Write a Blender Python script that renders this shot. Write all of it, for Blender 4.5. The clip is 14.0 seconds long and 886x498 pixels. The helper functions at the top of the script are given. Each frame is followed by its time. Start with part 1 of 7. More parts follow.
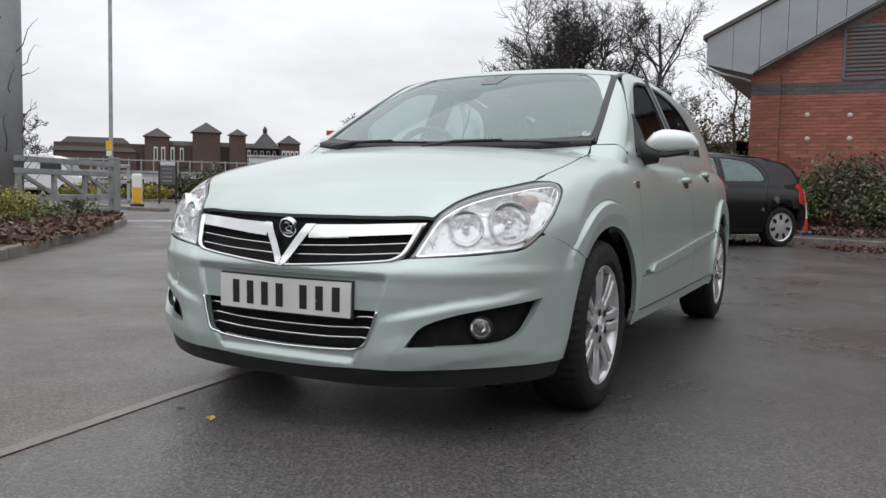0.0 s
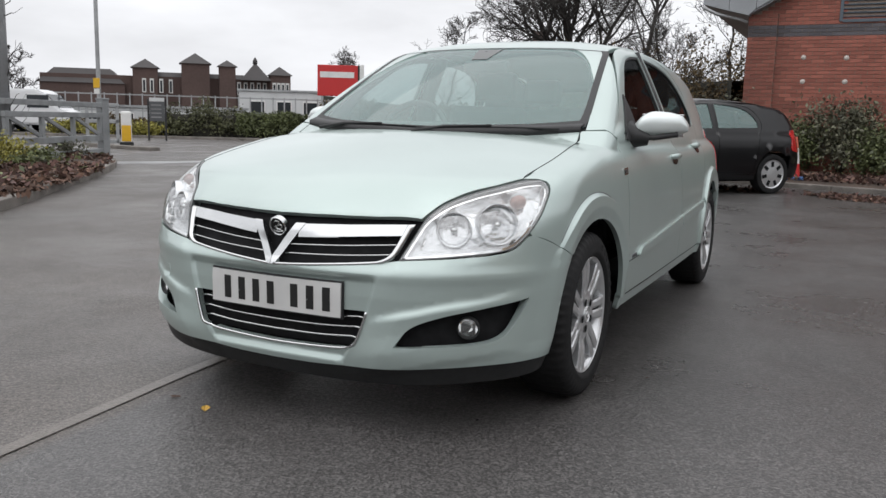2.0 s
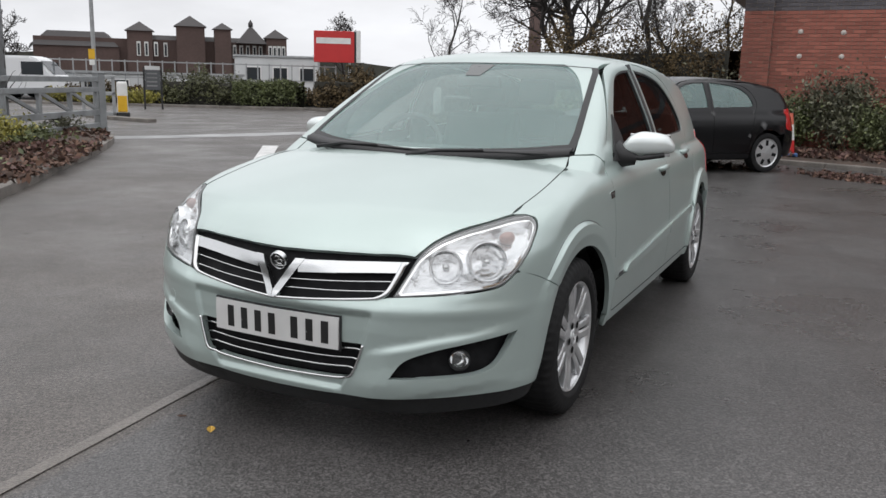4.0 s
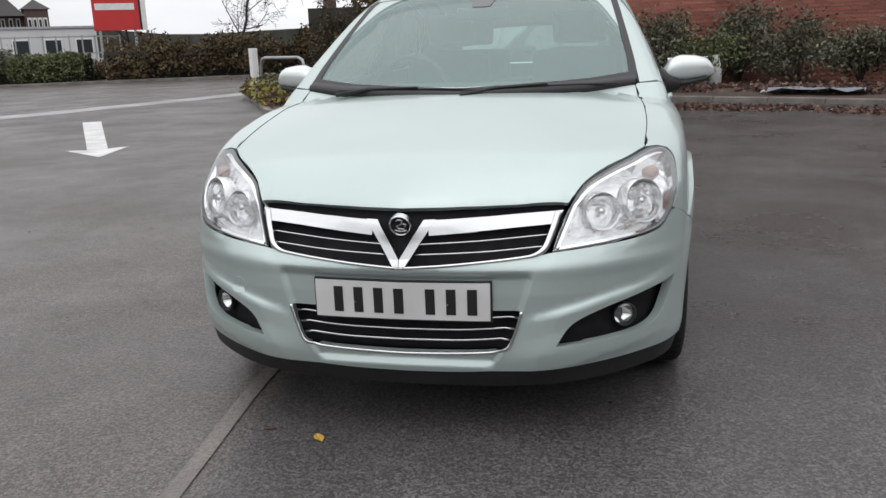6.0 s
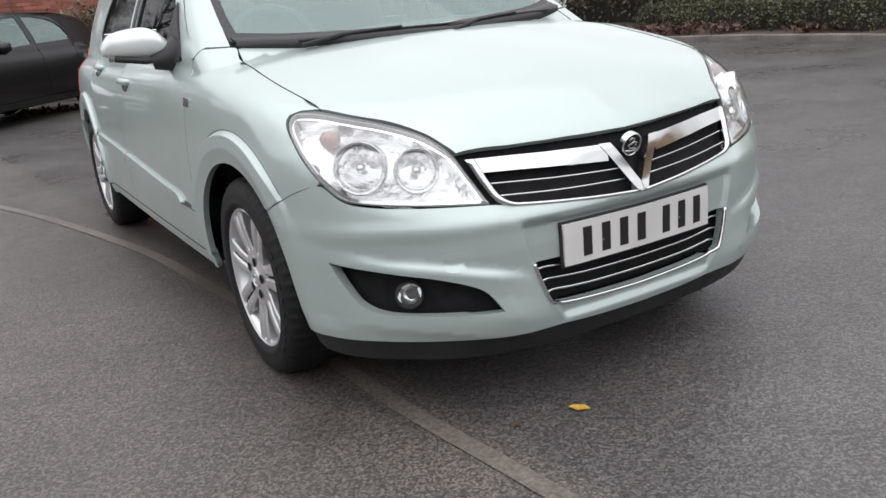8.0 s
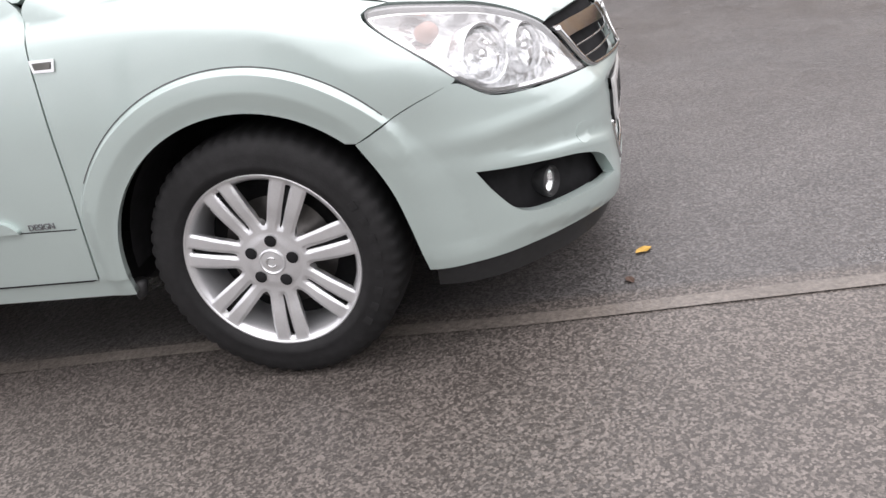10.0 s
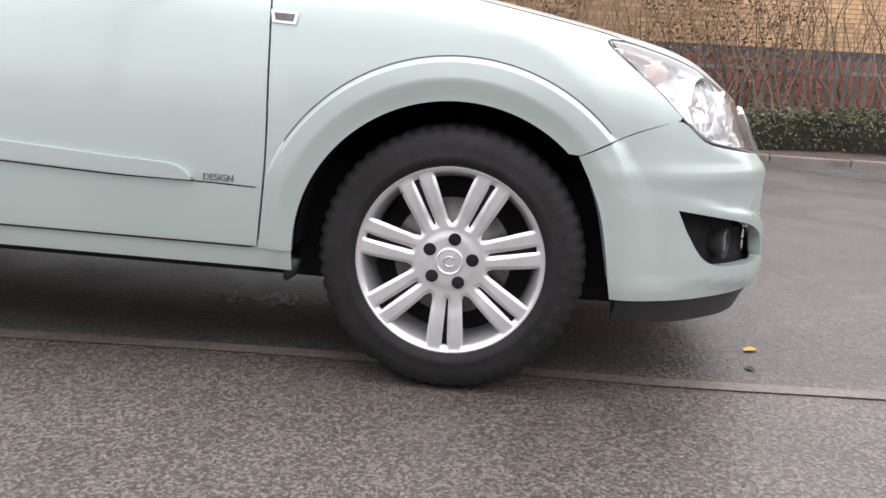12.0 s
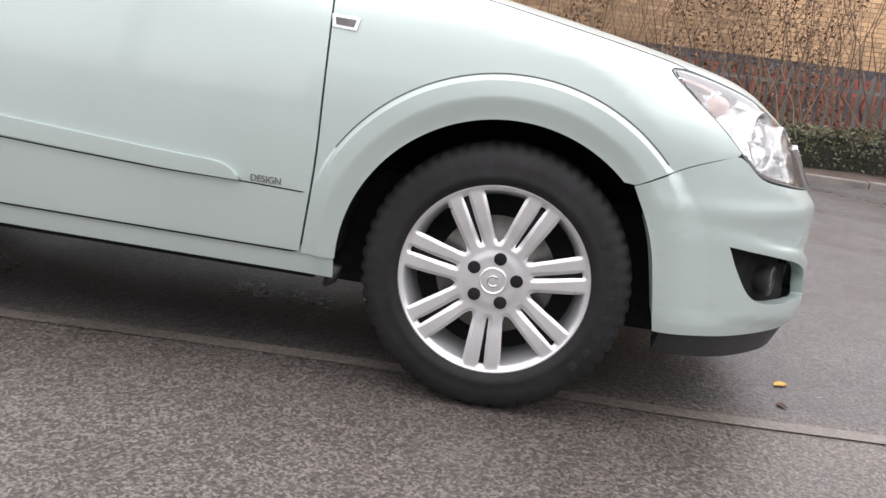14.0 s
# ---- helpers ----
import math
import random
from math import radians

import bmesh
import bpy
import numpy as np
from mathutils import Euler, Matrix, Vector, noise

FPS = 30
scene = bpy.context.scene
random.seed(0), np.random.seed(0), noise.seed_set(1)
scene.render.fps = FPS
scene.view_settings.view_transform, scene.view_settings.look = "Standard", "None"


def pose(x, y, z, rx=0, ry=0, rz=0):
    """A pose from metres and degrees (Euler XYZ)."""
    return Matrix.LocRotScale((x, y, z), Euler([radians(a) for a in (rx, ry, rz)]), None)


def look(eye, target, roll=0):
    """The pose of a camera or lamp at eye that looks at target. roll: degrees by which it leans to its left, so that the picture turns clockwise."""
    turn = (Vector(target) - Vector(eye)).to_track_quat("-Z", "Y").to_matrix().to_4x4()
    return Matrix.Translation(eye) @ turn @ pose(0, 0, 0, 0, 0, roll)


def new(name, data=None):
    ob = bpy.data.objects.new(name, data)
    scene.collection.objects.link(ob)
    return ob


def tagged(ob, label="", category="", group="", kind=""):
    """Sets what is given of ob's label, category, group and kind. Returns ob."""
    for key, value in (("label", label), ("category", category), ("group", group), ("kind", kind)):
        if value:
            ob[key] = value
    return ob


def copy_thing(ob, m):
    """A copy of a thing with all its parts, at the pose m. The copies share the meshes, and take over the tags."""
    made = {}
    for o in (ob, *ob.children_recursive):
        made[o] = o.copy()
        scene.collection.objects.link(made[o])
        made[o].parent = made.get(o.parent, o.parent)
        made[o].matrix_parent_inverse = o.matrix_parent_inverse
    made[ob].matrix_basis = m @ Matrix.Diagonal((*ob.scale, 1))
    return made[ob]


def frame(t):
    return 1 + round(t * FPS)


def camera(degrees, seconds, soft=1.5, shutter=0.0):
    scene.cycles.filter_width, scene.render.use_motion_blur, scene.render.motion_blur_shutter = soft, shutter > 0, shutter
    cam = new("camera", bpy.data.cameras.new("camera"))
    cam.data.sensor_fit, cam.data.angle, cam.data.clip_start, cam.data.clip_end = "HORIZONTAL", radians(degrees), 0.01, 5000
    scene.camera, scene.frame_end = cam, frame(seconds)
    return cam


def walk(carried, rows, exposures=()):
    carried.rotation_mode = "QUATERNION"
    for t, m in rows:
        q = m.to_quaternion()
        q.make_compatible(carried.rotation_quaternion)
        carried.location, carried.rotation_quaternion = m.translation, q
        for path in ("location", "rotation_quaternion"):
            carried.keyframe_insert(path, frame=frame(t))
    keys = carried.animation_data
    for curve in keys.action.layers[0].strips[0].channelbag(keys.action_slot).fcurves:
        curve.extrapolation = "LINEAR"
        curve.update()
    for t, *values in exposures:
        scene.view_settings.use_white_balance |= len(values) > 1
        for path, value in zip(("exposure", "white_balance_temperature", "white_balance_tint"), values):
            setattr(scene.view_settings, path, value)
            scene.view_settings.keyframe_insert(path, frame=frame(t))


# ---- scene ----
cam = camera(56.16, 14.0)

# the camera's path: seconds, eye, target, roll
PATH = [
    (0, (1.680, -2.957, 0.798), (0.774, -1.180, 0.653), 1.2),
    (0.5, (1.676, -2.958, 0.793), (0.751, -1.192, 0.634), 1.1),
    (1, (1.682, -2.957, 0.802), (0.771, -1.182, 0.657), 1.8),
    (1.5, (1.696, -2.959, 0.828), (0.809, -1.175, 0.653), 1.5),
    (2, (1.694, -2.964, 1.017), (0.815, -1.194, 0.711), 1.4),
    (2.2, (1.694, -2.971, 1.109), (0.819, -1.206, 0.764), 1.7),
    (4.3, (1.748, -3.058, 1.279), (0.883, -1.299, 0.883), 1.4),
    (4.5, (1.702, -3.074, 1.273), (0.831, -1.318, 0.876), 1.1),
    (5, (1.448, -3.131, 1.237), (0.704, -1.325, 0.808), 0.2),
    (5.5, (1.086, -3.122, 1.196), (0.505, -1.260, 0.756), -1.6),
    (6, (0.617, -3.034, 1.173), (0.203, -1.139, 0.686), -1.9),
    (6.5, (0.117, -3.033, 1.163), (-0.003, -1.113, 0.614), -3.0),
    (7, (-0.394, -2.917, 1.148), (-0.311, -1.020, 0.519), -5.7),
    (7.5, (-1.029, -2.739, 1.125), (-0.496, -0.903, 0.536), -4.2),
    (8, (-1.532, -2.406, 1.081), (-0.584, -0.743, 0.502), -5.7),
    (8.2, (-1.666, -2.283, 1.091), (-0.637, -0.694, 0.445), -6.2),
    (10.3, (-2.487, -0.611, 1.025), (-0.678, -0.230, 0.260), -9.9),
    (10.5, (-2.485, -0.473, 1.007), (-0.659, -0.092, 0.288), -7.8),
    (11, (-2.588, -0.273, 0.831), (-0.654, -0.157, 0.336), -4.4),
    (11.5, (-2.661, -0.181, 0.765), (-0.722, -0.024, 0.302), 0.2),
    (12, (-2.677, -0.177, 0.717), (-0.728, 0.027, 0.319), 3.6),
    (12.5, (-2.675, -0.211, 0.717), (-0.716, -0.053, 0.345), 4.1),
    (13, (-2.687, -0.190, 0.697), (-0.736, 0.024, 0.314), 7.7),
    (13.5, (-2.686, -0.120, 0.682), (-0.736, 0.125, 0.315), 6.8),
    (14, (-2.651, -0.071, 0.770), (-0.709, 0.135, 0.340), 7.7),
]
walk(cam, [(t, look(e, g, r)) for t, e, g, r in PATH],
     [(0, .67, 6450, 11), (2, .73, 6450, 11), (4.5, .70, 6450, 11), (6.5, .74, 6450, 12), (8, 1.03, 6500, 13), (10.5, 1.63, 6600, 17), (14, 1.67, 6600, 17)])

# ---- sky and light: flat, bright overcast ----
world = bpy.data.worlds.new("overcast_sky")
scene.world = world
world.use_nodes = True
wn, wl = world.node_tree.nodes, world.node_tree.links
wn.clear()
w_out = wn.new("ShaderNodeOutputWorld")
w_bg = wn.new("ShaderNodeBackground")
w_sky = wn.new("ShaderNodeTexSky")
w_sky.sky_type = "NISHITA"
w_sky.sun_disc = False
w_sky.sun_elevation = radians(80)
w_sky.sun_rotation = radians(205)
w_sky.dust_density = 4.0
w_grey = wn.new("ShaderNodeHueSaturation")
w_grey.inputs["Saturation"].default_value = 0.10
w_co = wn.new("ShaderNodeTexCoord")
w_map = wn.new("ShaderNodeMapping")
w_map.inputs["Scale"].default_value = (1.2, 1.2, 4.0)
w_cl = wn.new("ShaderNodeTexNoise")
w_cl.inputs["Scale"].default_value = 2.2
w_cl.inputs["Detail"].default_value = 6.0
w_cl.inputs["Roughness"].default_value = 0.55
w_ramp = wn.new("ShaderNodeMapRange")
w_ramp.inputs["From Min"].default_value, w_ramp.inputs["From Max"].default_value = 0.3, 0.7
w_ramp.inputs["To Min"].default_value, w_ramp.inputs["To Max"].default_value = 0.80, 1.12
w_flat = wn.new("ShaderNodeMix")
w_flat.data_type = "RGBA"
w_flat.inputs["Factor"].default_value = 0.72
w_flat.inputs["B"].default_value = (9.6, 9.75, 10.0, 1)
w_mul = wn.new("ShaderNodeMix")
w_mul.data_type, w_mul.blend_type = "RGBA", "MULTIPLY"
w_mul.inputs["Factor"].default_value = 1.0
wl.new(w_sky.outputs["Color"], w_grey.inputs["Color"])
wl.new(w_grey.outputs["Color"], w_flat.inputs["A"])
wl.new(w_co.outputs["Generated"], w_map.inputs["Vector"])
wl.new(w_map.outputs["Vector"], w_cl.inputs["Vector"])
wl.new(w_cl.outputs["Fac"], w_ramp.inputs["Value"])
wl.new(w_flat.outputs["Result"], w_mul.inputs["A"])
wl.new(w_ramp.outputs["Result"], w_mul.inputs["B"])
w_sep = wn.new("ShaderNodeSeparateXYZ")
w_dome = wn.new("ShaderNodeMapRange")
w_dome.inputs["From Min"].default_value, w_dome.inputs["From Max"].default_value = 0.0, 0.9
w_dome.inputs["To Min"].default_value, w_dome.inputs["To Max"].default_value = 0.87, 1.06
w_top = wn.new("ShaderNodeMix")
w_top.data_type, w_top.blend_type = "RGBA", "MULTIPLY"
w_top.inputs["Factor"].default_value = 1.0
wl.new(w_co.outputs["Generated"], w_sep.inputs["Vector"])
wl.new(w_sep.outputs["Z"], w_dome.inputs["Value"])
wl.new(w_mul.outputs["Result"], w_top.inputs["A"])
wl.new(w_dome.outputs["Result"], w_top.inputs["B"])
wl.new(w_top.outputs["Result"], w_bg.inputs["Color"])
w_bg.inputs["Strength"].default_value = 0.085
wl.new(w_bg.outputs["Background"], w_out.inputs["Surface"])

sun = new("sun", bpy.data.lights.new("sun", "SUN"))
sun.data.energy, sun.data.angle, sun.data.color = 0.6, radians(110), (1.0, 0.98, 0.95)
sun.matrix_world = look((-1.2, -2.6, 20), (0, 0, 4))
scene.view_settings.exposure = 0.0

# ---- materials ----
def mat(name, color, rough=0.5, metal=0.0, coat=0.0, grain=0.0, grain_scale=40.0, blotch=0.0, blotch_scale=2.0,
        bump=0.0, bump_scale=200.0, rough_var=0.0, spec=0.5, emit=0.0, island=0.0, each=0.0, stretch=(1, 1, 1)):
    """A principled material; colour varies by a fine grain and broad blotches, with a fine relief."""
    m = bpy.data.materials.new(name)
    m.use_nodes = True
    n, l = m.node_tree.nodes, m.node_tree.links
    b = n["Principled BSDF"]
    b.inputs["Base Color"].default_value = (*color, 1)
    b.inputs["Roughness"].default_value = rough
    b.inputs["Metallic"].default_value = metal
    b.inputs["Coat Weight"].default_value = coat
    b.inputs["Coat Roughness"].default_value = 0.04
    b.inputs["Specular IOR Level"].default_value = spec
    co = n.new("ShaderNodeTexCoord")
    mp = n.new("ShaderNodeMapping")
    mp.inputs["Scale"].default_value = stretch
    l.new(co.outputs["Object"], mp.inputs["Vector"])
    last = None
    base = n.new("ShaderNodeRGB")
    base.outputs[0].default_value = (*color, 1)
    last = base.outputs[0]
    def vary(source, amount):
        nonlocal last
        r = n.new("ShaderNodeMapRange")
        r.inputs["To Min"].default_value, r.inputs["To Max"].default_value = 1 - amount, 1 + amount
        l.new(source, r.inputs["Value"])
        x = n.new("ShaderNodeMix")
        x.data_type, x.blend_type = "RGBA", "MULTIPLY"
        x.inputs["Factor"].default_value = 1
        l.new(last, x.inputs["A"])
        l.new(r.outputs["Result"], x.inputs["B"])
        last = x.outputs["Result"]
    for amount, scale, detail in ((grain, grain_scale, 4), (blotch, blotch_scale, 5)):
        if amount:
            t = n.new("ShaderNodeTexNoise")
            t.inputs["Scale"].default_value, t.inputs["Detail"].default_value = scale, detail
            l.new(mp.outputs["Vector"], t.inputs["Vector"])
            sharp = n.new("ShaderNodeMapRange")
            sharp.inputs["From Min"].default_value, sharp.inputs["From Max"].default_value = 0.28, 0.72
            l.new(t.outputs["Fac"], sharp.inputs["Value"])
            vary(sharp.outputs["Result"], amount)
    if island:
        g = n.new("ShaderNodeNewGeometry")
        vary(g.outputs["Random Per Island"], island)
    if each:
        o = n.new("ShaderNodeObjectInfo")
        vary(o.outputs["Random"], each)
    l.new(last, b.inputs["Base Color"])
    if rough_var:
        t = n.new("ShaderNodeTexNoise")
        t.inputs["Scale"].default_value, t.inputs["Detail"].default_value = blotch_scale * 1.7, 4
        l.new(mp.outputs["Vector"], t.inputs["Vector"])
        r = n.new("ShaderNodeMapRange")
        r.inputs["From Min"].default_value, r.inputs["From Max"].default_value = 0.3, 0.7
        r.inputs["To Min"].default_value, r.inputs["To Max"].default_value = max(0.02, rough - rough_var), min(1, rough + rough_var)
        l.new(t.outputs["Fac"], r.inputs["Value"])
        l.new(r.outputs["Result"], b.inputs["Roughness"])
    if bump:
        t = n.new("ShaderNodeTexNoise")
        t.inputs["Scale"].default_value, t.inputs["Detail"].default_value = bump_scale, 3
        l.new(mp.outputs["Vector"], t.inputs["Vector"])
        u = n.new("ShaderNodeBump")
        u.inputs["Strength"].default_value, u.inputs["Distance"].default_value = bump, 0.01
        l.new(t.outputs["Fac"], u.inputs["Height"])
        l.new(u.outputs["Normal"], b.inputs["Normal"])
    if emit:
        b.inputs["Emission Color"].default_value = (*color, 1)
        b.inputs["Emission Strength"].default_value = emit
    return m


def glass(name, tint, gloss=0.05, rough=0.0, film=0.0, film_color=(0.6, 0.65, 0.65), slant=0.9):
    """Thin clear glass: see-through tint, sky gloss that grows at a slant, and a faint film colour for dust and
    reflected sky.
    """
    m = bpy.data.materials.new(name)
    m.use_nodes = True
    n, l = m.node_tree.nodes, m.node_tree.links
    n.clear()
    out = n.new("ShaderNodeOutputMaterial")
    tr, gl, lw, pw, ma, mx = (n.new(k) for k in ("ShaderNodeBsdfTransparent", "ShaderNodeBsdfGlossy", "ShaderNodeLayerWeight", "ShaderNodeMath", "ShaderNodeMath", "ShaderNodeMixShader"))
    tr.inputs["Color"].default_value = (*tint, 1)
    gl.inputs["Roughness"].default_value = rough
    lw.inputs["Blend"].default_value = 0.5
    pw.operation, ma.operation = "POWER", "MULTIPLY_ADD"
    pw.inputs[1].default_value = 5.0
    ma.inputs[1].default_value, ma.inputs[2].default_value = slant, gloss
    l.new(lw.outputs["Facing"], pw.inputs[0])
    l.new(pw.outputs[0], ma.inputs[0])
    l.new(ma.outputs[0], mx.inputs["Fac"])
    first = tr.outputs[0]
    if film:
        df, m2, t, r = (n.new(k) for k in ("ShaderNodeBsdfDiffuse", "ShaderNodeMixShader", "ShaderNodeTexNoise", "ShaderNodeMapRange"))
        df.inputs["Color"].default_value = (*film_color, 1)
        t.inputs["Scale"].default_value = 3.0
        t.inputs["Detail"].default_value = 5.0
        r.inputs["To Min"].default_value, r.inputs["To Max"].default_value = film * 0.85, film * 1.15
        l.new(t.outputs["Fac"], r.inputs["Value"])
        l.new(r.outputs["Result"], m2.inputs["Fac"])
        l.new(tr.outputs[0], m2.inputs[1])
        l.new(df.outputs[0], m2.inputs[2])
        first = m2.outputs[0]
    l.new(first, mx.inputs[1])
    l.new(gl.outputs[0], mx.inputs[2])
    l.new(mx.outputs[0], out.inputs["Surface"])
    return m


M_PAINT = mat("pale_green_paint", (0.440, 0.522, 0.499), 0.38, 0.42, 0.6, grain=0.03, grain_scale=900, blotch=0.03, blotch_scale=3)
M_BLACKPLASTIC = mat("black_plastic", (0.018, 0.018, 0.019), 0.55, grain=0.15, grain_scale=120, bump=0.05, bump_scale=500)
M_LIP = mat("dark_grey_bumper_plastic", (0.017, 0.0175, 0.018), 0.5, spec=0.35, grain=0.15, grain_scale=60, blotch=0.2, blotch_scale=6, bump=0.06, bump_scale=600)
M_GLOSSBLACK = mat("gloss_black", (0.008, 0.008, 0.009), 0.22)
M_CHROME = mat("satin_chrome", (0.64, 0.65, 0.65), 0.18, 1.0, rough_var=0.05, blotch_scale=9)
M_MIRRORSILVER = mat("reflector_silver", (0.90, 0.90, 0.90), 0.06, 1.0)
M_HOUSING = mat("lamp_housing_silver", (0.72, 0.73, 0.74), 0.20, 0.80, bump=0.8, bump_scale=34)
M_SILVERSHELL = mat("pale_silver_paint", (0.70, 0.745, 0.735), 0.32, 0.35, 0.8, grain=0.03, grain_scale=700)
M_SEAL = mat("dark_grey_lamp_edge", (0.11, 0.115, 0.115), 0.35)
M_LETTER = mat("dark_chrome_letters", (0.22, 0.22, 0.23), 0.3, 0.8)
M_ALLOY = mat("alloy_silver_paint", (0.66, 0.67, 0.68), 0.34, 0.70, 0.5, grain=0.04, grain_scale=300, blotch=0.08, blotch_scale=12)
M_TYRE = mat("tyre_rubber", (0.0115, 0.0115, 0.012), 0.7, spec=0.3, grain=0.2, grain_scale=60, blotch=0.35, blotch_scale=9, bump=0.12, bump_scale=220)
M_BRAKE = mat("brake_disc_steel", (0.12, 0.115, 0.11), 0.4, 0.9, blotch=0.3, blotch_scale=20)
M_DARK = mat("underbody_black", (0.013, 0.013, 0.014), 0.9, spec=0.2, grain=0.3, grain_scale=30)
M_ORANGE = mat("indicator_bulb_orange", (0.30, 0.18, 0.15), 0.25)
M_RED = mat("tail_lamp_red", (0.45, 0.02, 0.02), 0.15, coat=1.0)
# whitish film: the pale sky reflection on the lens put into its colour
M_CLEAR = glass("clear_lamp_plastic", (0.97, 0.98, 0.98), 0.12, film=0.085, film_color=(0.88, 0.90, 0.90))
# teal film: dust, plus the sky's brightness on the screen as colour
M_SCREEN = glass("windscreen_glass", (0.74, 0.86, 0.84), 0.10, 0.0, film=0.18, film_color=(0.48, 0.78, 0.74))
M_SIDEGLASS = glass("side_window_glass", (0.27, 0.30, 0.30), 0.03, slant=0.35)
M_PLATE = mat("number_plate_white", (0.62, 0.62, 0.61), 0.35, coat=0.5, blotch=0.06, blotch_scale=8)
M_PALESCREW = mat("screw_cap_grey", (0.3, 0.3, 0.3), 0.5)
M_INK = mat("number_plate_black", (0.012, 0.012, 0.012), 0.5)
M_SEAT = mat("dark_grey_seat_cloth", (0.035, 0.036, 0.038), 0.9, grain=0.25, grain_scale=200, bump=0.2, bump_scale=400)
M_DASH = mat("dashboard_plastic", (0.045, 0.047, 0.048), 0.6, grain=0.1, grain_scale=120, bump=0.1, bump_scale=500)

# ---- building helpers ----
from mathutils.geometry import delaunay_2d_cdt


def mesh_object(name, verts, faces, material, parent=None, label="", smooth=True, sharp=None):
    me = bpy.data.meshes.new(name)
    me.from_pydata([tuple(map(float, v)) for v in verts], [], [tuple(int(i) for i in f) for f in faces])
    me.materials.append(material)
    if smooth:
        me.shade_smooth()
        if sharp is not None:
            me.set_sharp_from_angle(angle=radians(sharp))
    me.update()
    ob = new(name, me)
    ob.parent = parent
    if label:
        tagged(ob, label)
    return ob


def part(name, bm, material, parent=None, label="", smooth=False, sharp=None):
    me = bpy.data.meshes.new(name)
    bm.normal_update()
    bm.to_mesh(me)
    bm.free()
    me.materials.append(material)
    if smooth:
        me.shade_smooth()
        if sharp is not None:
            me.set_sharp_from_angle(angle=radians(sharp))
    ob = new(name, me)
    ob.parent = parent
    if label:
        tagged(ob, label)
    return ob


def thing(name, m, label, category, group=""):
    ob = new(name)
    ob.empty_display_size = 0.2
    ob.matrix_world = m
    return tagged(ob, label, category, group)


def bm_box(bm, x0, x1, y0, y1, z0, z1, bevel=0.0, m=None):
    vs = [bm.verts.new((x, y, z)) for x in (x0, x1) for y in (y0, y1) for z in (z0, z1)]
    fs = [bm.faces.new([vs[i] for i in f]) for f in ((0, 1, 3, 2), (4, 6, 7, 5), (0, 4, 5, 1), (2, 3, 7, 6), (0, 2, 6, 4), (1, 5, 7, 3))]
    if m is not None:
        bmesh.ops.transform(bm, matrix=m, verts=vs)
    if bevel:
        bmesh.ops.bevel(bm, geom=list({e for f in fs for e in f.edges}), offset=bevel, segments=2, affect="EDGES", profile=0.6)
    return bm


def box(name, x0, x1, y0, y1, z0, z1, material, parent=None, label="", bevel=0.0, m=None):
    return part(name, bm_box(bmesh.new(), x0, x1, y0, y1, z0, z1, bevel, m), material, parent, label)


def lathe(profile, n=48, axis="x"):
    """Turns rows of (along, radius) about an axis through the origin."""
    verts, faces = [], []
    for a, r in profile:
        for k in range(n):
            t = 2 * math.pi * k / n
            p = (a, r * math.cos(t), r * math.sin(t))
            verts.append(p if axis == "x" else (p[1], a, p[2]) if axis == "y" else (p[1], p[2], a))
    for i in range(len(profile) - 1):
        for k in range(n):
            q = (k + 1) % n
            f = (i * n + k, i * n + q, (i + 1) * n + q, (i + 1) * n + k)
            faces.append(f if axis == "y" else f[::-1])
    return verts, faces


def tube(points, radius, n=8, closed_ends=True):
    """A round bar along a line of points; radius may be one number or one per point."""
    pts = [Vector(p) for p in points]
    rad = radius if isinstance(radius, (list, tuple)) else [radius] * len(pts)
    verts, faces = [], []
    side = None
    for i, p in enumerate(pts):
        d = (pts[min(i + 1, len(pts) - 1)] - pts[max(i - 1, 0)]).normalized()
        if side is None:
            side = d.orthogonal().normalized()
        side = (side - d * side.dot(d)).normalized()
        up = d.cross(side)
        for k in range(n):
            t = 2 * math.pi * k / n
            verts.append(p + rad[i] * (math.cos(t) * side + math.sin(t) * up))
    for i in range(len(pts) - 1):
        for k in range(n):
            q = (k + 1) % n
            faces.append((i * n + k, i * n + q, (i + 1) * n + q, (i + 1) * n + k))
    if closed_ends:
        faces.append(tuple(range(n))[::-1])
        faces.append(tuple(range((len(pts) - 1) * n, len(pts) * n)))
    return verts, faces


def join(*pieces):
    verts, faces = [], []
    for v, f in pieces:
        o = len(verts)
        verts += list(v)
        faces += [tuple(i + o for i in g) for g in f]
    return verts, faces


def pchip(xs, ys):
    """A smooth curve through a few points that does not overshoot."""
    xs, ys = np.array(xs, float), np.array(ys, float)
    h = np.diff(xs)
    d = np.diff(ys) / h
    m = np.zeros(len(xs))
    m[0], m[-1] = d[0], d[-1]
    for i in range(1, len(xs) - 1):
        if d[i - 1] * d[i] > 0:
            w1, w2 = 2 * h[i] + h[i - 1], h[i] + 2 * h[i - 1]
            m[i] = (w1 + w2) / (w1 / d[i - 1] + w2 / d[i])

    def f(x):
        x = np.asarray(x, float)
        i = np.clip(np.searchsorted(xs, x) - 1, 0, len(xs) - 2)
        t = (x - xs[i]) / h[i]
        v = (ys[i] * (1 + 2 * t) * (1 - t) ** 2 + m[i] * h[i] * t * (1 - t) ** 2
             + ys[i + 1] * t * t * (3 - 2 * t) + m[i + 1] * h[i] * t * t * (t - 1))
        v = np.where(x < xs[0], ys[0] + m[0] * (x - xs[0]), v)
        return np.where(x > xs[-1], ys[-1] + m[-1] * (x - xs[-1]), v)
    return f


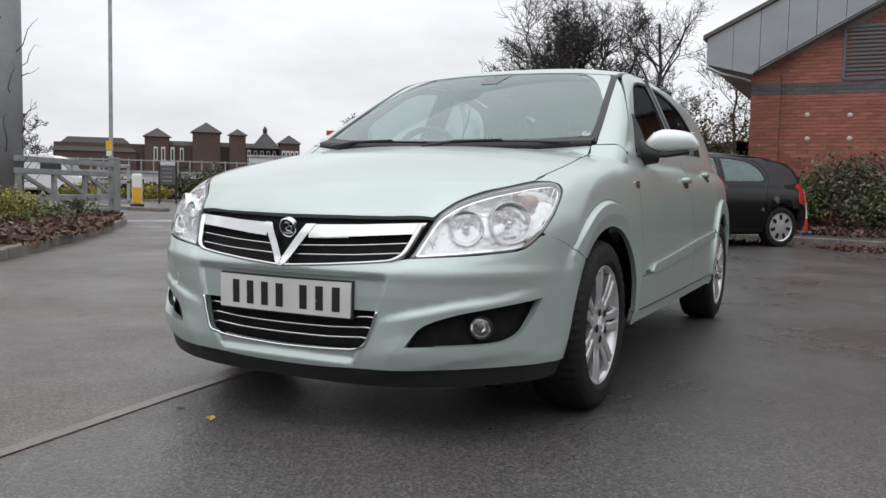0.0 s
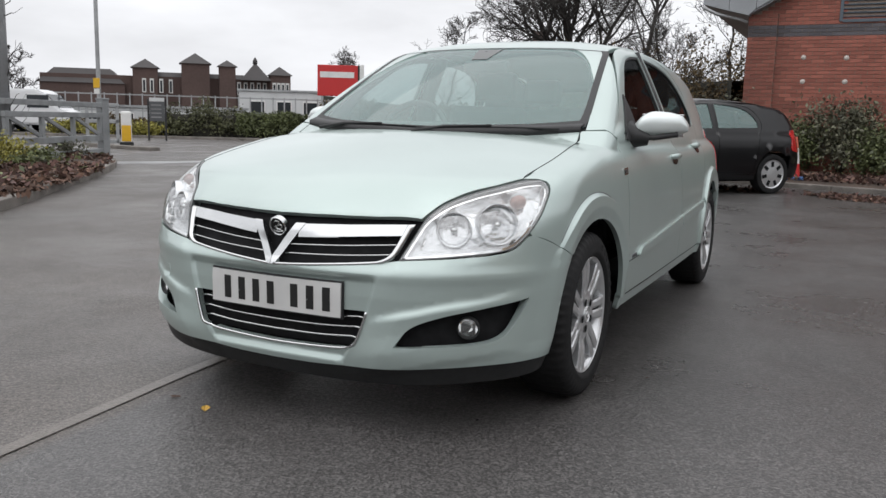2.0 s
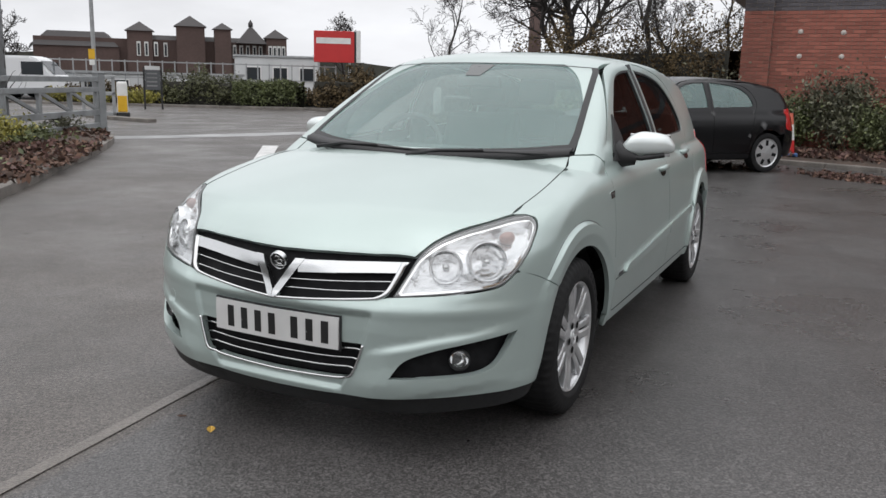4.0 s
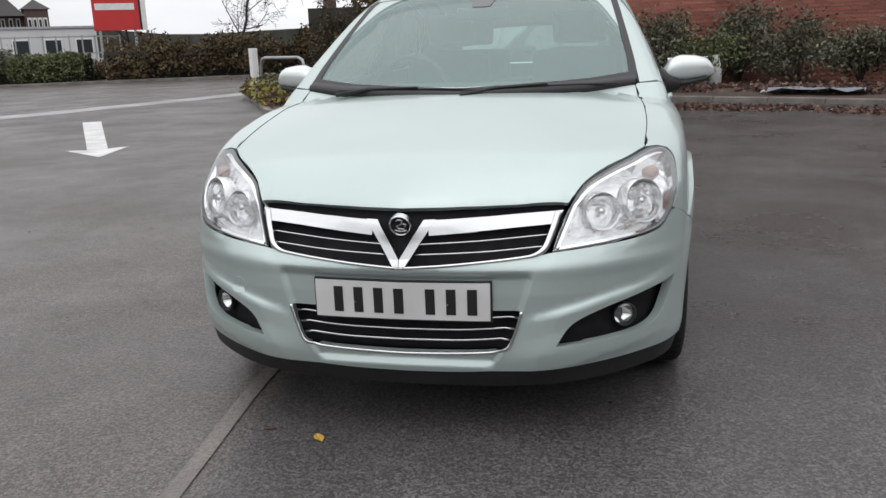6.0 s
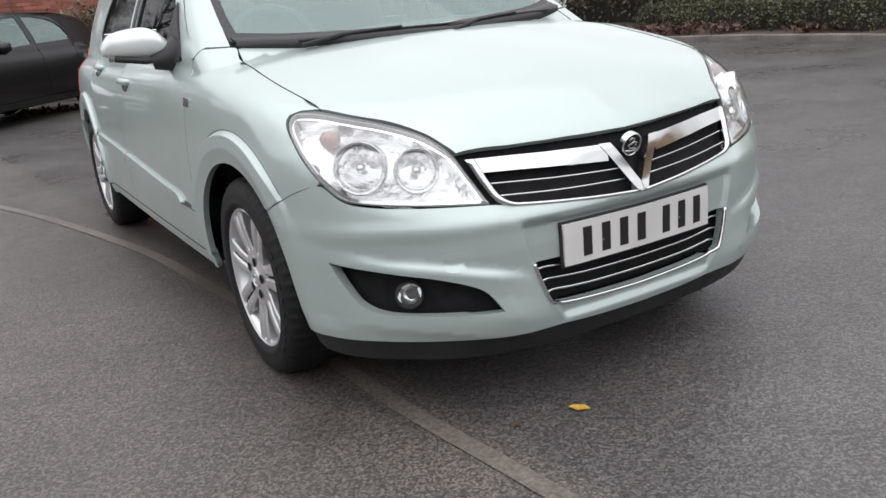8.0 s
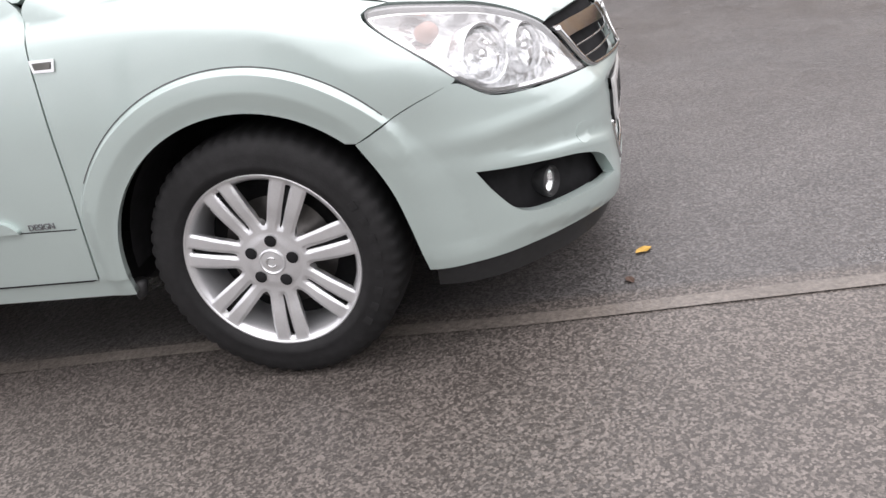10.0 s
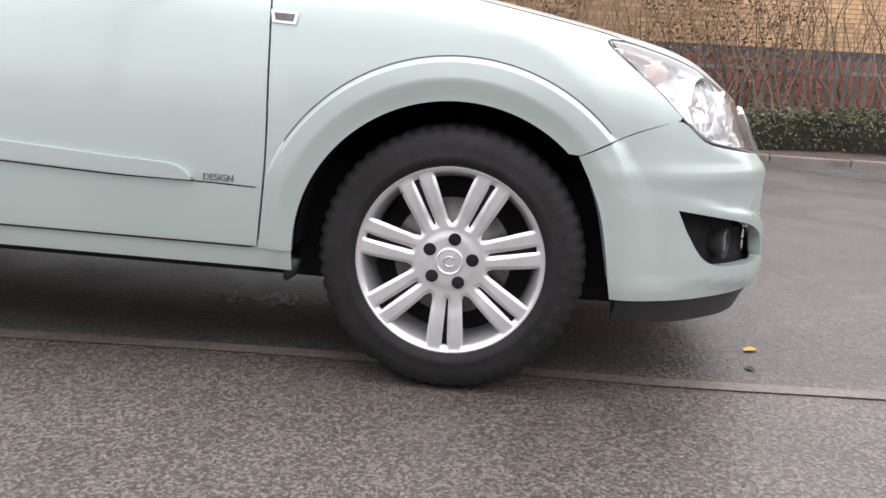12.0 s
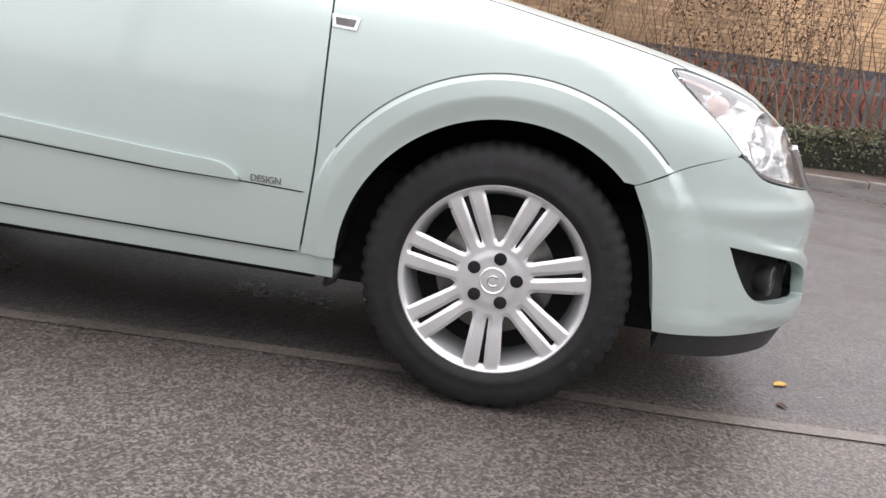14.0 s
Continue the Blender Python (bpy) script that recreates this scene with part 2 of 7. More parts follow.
def smax(a, b, k):
    h = np.clip(0.5 + 0.5 * (a - b) / k, 0, 1)
    return b + (a - b) * h + k * h * (1 - h)


def step(x, a, b):
    t = np.clip((x - a) / (b - a), 0, 1)
    return t * t * (3 - 2 * t)


def rounded(points, closed=True, per=10, straight=()):
    """A Catmull-Rom line through control points; the numbers in straight keep sharp corners."""
    p = np.array(points, float)
    n = len(p)
    out = []
    for i in range(n if closed else n - 1):
        a, b = p[i], p[(i + 1) % n]
        prev = p[(i - 1) % n] if closed or i > 0 else a
        nxt = p[(i + 2) % n] if closed or i + 2 < n else b
        ta = (b - a) if i in straight else (b - prev) / 2
        tb = (b - a) if (i + 1) % n in straight else (nxt - a) / 2
        size = np.linalg.norm(b - a)
        ta = ta * min(1, size / max(1e-6, np.linalg.norm(ta)))
        tb = tb * min(1, size / max(1e-6, np.linalg.norm(tb)))
        for s in np.arange(per) / per:
            out.append((2 * s ** 3 - 3 * s ** 2 + 1) * a + (s ** 3 - 2 * s ** 2 + s) * ta + (3 * s ** 2 - 2 * s ** 3) * b + (s ** 3 - s ** 2) * tb)
    if not closed:
        out.append(p[-1])
    return np.array(out)


def resample(loop, gap):
    """A closed line cut into even lengths, its sharp corners kept."""
    loop = np.array(loop, float)
    out = []
    n = len(loop)
    carry = 0.0
    for i in range(n):
        a, b, c = loop[i - 1], loop[i], loop[(i + 1) % n]
        u, v = b - a, c - b
        lu, lv = np.linalg.norm(u), np.linalg.norm(v)
        if lv < 1e-9:
            continue
        corner = lu > 1e-9 and u @ v / (lu * lv) < 0.9
        if corner or not out or np.linalg.norm(b - out[-1]) >= gap * 0.6:
            out.append(b)
        k = int(lv // gap)
        for j in range(1, k + 1):
            q = b + v * j / (k + 1)
            if np.linalg.norm(q - out[-1]) > gap * 0.5:
                out.append(q)
    if len(out) > 3 and np.linalg.norm(out[0] - out[-1]) < gap * 0.4:
        out.pop()
    return np.array(out)


def inside(pts, loop):
    x, y = pts[:, 0], pts[:, 1]
    r = np.zeros(len(pts), bool)
    for i in range(len(loop)):
        (x0, y0), (x1, y1) = loop[i - 1], loop[i]
        if y0 != y1:
            r ^= ((y0 > y) != (y1 > y)) & (x < (x1 - x0) * (y - y0) / (y1 - y0) + x0)
    return r


def near(pts, loop, gap):
    d = np.full(len(pts), 9.0)
    for i in range(len(loop)):
        a, b = loop[i - 1], loop[i]
        ab = b - a
        t = np.clip(((pts - a) @ ab) / max(1e-12, ab @ ab), 0, 1)
        d = np.minimum(d, np.linalg.norm(pts - a - t[:, None] * ab, axis=1))
    return d < gap


def sheet(name, loop, place, body, material, parent, gap=0.025, depth=0.014, holes=(), lines=(), offset=0.0, flip=False, label="", rim=True, sharp=None):
    """A pressed panel: the area within loop (two numbers a point), laid on the body by place(), with its edge turned in by depth.
    lines: creases whose points the mesh keeps. flip: the mirror image on the other side of the car."""
    outer = resample(loop, gap * 0.8)
    inner = [resample(h, gap * 0.7) for h in holes]
    lo, hi = outer.min(0), outer.max(0)
    gx, gy = np.meshgrid(np.arange(lo[0], hi[0], gap), np.arange(lo[1], hi[1], gap * 0.87))
    gx[1::2] += gap / 2
    free = np.stack([gx.ravel(), gy.ravel()], 1)
    keep = np.concatenate([np.array(q, float) for q in lines]) if len(lines) else np.zeros((0, 2))
    if len(keep):
        free = free[np.array([np.min(((keep - p) ** 2).sum(1)) > (gap * 0.45) ** 2 for p in free])]
    both = []
    for q, margin in ((free, gap * 0.4), (keep, gap * 0.1)):
        if len(q):
            ok = inside(q, outer) & ~near(q, outer, margin)
            for h in inner:
                ok &= ~inside(q, h) & ~near(q, h, margin)
            both.append(q[ok])
    free = np.concatenate(both)
    pts, edges = [], []
    for h in (outer, *inner):
        o = len(pts)
        pts += [Vector(p) for p in h]
        edges += [(o + i, o + (i + 1) % len(h)) for i in range(len(h))]
    rim_count = len(pts)
    pts += [Vector(p) for p in free]
    v2, _, tris, *_ = delaunay_2d_cdt(pts, edges, [], 0, 1e-6)
    v2 = np.array([tuple(v) for v in v2])
    tris = np.array([t for t in tris if len(t) == 3])
    mid = v2[tris].mean(1)
    good = inside(mid, outer)
    for h in inner:
        good &= ~inside(mid, h)
    tris = tris[good]
    p3 = place(v2)
    nor = slope(body, p3)
    p3 = p3 + nor * offset
    a, b, c = p3[tris[:, 0]], p3[tris[:, 1]], p3[tris[:, 2]]
    back = (np.cross(b - a, c - a) * nor[tris[:, 0]]).sum(1) < 0
    tris[back] = tris[back][:, ::-1]
    verts, faces, norms = [p for p in p3], [tuple(t) for t in tris], [q for q in nor]
    if rim:
        count = {(t[i], t[(i + 1) % 3]) for t in faces for i in range(3)}
        ring = {}
        for e in [e for e in count if (e[1], e[0]) not in count]:
            across = np.cross(p3[e[1]] - p3[e[0]], nor[e[0]])
            across /= max(1e-9, np.linalg.norm(across))
            for i in e:
                if i not in ring:
                    ring[i] = len(verts)
                    verts += [p3[i], p3[i] - nor[i] * depth]
                    norms += [np.zeros(3), np.zeros(3)]
                for k in (0, 1):
                    norms[ring[i] + k] = norms[ring[i] + k] + across
            faces.append((ring[e[1]], ring[e[0]], ring[e[0]] + 1, ring[e[1]] + 1))
    norms = np.array(norms)
    norms /= np.maximum(1e-9, np.linalg.norm(norms, axis=1))[:, None]
    if flip:
        verts = [(-v[0], v[1], v[2]) for v in verts]
        faces = [f[::-1] for f in faces]
        norms = norms * (-1, 1, 1)
    ob = mesh_object(name, verts, faces, material, parent, label, True)
    ob.data.normals_split_custom_set_from_vertices([tuple(map(float, q)) for q in norms])
    return ob


def slope(body, p):
    """Outward unit normals of the body at p."""
    e = 1e-3
    g = np.stack([body(p[:, 0] + e * i, p[:, 1] + e * j, p[:, 2] + e * k) - body(p[:, 0] - e * i, p[:, 1] - e * j, p[:, 2] - e * k)
                  for i, j, k in ((1, 0, 0), (0, 1, 0), (0, 0, 1))], 1)
    return g / np.maximum(1e-9, np.linalg.norm(g, axis=1))[:, None]


def find(body, inner, outer):
    """The points where the lines from inner to outer leave the body."""
    lo, hi = np.zeros(len(inner)), np.ones(len(inner))
    for _ in range(26):
        mid = (lo + hi) / 2
        p = inner + (outer - inner) * mid[:, None]
        within = body(p[:, 0], p[:, 1], p[:, 2]) < 0
        lo, hi = np.where(within, mid, lo), np.where(within, hi, mid)
    return inner + (outer - inner) * lo[:, None]

# ---- the pale green hatchback ----
# Its body is one smooth form, cut into panels. y runs from nose to tail, the front axle at y = 0, the rear axle at 2.614.
WHEELBASE, AXLE = 2.614, 0.312
c_width = pchip([-.9, -.5, -.2, .3, 1.2, 2.2, 2.6, 2.9, 3.2, 3.4], [.75, .812, .846, .868, .872, .868, .856, .836, .785, .70])
c_side = pchip([.15, .25, .35, .5, .65, .78, .86, .92, .97, 1.02], [-.05, -.022, -.008, 0, -.004, -.016, -.03, -.062, -.12, -.2])
c_nose = pchip([.15, .2, .3, .4, .5, .535, .57, .6, .665, .71, .76, .8, .85, .95], [-.77, -.79, -.815, -.812, -.815, -.82, -.808, -.80, -.787, -.765, -.70, -.64, -.54, -.2])
c_sweep = pchip([0, .2, .357, .44, .55, .637, .7, .767, .8, .83], [0, .006, .024, .042, .09, .15, .205, .28, .335, .42])
c_bonnet = pchip([-.85, -.8, -.765, -.7, -.5, -.3, 0, .15, .4, .8], [.62, .68, .71, .765, .845, .895, .955, .98, .995, .995])
c_tail = pchip([.2, .3, .5, .62, .8, 1.0], [3.28, 3.34, 3.37, 3.36, 3.31, 3.24])
c_ridge = pchip([.25, .31, .437, .545, .6], [.275, .31, .362, .39, .40])
CHEEK_Z, CHEEK_Y = (.2, .25, .275, .33, .385, .428, .436, .458, .50, .56, .568, .606, .65), (0, -.004, -.015, -.017, -.012, -.015, -.013, .003, .001, -.005, -.0055, .0, 0)
c_shelf = pchip([.42, .50, .573, .68, .78, .86], [-.040, -.022, -.004, .014, .034, .044])
c_brow = pchip([.42, .478, .565, .674, .741, .80], [-.012, -.008, .0, .016, .034, .055])
c_screen = pchip([.95, 1.0, 1.1, 1.25, 1.375, 1.42, 1.45], [.11, .20, .385, .68, .95, 1.09, 1.3])
c_roof = pchip([.8, 1.0, 1.3, 1.6, 2.2, 2.7, 3.0, 3.2], [1.33, 1.40, 1.447, 1.457, 1.44, 1.385, 1.325, 1.27])
c_tumble = pchip([.9, .95, 1.0, 1.1, 1.2, 1.3, 1.388, 1.43], [.80, .79, .772, .735, .69, .642, .592, .555])
c_rear = pchip([.9, 1.0, 1.15, 1.3, 1.4], [3.30, 3.26, 3.17, 3.04, 2.9])
c_narrow = pchip([.3, .9, 1.8, 2.5, 3.0, 3.3], [1.0, 1.0, 1.0, .975, .915, .85])


c_back_z = pchip([.46, .50, .55, .58, .636, .68, .72, .76, .81, .86], [0, .004, .013, .022, .040, .050, .052, .042, .020, 0])
c_back_x = pchip([0, .12, .25, .36, .44, .53, .61, .68, .74], [0, .40, .92, 1.10, 1.06, .90, .52, .14, 0])


def ramp_(x, a, b):
    return np.clip((x - a) / (b - a), 0, 1)


def recess(x, z):
    """How far the grille and lamps sweep back beyond the bumper below them."""
    x, z = np.abs(x), np.asarray(z, float)
    return np.where((z > .46) & (z < .86), c_back_z(np.clip(z, .46, .86)), 0) * np.where(x < .74, c_back_x(np.clip(x, 0, .74)), 0)


def lower(x, y, z):
    """Negative inside the car below its windows."""
    x = np.abs(x)
    ridge = c_ridge(z)
    plate_bay = (1 - ramp_(x, ridge - .020, ridge - .002)) * ramp_(z, .245, .262) * (1 - ramp_(z, .512, .530))
    cheek = ramp_(x, ridge + .002, ridge + .045 + .065 * (1 - ramp_(z, .47, .53))) * (1 - .7 * ramp_(x, .64, .80))
    shift = c_shelf(x) * (1 - ramp_(z, .47, .53)) + c_brow(x) * ramp_(z, .47, .53)
    front = c_nose(z) + c_sweep(x) + recess(x, z) + .014 * plate_bay + np.interp(z - shift, CHEEK_Z, CHEEK_Y) * cheek - y
    r = np.minimum(np.hypot(y, z - AXLE), np.hypot(y - WHEELBASE, z - AXLE))
    soft = ramp_(-y, .335, .40)
    flare = (.017 * (1 - ramp_(r, .447 - .022 * soft, .456 + .018 * soft)) - .012 * (1 - ramp_(r, .362, .408))) * ramp_(z, .2, .3) * (1 - ramp_(y, .385, .425) * (y < 1))
    skirt = .013 * (1 - ramp_(z, .282, .312)) * ramp_(-y, .36, .44)
    flank = x - c_width(y) - c_side(z) - flare - skirt
    top = z - c_bonnet(y) + .05 * (x / .7) ** 2
    back = y - c_tail(z) + .22 * (x / .78) ** 4
    return smax(smax(smax(front, flank, .06), top, .05), back, .08)


def upper(x, y, z):
    """Negative inside the cabin."""
    x = np.abs(x)
    front = (c_screen(z) + .17 * (x / .69) ** 2.2 - y) * .47
    top = z - c_roof(y) + .05 * (x / .6) ** 2.4
    flank = (x - c_tumble(z) * c_narrow(y)) * .9
    back = (y - c_rear(z) + .16 * (x / .7) ** 3) * .85
    return smax(smax(smax(front, top, .03), flank, .035), back, .06)


def body(x, y, z):
    return np.minimum(lower(x, y, z), np.maximum(upper(x, y, z), .84 - z))


TURN = .9


def nose_at(v):
    a, z = v[:, 0] / TURN, v[:, 1]
    o = np.zeros(len(v))
    return find(lower, np.stack([o, o + .25, z], 1), np.stack([1.5 * np.sin(a), .25 - 1.5 * np.cos(a), z], 1))


def tail_at(v):
    a, z = v[:, 0] / TURN, v[:, 1]
    o = np.zeros(len(v))
    return find(body, np.stack([o, o + 2.6, z], 1), np.stack([1.5 * np.sin(a), 2.6 + 1.5 * np.cos(a), z], 1))


def side_at(v):
    o = np.zeros(len(v))
    return find(body, np.stack([o + .15, v[:, 0], v[:, 1]], 1), np.stack([o + 1.15, v[:, 0], v[:, 1]], 1))


def top_at(v):
    o = np.zeros(len(v))
    return find(body, np.stack([v[:, 0], v[:, 1], o + .5], 1), np.stack([v[:, 0], v[:, 1], o + 1.7], 1))


def screen_at(v):
    o = np.zeros(len(v))
    return find(upper, np.stack([v[:, 0], o + 1.7, v[:, 1]], 1), np.stack([v[:, 0], o - .4, v[:, 1]], 1))


def unroll(points):
    """Points on the nose as the two numbers that nose_at() takes."""
    return np.array([(TURN * math.atan2(x, .25 - y - float(recess(x, z))), z) for x, y, z in points])


def mirrored(points):
    """A line from the middle outwards, made whole to the other side."""
    p = np.array(points, float)
    q = p[::-1].copy()
    q[:, 0] *= -1
    return np.concatenate([q[q[:, 0] < -1e-6], p])


def arc(cy, r, a0, a1, n=28):
    return [(cy + r * math.cos(math.radians(a)), AXLE + r * math.sin(math.radians(a))) for a in np.linspace(a0, a1, n)]


car = thing("hatchback_car", pose(0, 0, 0), "pale metallic green five-door hatchback parked on wet tarmac", "car")

# bonnet
b_half = rounded([(0, -0.7553), (0.12, -0.7395), (0.2, -0.7216), (0.34, -0.6885), (0.473, -0.6603), (0.487, -0.6378), (0.5145, -0.5901), (0.575, -0.5171), (.638, -.442), (.690, -.355), (.702, -.1), (.692, .15), (.668, .325), (.5, .268), (.3, .215), (0, .188)],
                 False, 8, straight=(4, 9, 12))
bonnet = sheet("bonnet", mirrored(b_half)[:-1], top_at, body, M_PAINT, car, .03, .02)

# the line where bonnet and wings meet
seam = b_half[72:97]
seam_y = seam[:, 1]
for s in (1, -1):
    d_ = np.array([.0013, 0])
    sheet("bonnet_seam", np.concatenate([seam + d_, (seam - d_)[::-1]]), top_at, body, M_DARK, bonnet, .02, .002, offset=.0012, flip=s < 0)

# front bumper
fog = rounded(unroll([(.44, -.773, .313), (.488, -.753, .376), (.57, -.71, .412), (.661, -.642, .434), (.787, -.505, .463), (.766, -.535, .405), (.733, -.575, .348), (.68, -.63, .325)]), True, 8, straight=(0, 4))
fog_m = fog * (-1, 1)
lower_grille = rounded(unroll([(-.355, -.788, .415), (-.333, -.793, .349), (-.312, -.797, .303), (-.262, -.802, .284), (0, -.812, .275), (.262, -.803, .284), (.312, -.799, .303), (.333, -.794, .345), (.355, -.789, .415)]), True, 8, straight=(0, 8))
top_edge = unroll([(0, -.815, .538), (.169, -.81, .548), (.40, -.785, .573), (.437, -.765, .580), (.63, -.665, .595), (.738, -.558, .614), (.772, -.50, .655), (.785, -.48, .660), (.818, -.39, .628), (.845, -.268, .572)])
low_edge = unroll([(.845, -.31, .50), (.838, -.335, .43), (.815, -.354, .30), (.805, -.362, .252), (.734, -.566, .252), (.564, -.708, .245), (.349, -.78, .235), (.15, -.80, .224), (0, -.80, .222)])
b_loop = rounded(np.concatenate([top_edge, low_edge]), False, 6, straight=(2, 7, 9, 13))
b_loop = np.concatenate([b_loop, (b_loop * (-1, 1))[::-1][1:-1]])
ridges = []
for zz in np.arange(.25, .60, .008):
    for off in (-.020, -.011, -.002, .002, .02, .045):
        xx = float(c_ridge(zz)) + off
        ridges += [(q * TURN * math.atan2(xx, .25 - float(c_nose(zz) + c_sweep(xx) + recess(xx, zz))), zz) for q in (-1, 1)]
for xx in np.arange(.40, .86, .008):
    for zz, bend in ((.428, c_shelf), (.436, c_shelf), (.447, c_shelf), (.458, c_shelf), (.56, c_brow), (.568, c_brow), (.587, c_brow), (.606, c_brow)):
        hz = zz + float(bend(xx))
        ridges += [(q * TURN * math.atan2(xx, .25 - float(c_nose(hz) + c_sweep(xx) + recess(xx, hz))), hz) for q in (-1, 1)]
for rr in (.380, .402, .408, .428, .448, .456, .460):
    for qy, qz in arc(0, rr, 126, 188, 26):
        qx = float(c_width(qy) + c_side(qz)) + .008
        ridges += [(q * TURN * math.atan2(qx, .25 - qy), qz) for q in (-1, 1)]
bumper = sheet("front_bumper", b_loop, nose_at, lower, M_PAINT, car, .014, .03, holes=[fog, fog_m, lower_grille], lines=[ridges], sharp=50)
lip = rounded(np.concatenate([unroll([(0, -.80, .226), (.15, -.80, .228), (.349, -.78, .239), (.564, -.708, .249), (.734, -.566, .256), (.80, -.37, .256)]),
                              unroll([(.79, -.372, .200), (.69, -.59, .190), (.5, -.72, .178), (.25, -.77, .170), (0, -.78, .168)])]), False, 6, straight=(5, 6))
lip = np.concatenate([lip, (lip * (-1, 1))[::-1][1:-1]])
sheet("bumper_lip", lip, nose_at, lower, M_LIP, bumper, .022, .05, offset=-.006, label="matt dark grey plastic chin under the bumper")
for s in (1, -1):
    pocket = (fog - fog.mean(0)) * (1.42, 1.55) + fog.mean(0)
    sheet("fog_lamp_pocket", pocket, nose_at, lower, M_DARK, bumper, .025, .01, offset=-.05, flip=s < 0, label="black honeycomb plastic pocket")
    # round fog lamp in its pocket
    v, f = lathe([(.03, .022), (.0, .036), (-.014, .037), (-.018, .034), (-.006, .031)], 32, "y")
    fm = pose(s * .633, -.634, .372, 0, 0, s * 24)
    ring = mesh_object("fog_lamp", [fm @ Vector(q) for q in v], f, M_BLACKPLASTIC, bumper, "round fog lamp", True, 35)
    v, f = lathe([(.016, .0), (.014, .010), (.010, .020), (-.004, .031)], 32, "y")
    mesh_object("reflector", [fm @ Vector((q[0], q[1] + .004, q[2])) for q in v], f, M_MIRRORSILVER, ring)
    v, f = lathe([(-.016, .0), (-.014, .016), (-.008, .032)], 32, "y")
    g = mesh_object("lens", [fm @ Vector(q) for q in v], f, M_CLEAR, ring)
    g.visible_shadow = False
# tow-eye cover, a round-cornered patch on the cheek of the bumper
cover = rounded(unroll([(-.565, -.725, .475), (-.525, -.735, .475), (-.52, -.74, .455), (-.525, -.737, .432), (-.565, -.722, .432), (-.572, -.718, .455)]), True, 5)
sheet("towing_eye_cover", cover, nose_at, lower, M_PAINT, bumper, .014, .003, offset=.0006)


def ribbon(points, width, name, material, parent, offset=.006, depth=.014, gap=.014, label="", place=None, form=None, flip=False):
    """A raised strip along a line on the nose."""
    p = rounded(points, False, 6) if len(points) > 2 else np.array(points, float)
    d = np.gradient(p, axis=0)
    d /= np.maximum(1e-9, np.linalg.norm(d, axis=1))[:, None]
    n = np.stack([-d[:, 1], d[:, 0]], 1)
    w = np.interp(np.linspace(0, 1, len(p)), np.linspace(0, 1, len(np.atleast_1d(width))), np.atleast_1d(width))[:, None] / 2
    return sheet(name, np.concatenate([p + n * w, (p - n * w)[::-1]]), place or nose_at, form or lower, material, parent, gap, depth, offset=offset, label=label, flip=flip)


# upper grille: black back, chrome bar, V, frame and slats
g_half = unroll([(0, -.77, .722), (.2, -.76, .722), (.47, -.71, .722), (.46, -.73, .66), (.415, -.77, .575), (.17, -.81, .548), (0, -.815, .538)])
grille = sheet("upper_grille", np.concatenate([g_half, (g_half * (-1, 1))[::-1][1:-1]]), nose_at, lower, M_DARK, car, .03, .01, offset=-.03, label="black slatted grille with chrome trim")


def wire(points, radius, name, parent, offset=0.0):
    """A thin round chrome bar along a line on the nose."""
    p = nose_at(rounded(points, False, 6))
    r_ = [float(q) for q in np.interp(np.linspace(0, 1, len(p)), np.linspace(0, 1, len(np.atleast_1d(radius))), np.atleast_1d(radius))]
    v, f = tube(p + slope(lower, p) * offset, r_, 8)
    return mesh_object(name, v, f, M_CHROME, parent, "", True)


for s in (1, -1):
    bar = unroll([(s * .080, -.78, .674), (s * .25, -.765, .679), (s * .461, -.73, .690), (s * .438, -.757, .655), (s * .25, -.783, .642), (s * .085, -.795, .632)])
    sheet("chrome_bar", bar, nose_at, lower, M_CHROME, grille, .016, .014, offset=.001)
    arm = unroll([(s * .068, -.78, .675), (s * .102, -.78, .676), (s * .060, -.80, .612), (s * .017, -.81, .545), (s * .0008, -.81, .539), (s * .0008, -.81, .566), (s * .034, -.80, .622)])
    sheet("chrome_v_arm", arm, nose_at, lower, M_CHROME, grille, .009, .02, offset=.003)
    wire(unroll([(s * .450, -.745, .684), (s * .432, -.765, .628), (s * .413, -.78, .588), (s * .370, -.785, .571), (s * .17, -.81, .553), (s * .012, -.815, .543)]), [.011, .011, .010, .0055, .005, .005], "chrome_frame", grille, .0)
    for z0, z1, xe in ((.611, .624, .42), (.583, .594, .405)):
        wire(unroll([(s * .045, -.80, z0 - .003), (s * .24, -.79, (z0 + z1) / 2 - .002), (s * xe, -.76, z1 + .004)]), .0024, "grille_slat", grille, -.004)
badge_at = pose(0, -.774, .662, 18)
v, f = lathe([(.01, .033), (-.006, .0335), (-.009, .031), (-.007, .028), (-.003, .027)], 40, "y")
badge = mesh_object("badge", [badge_at @ Vector(q) for q in v], f, M_CHROME, grille, "round chrome badge on a dark disc", True, 35)
v, f = lathe([(-.003, .0), (-.003, .0285)], 32, "y")
mesh_object("disc", [badge_at @ Vector(q) for q in v], f, M_GLOSSBLACK, badge)
for pts, rr in ((((-.012, .012), (-.004, .019), (.008, .016), (.004, .004), (-.012, -.002), (-.004, -.011), (.012, -.012)), .0032), (((.006, .006), (.018, .004), (.013, -.006)), .003), (((-.018, -.016), (0, -.020), (.018, -.016)), .0028)):
    v, f = tube([badge_at @ Vector((a, -.0045, b)) for a, b in pts], rr, 6)
    mesh_object("relief", v, f, M_CHROME, badge)

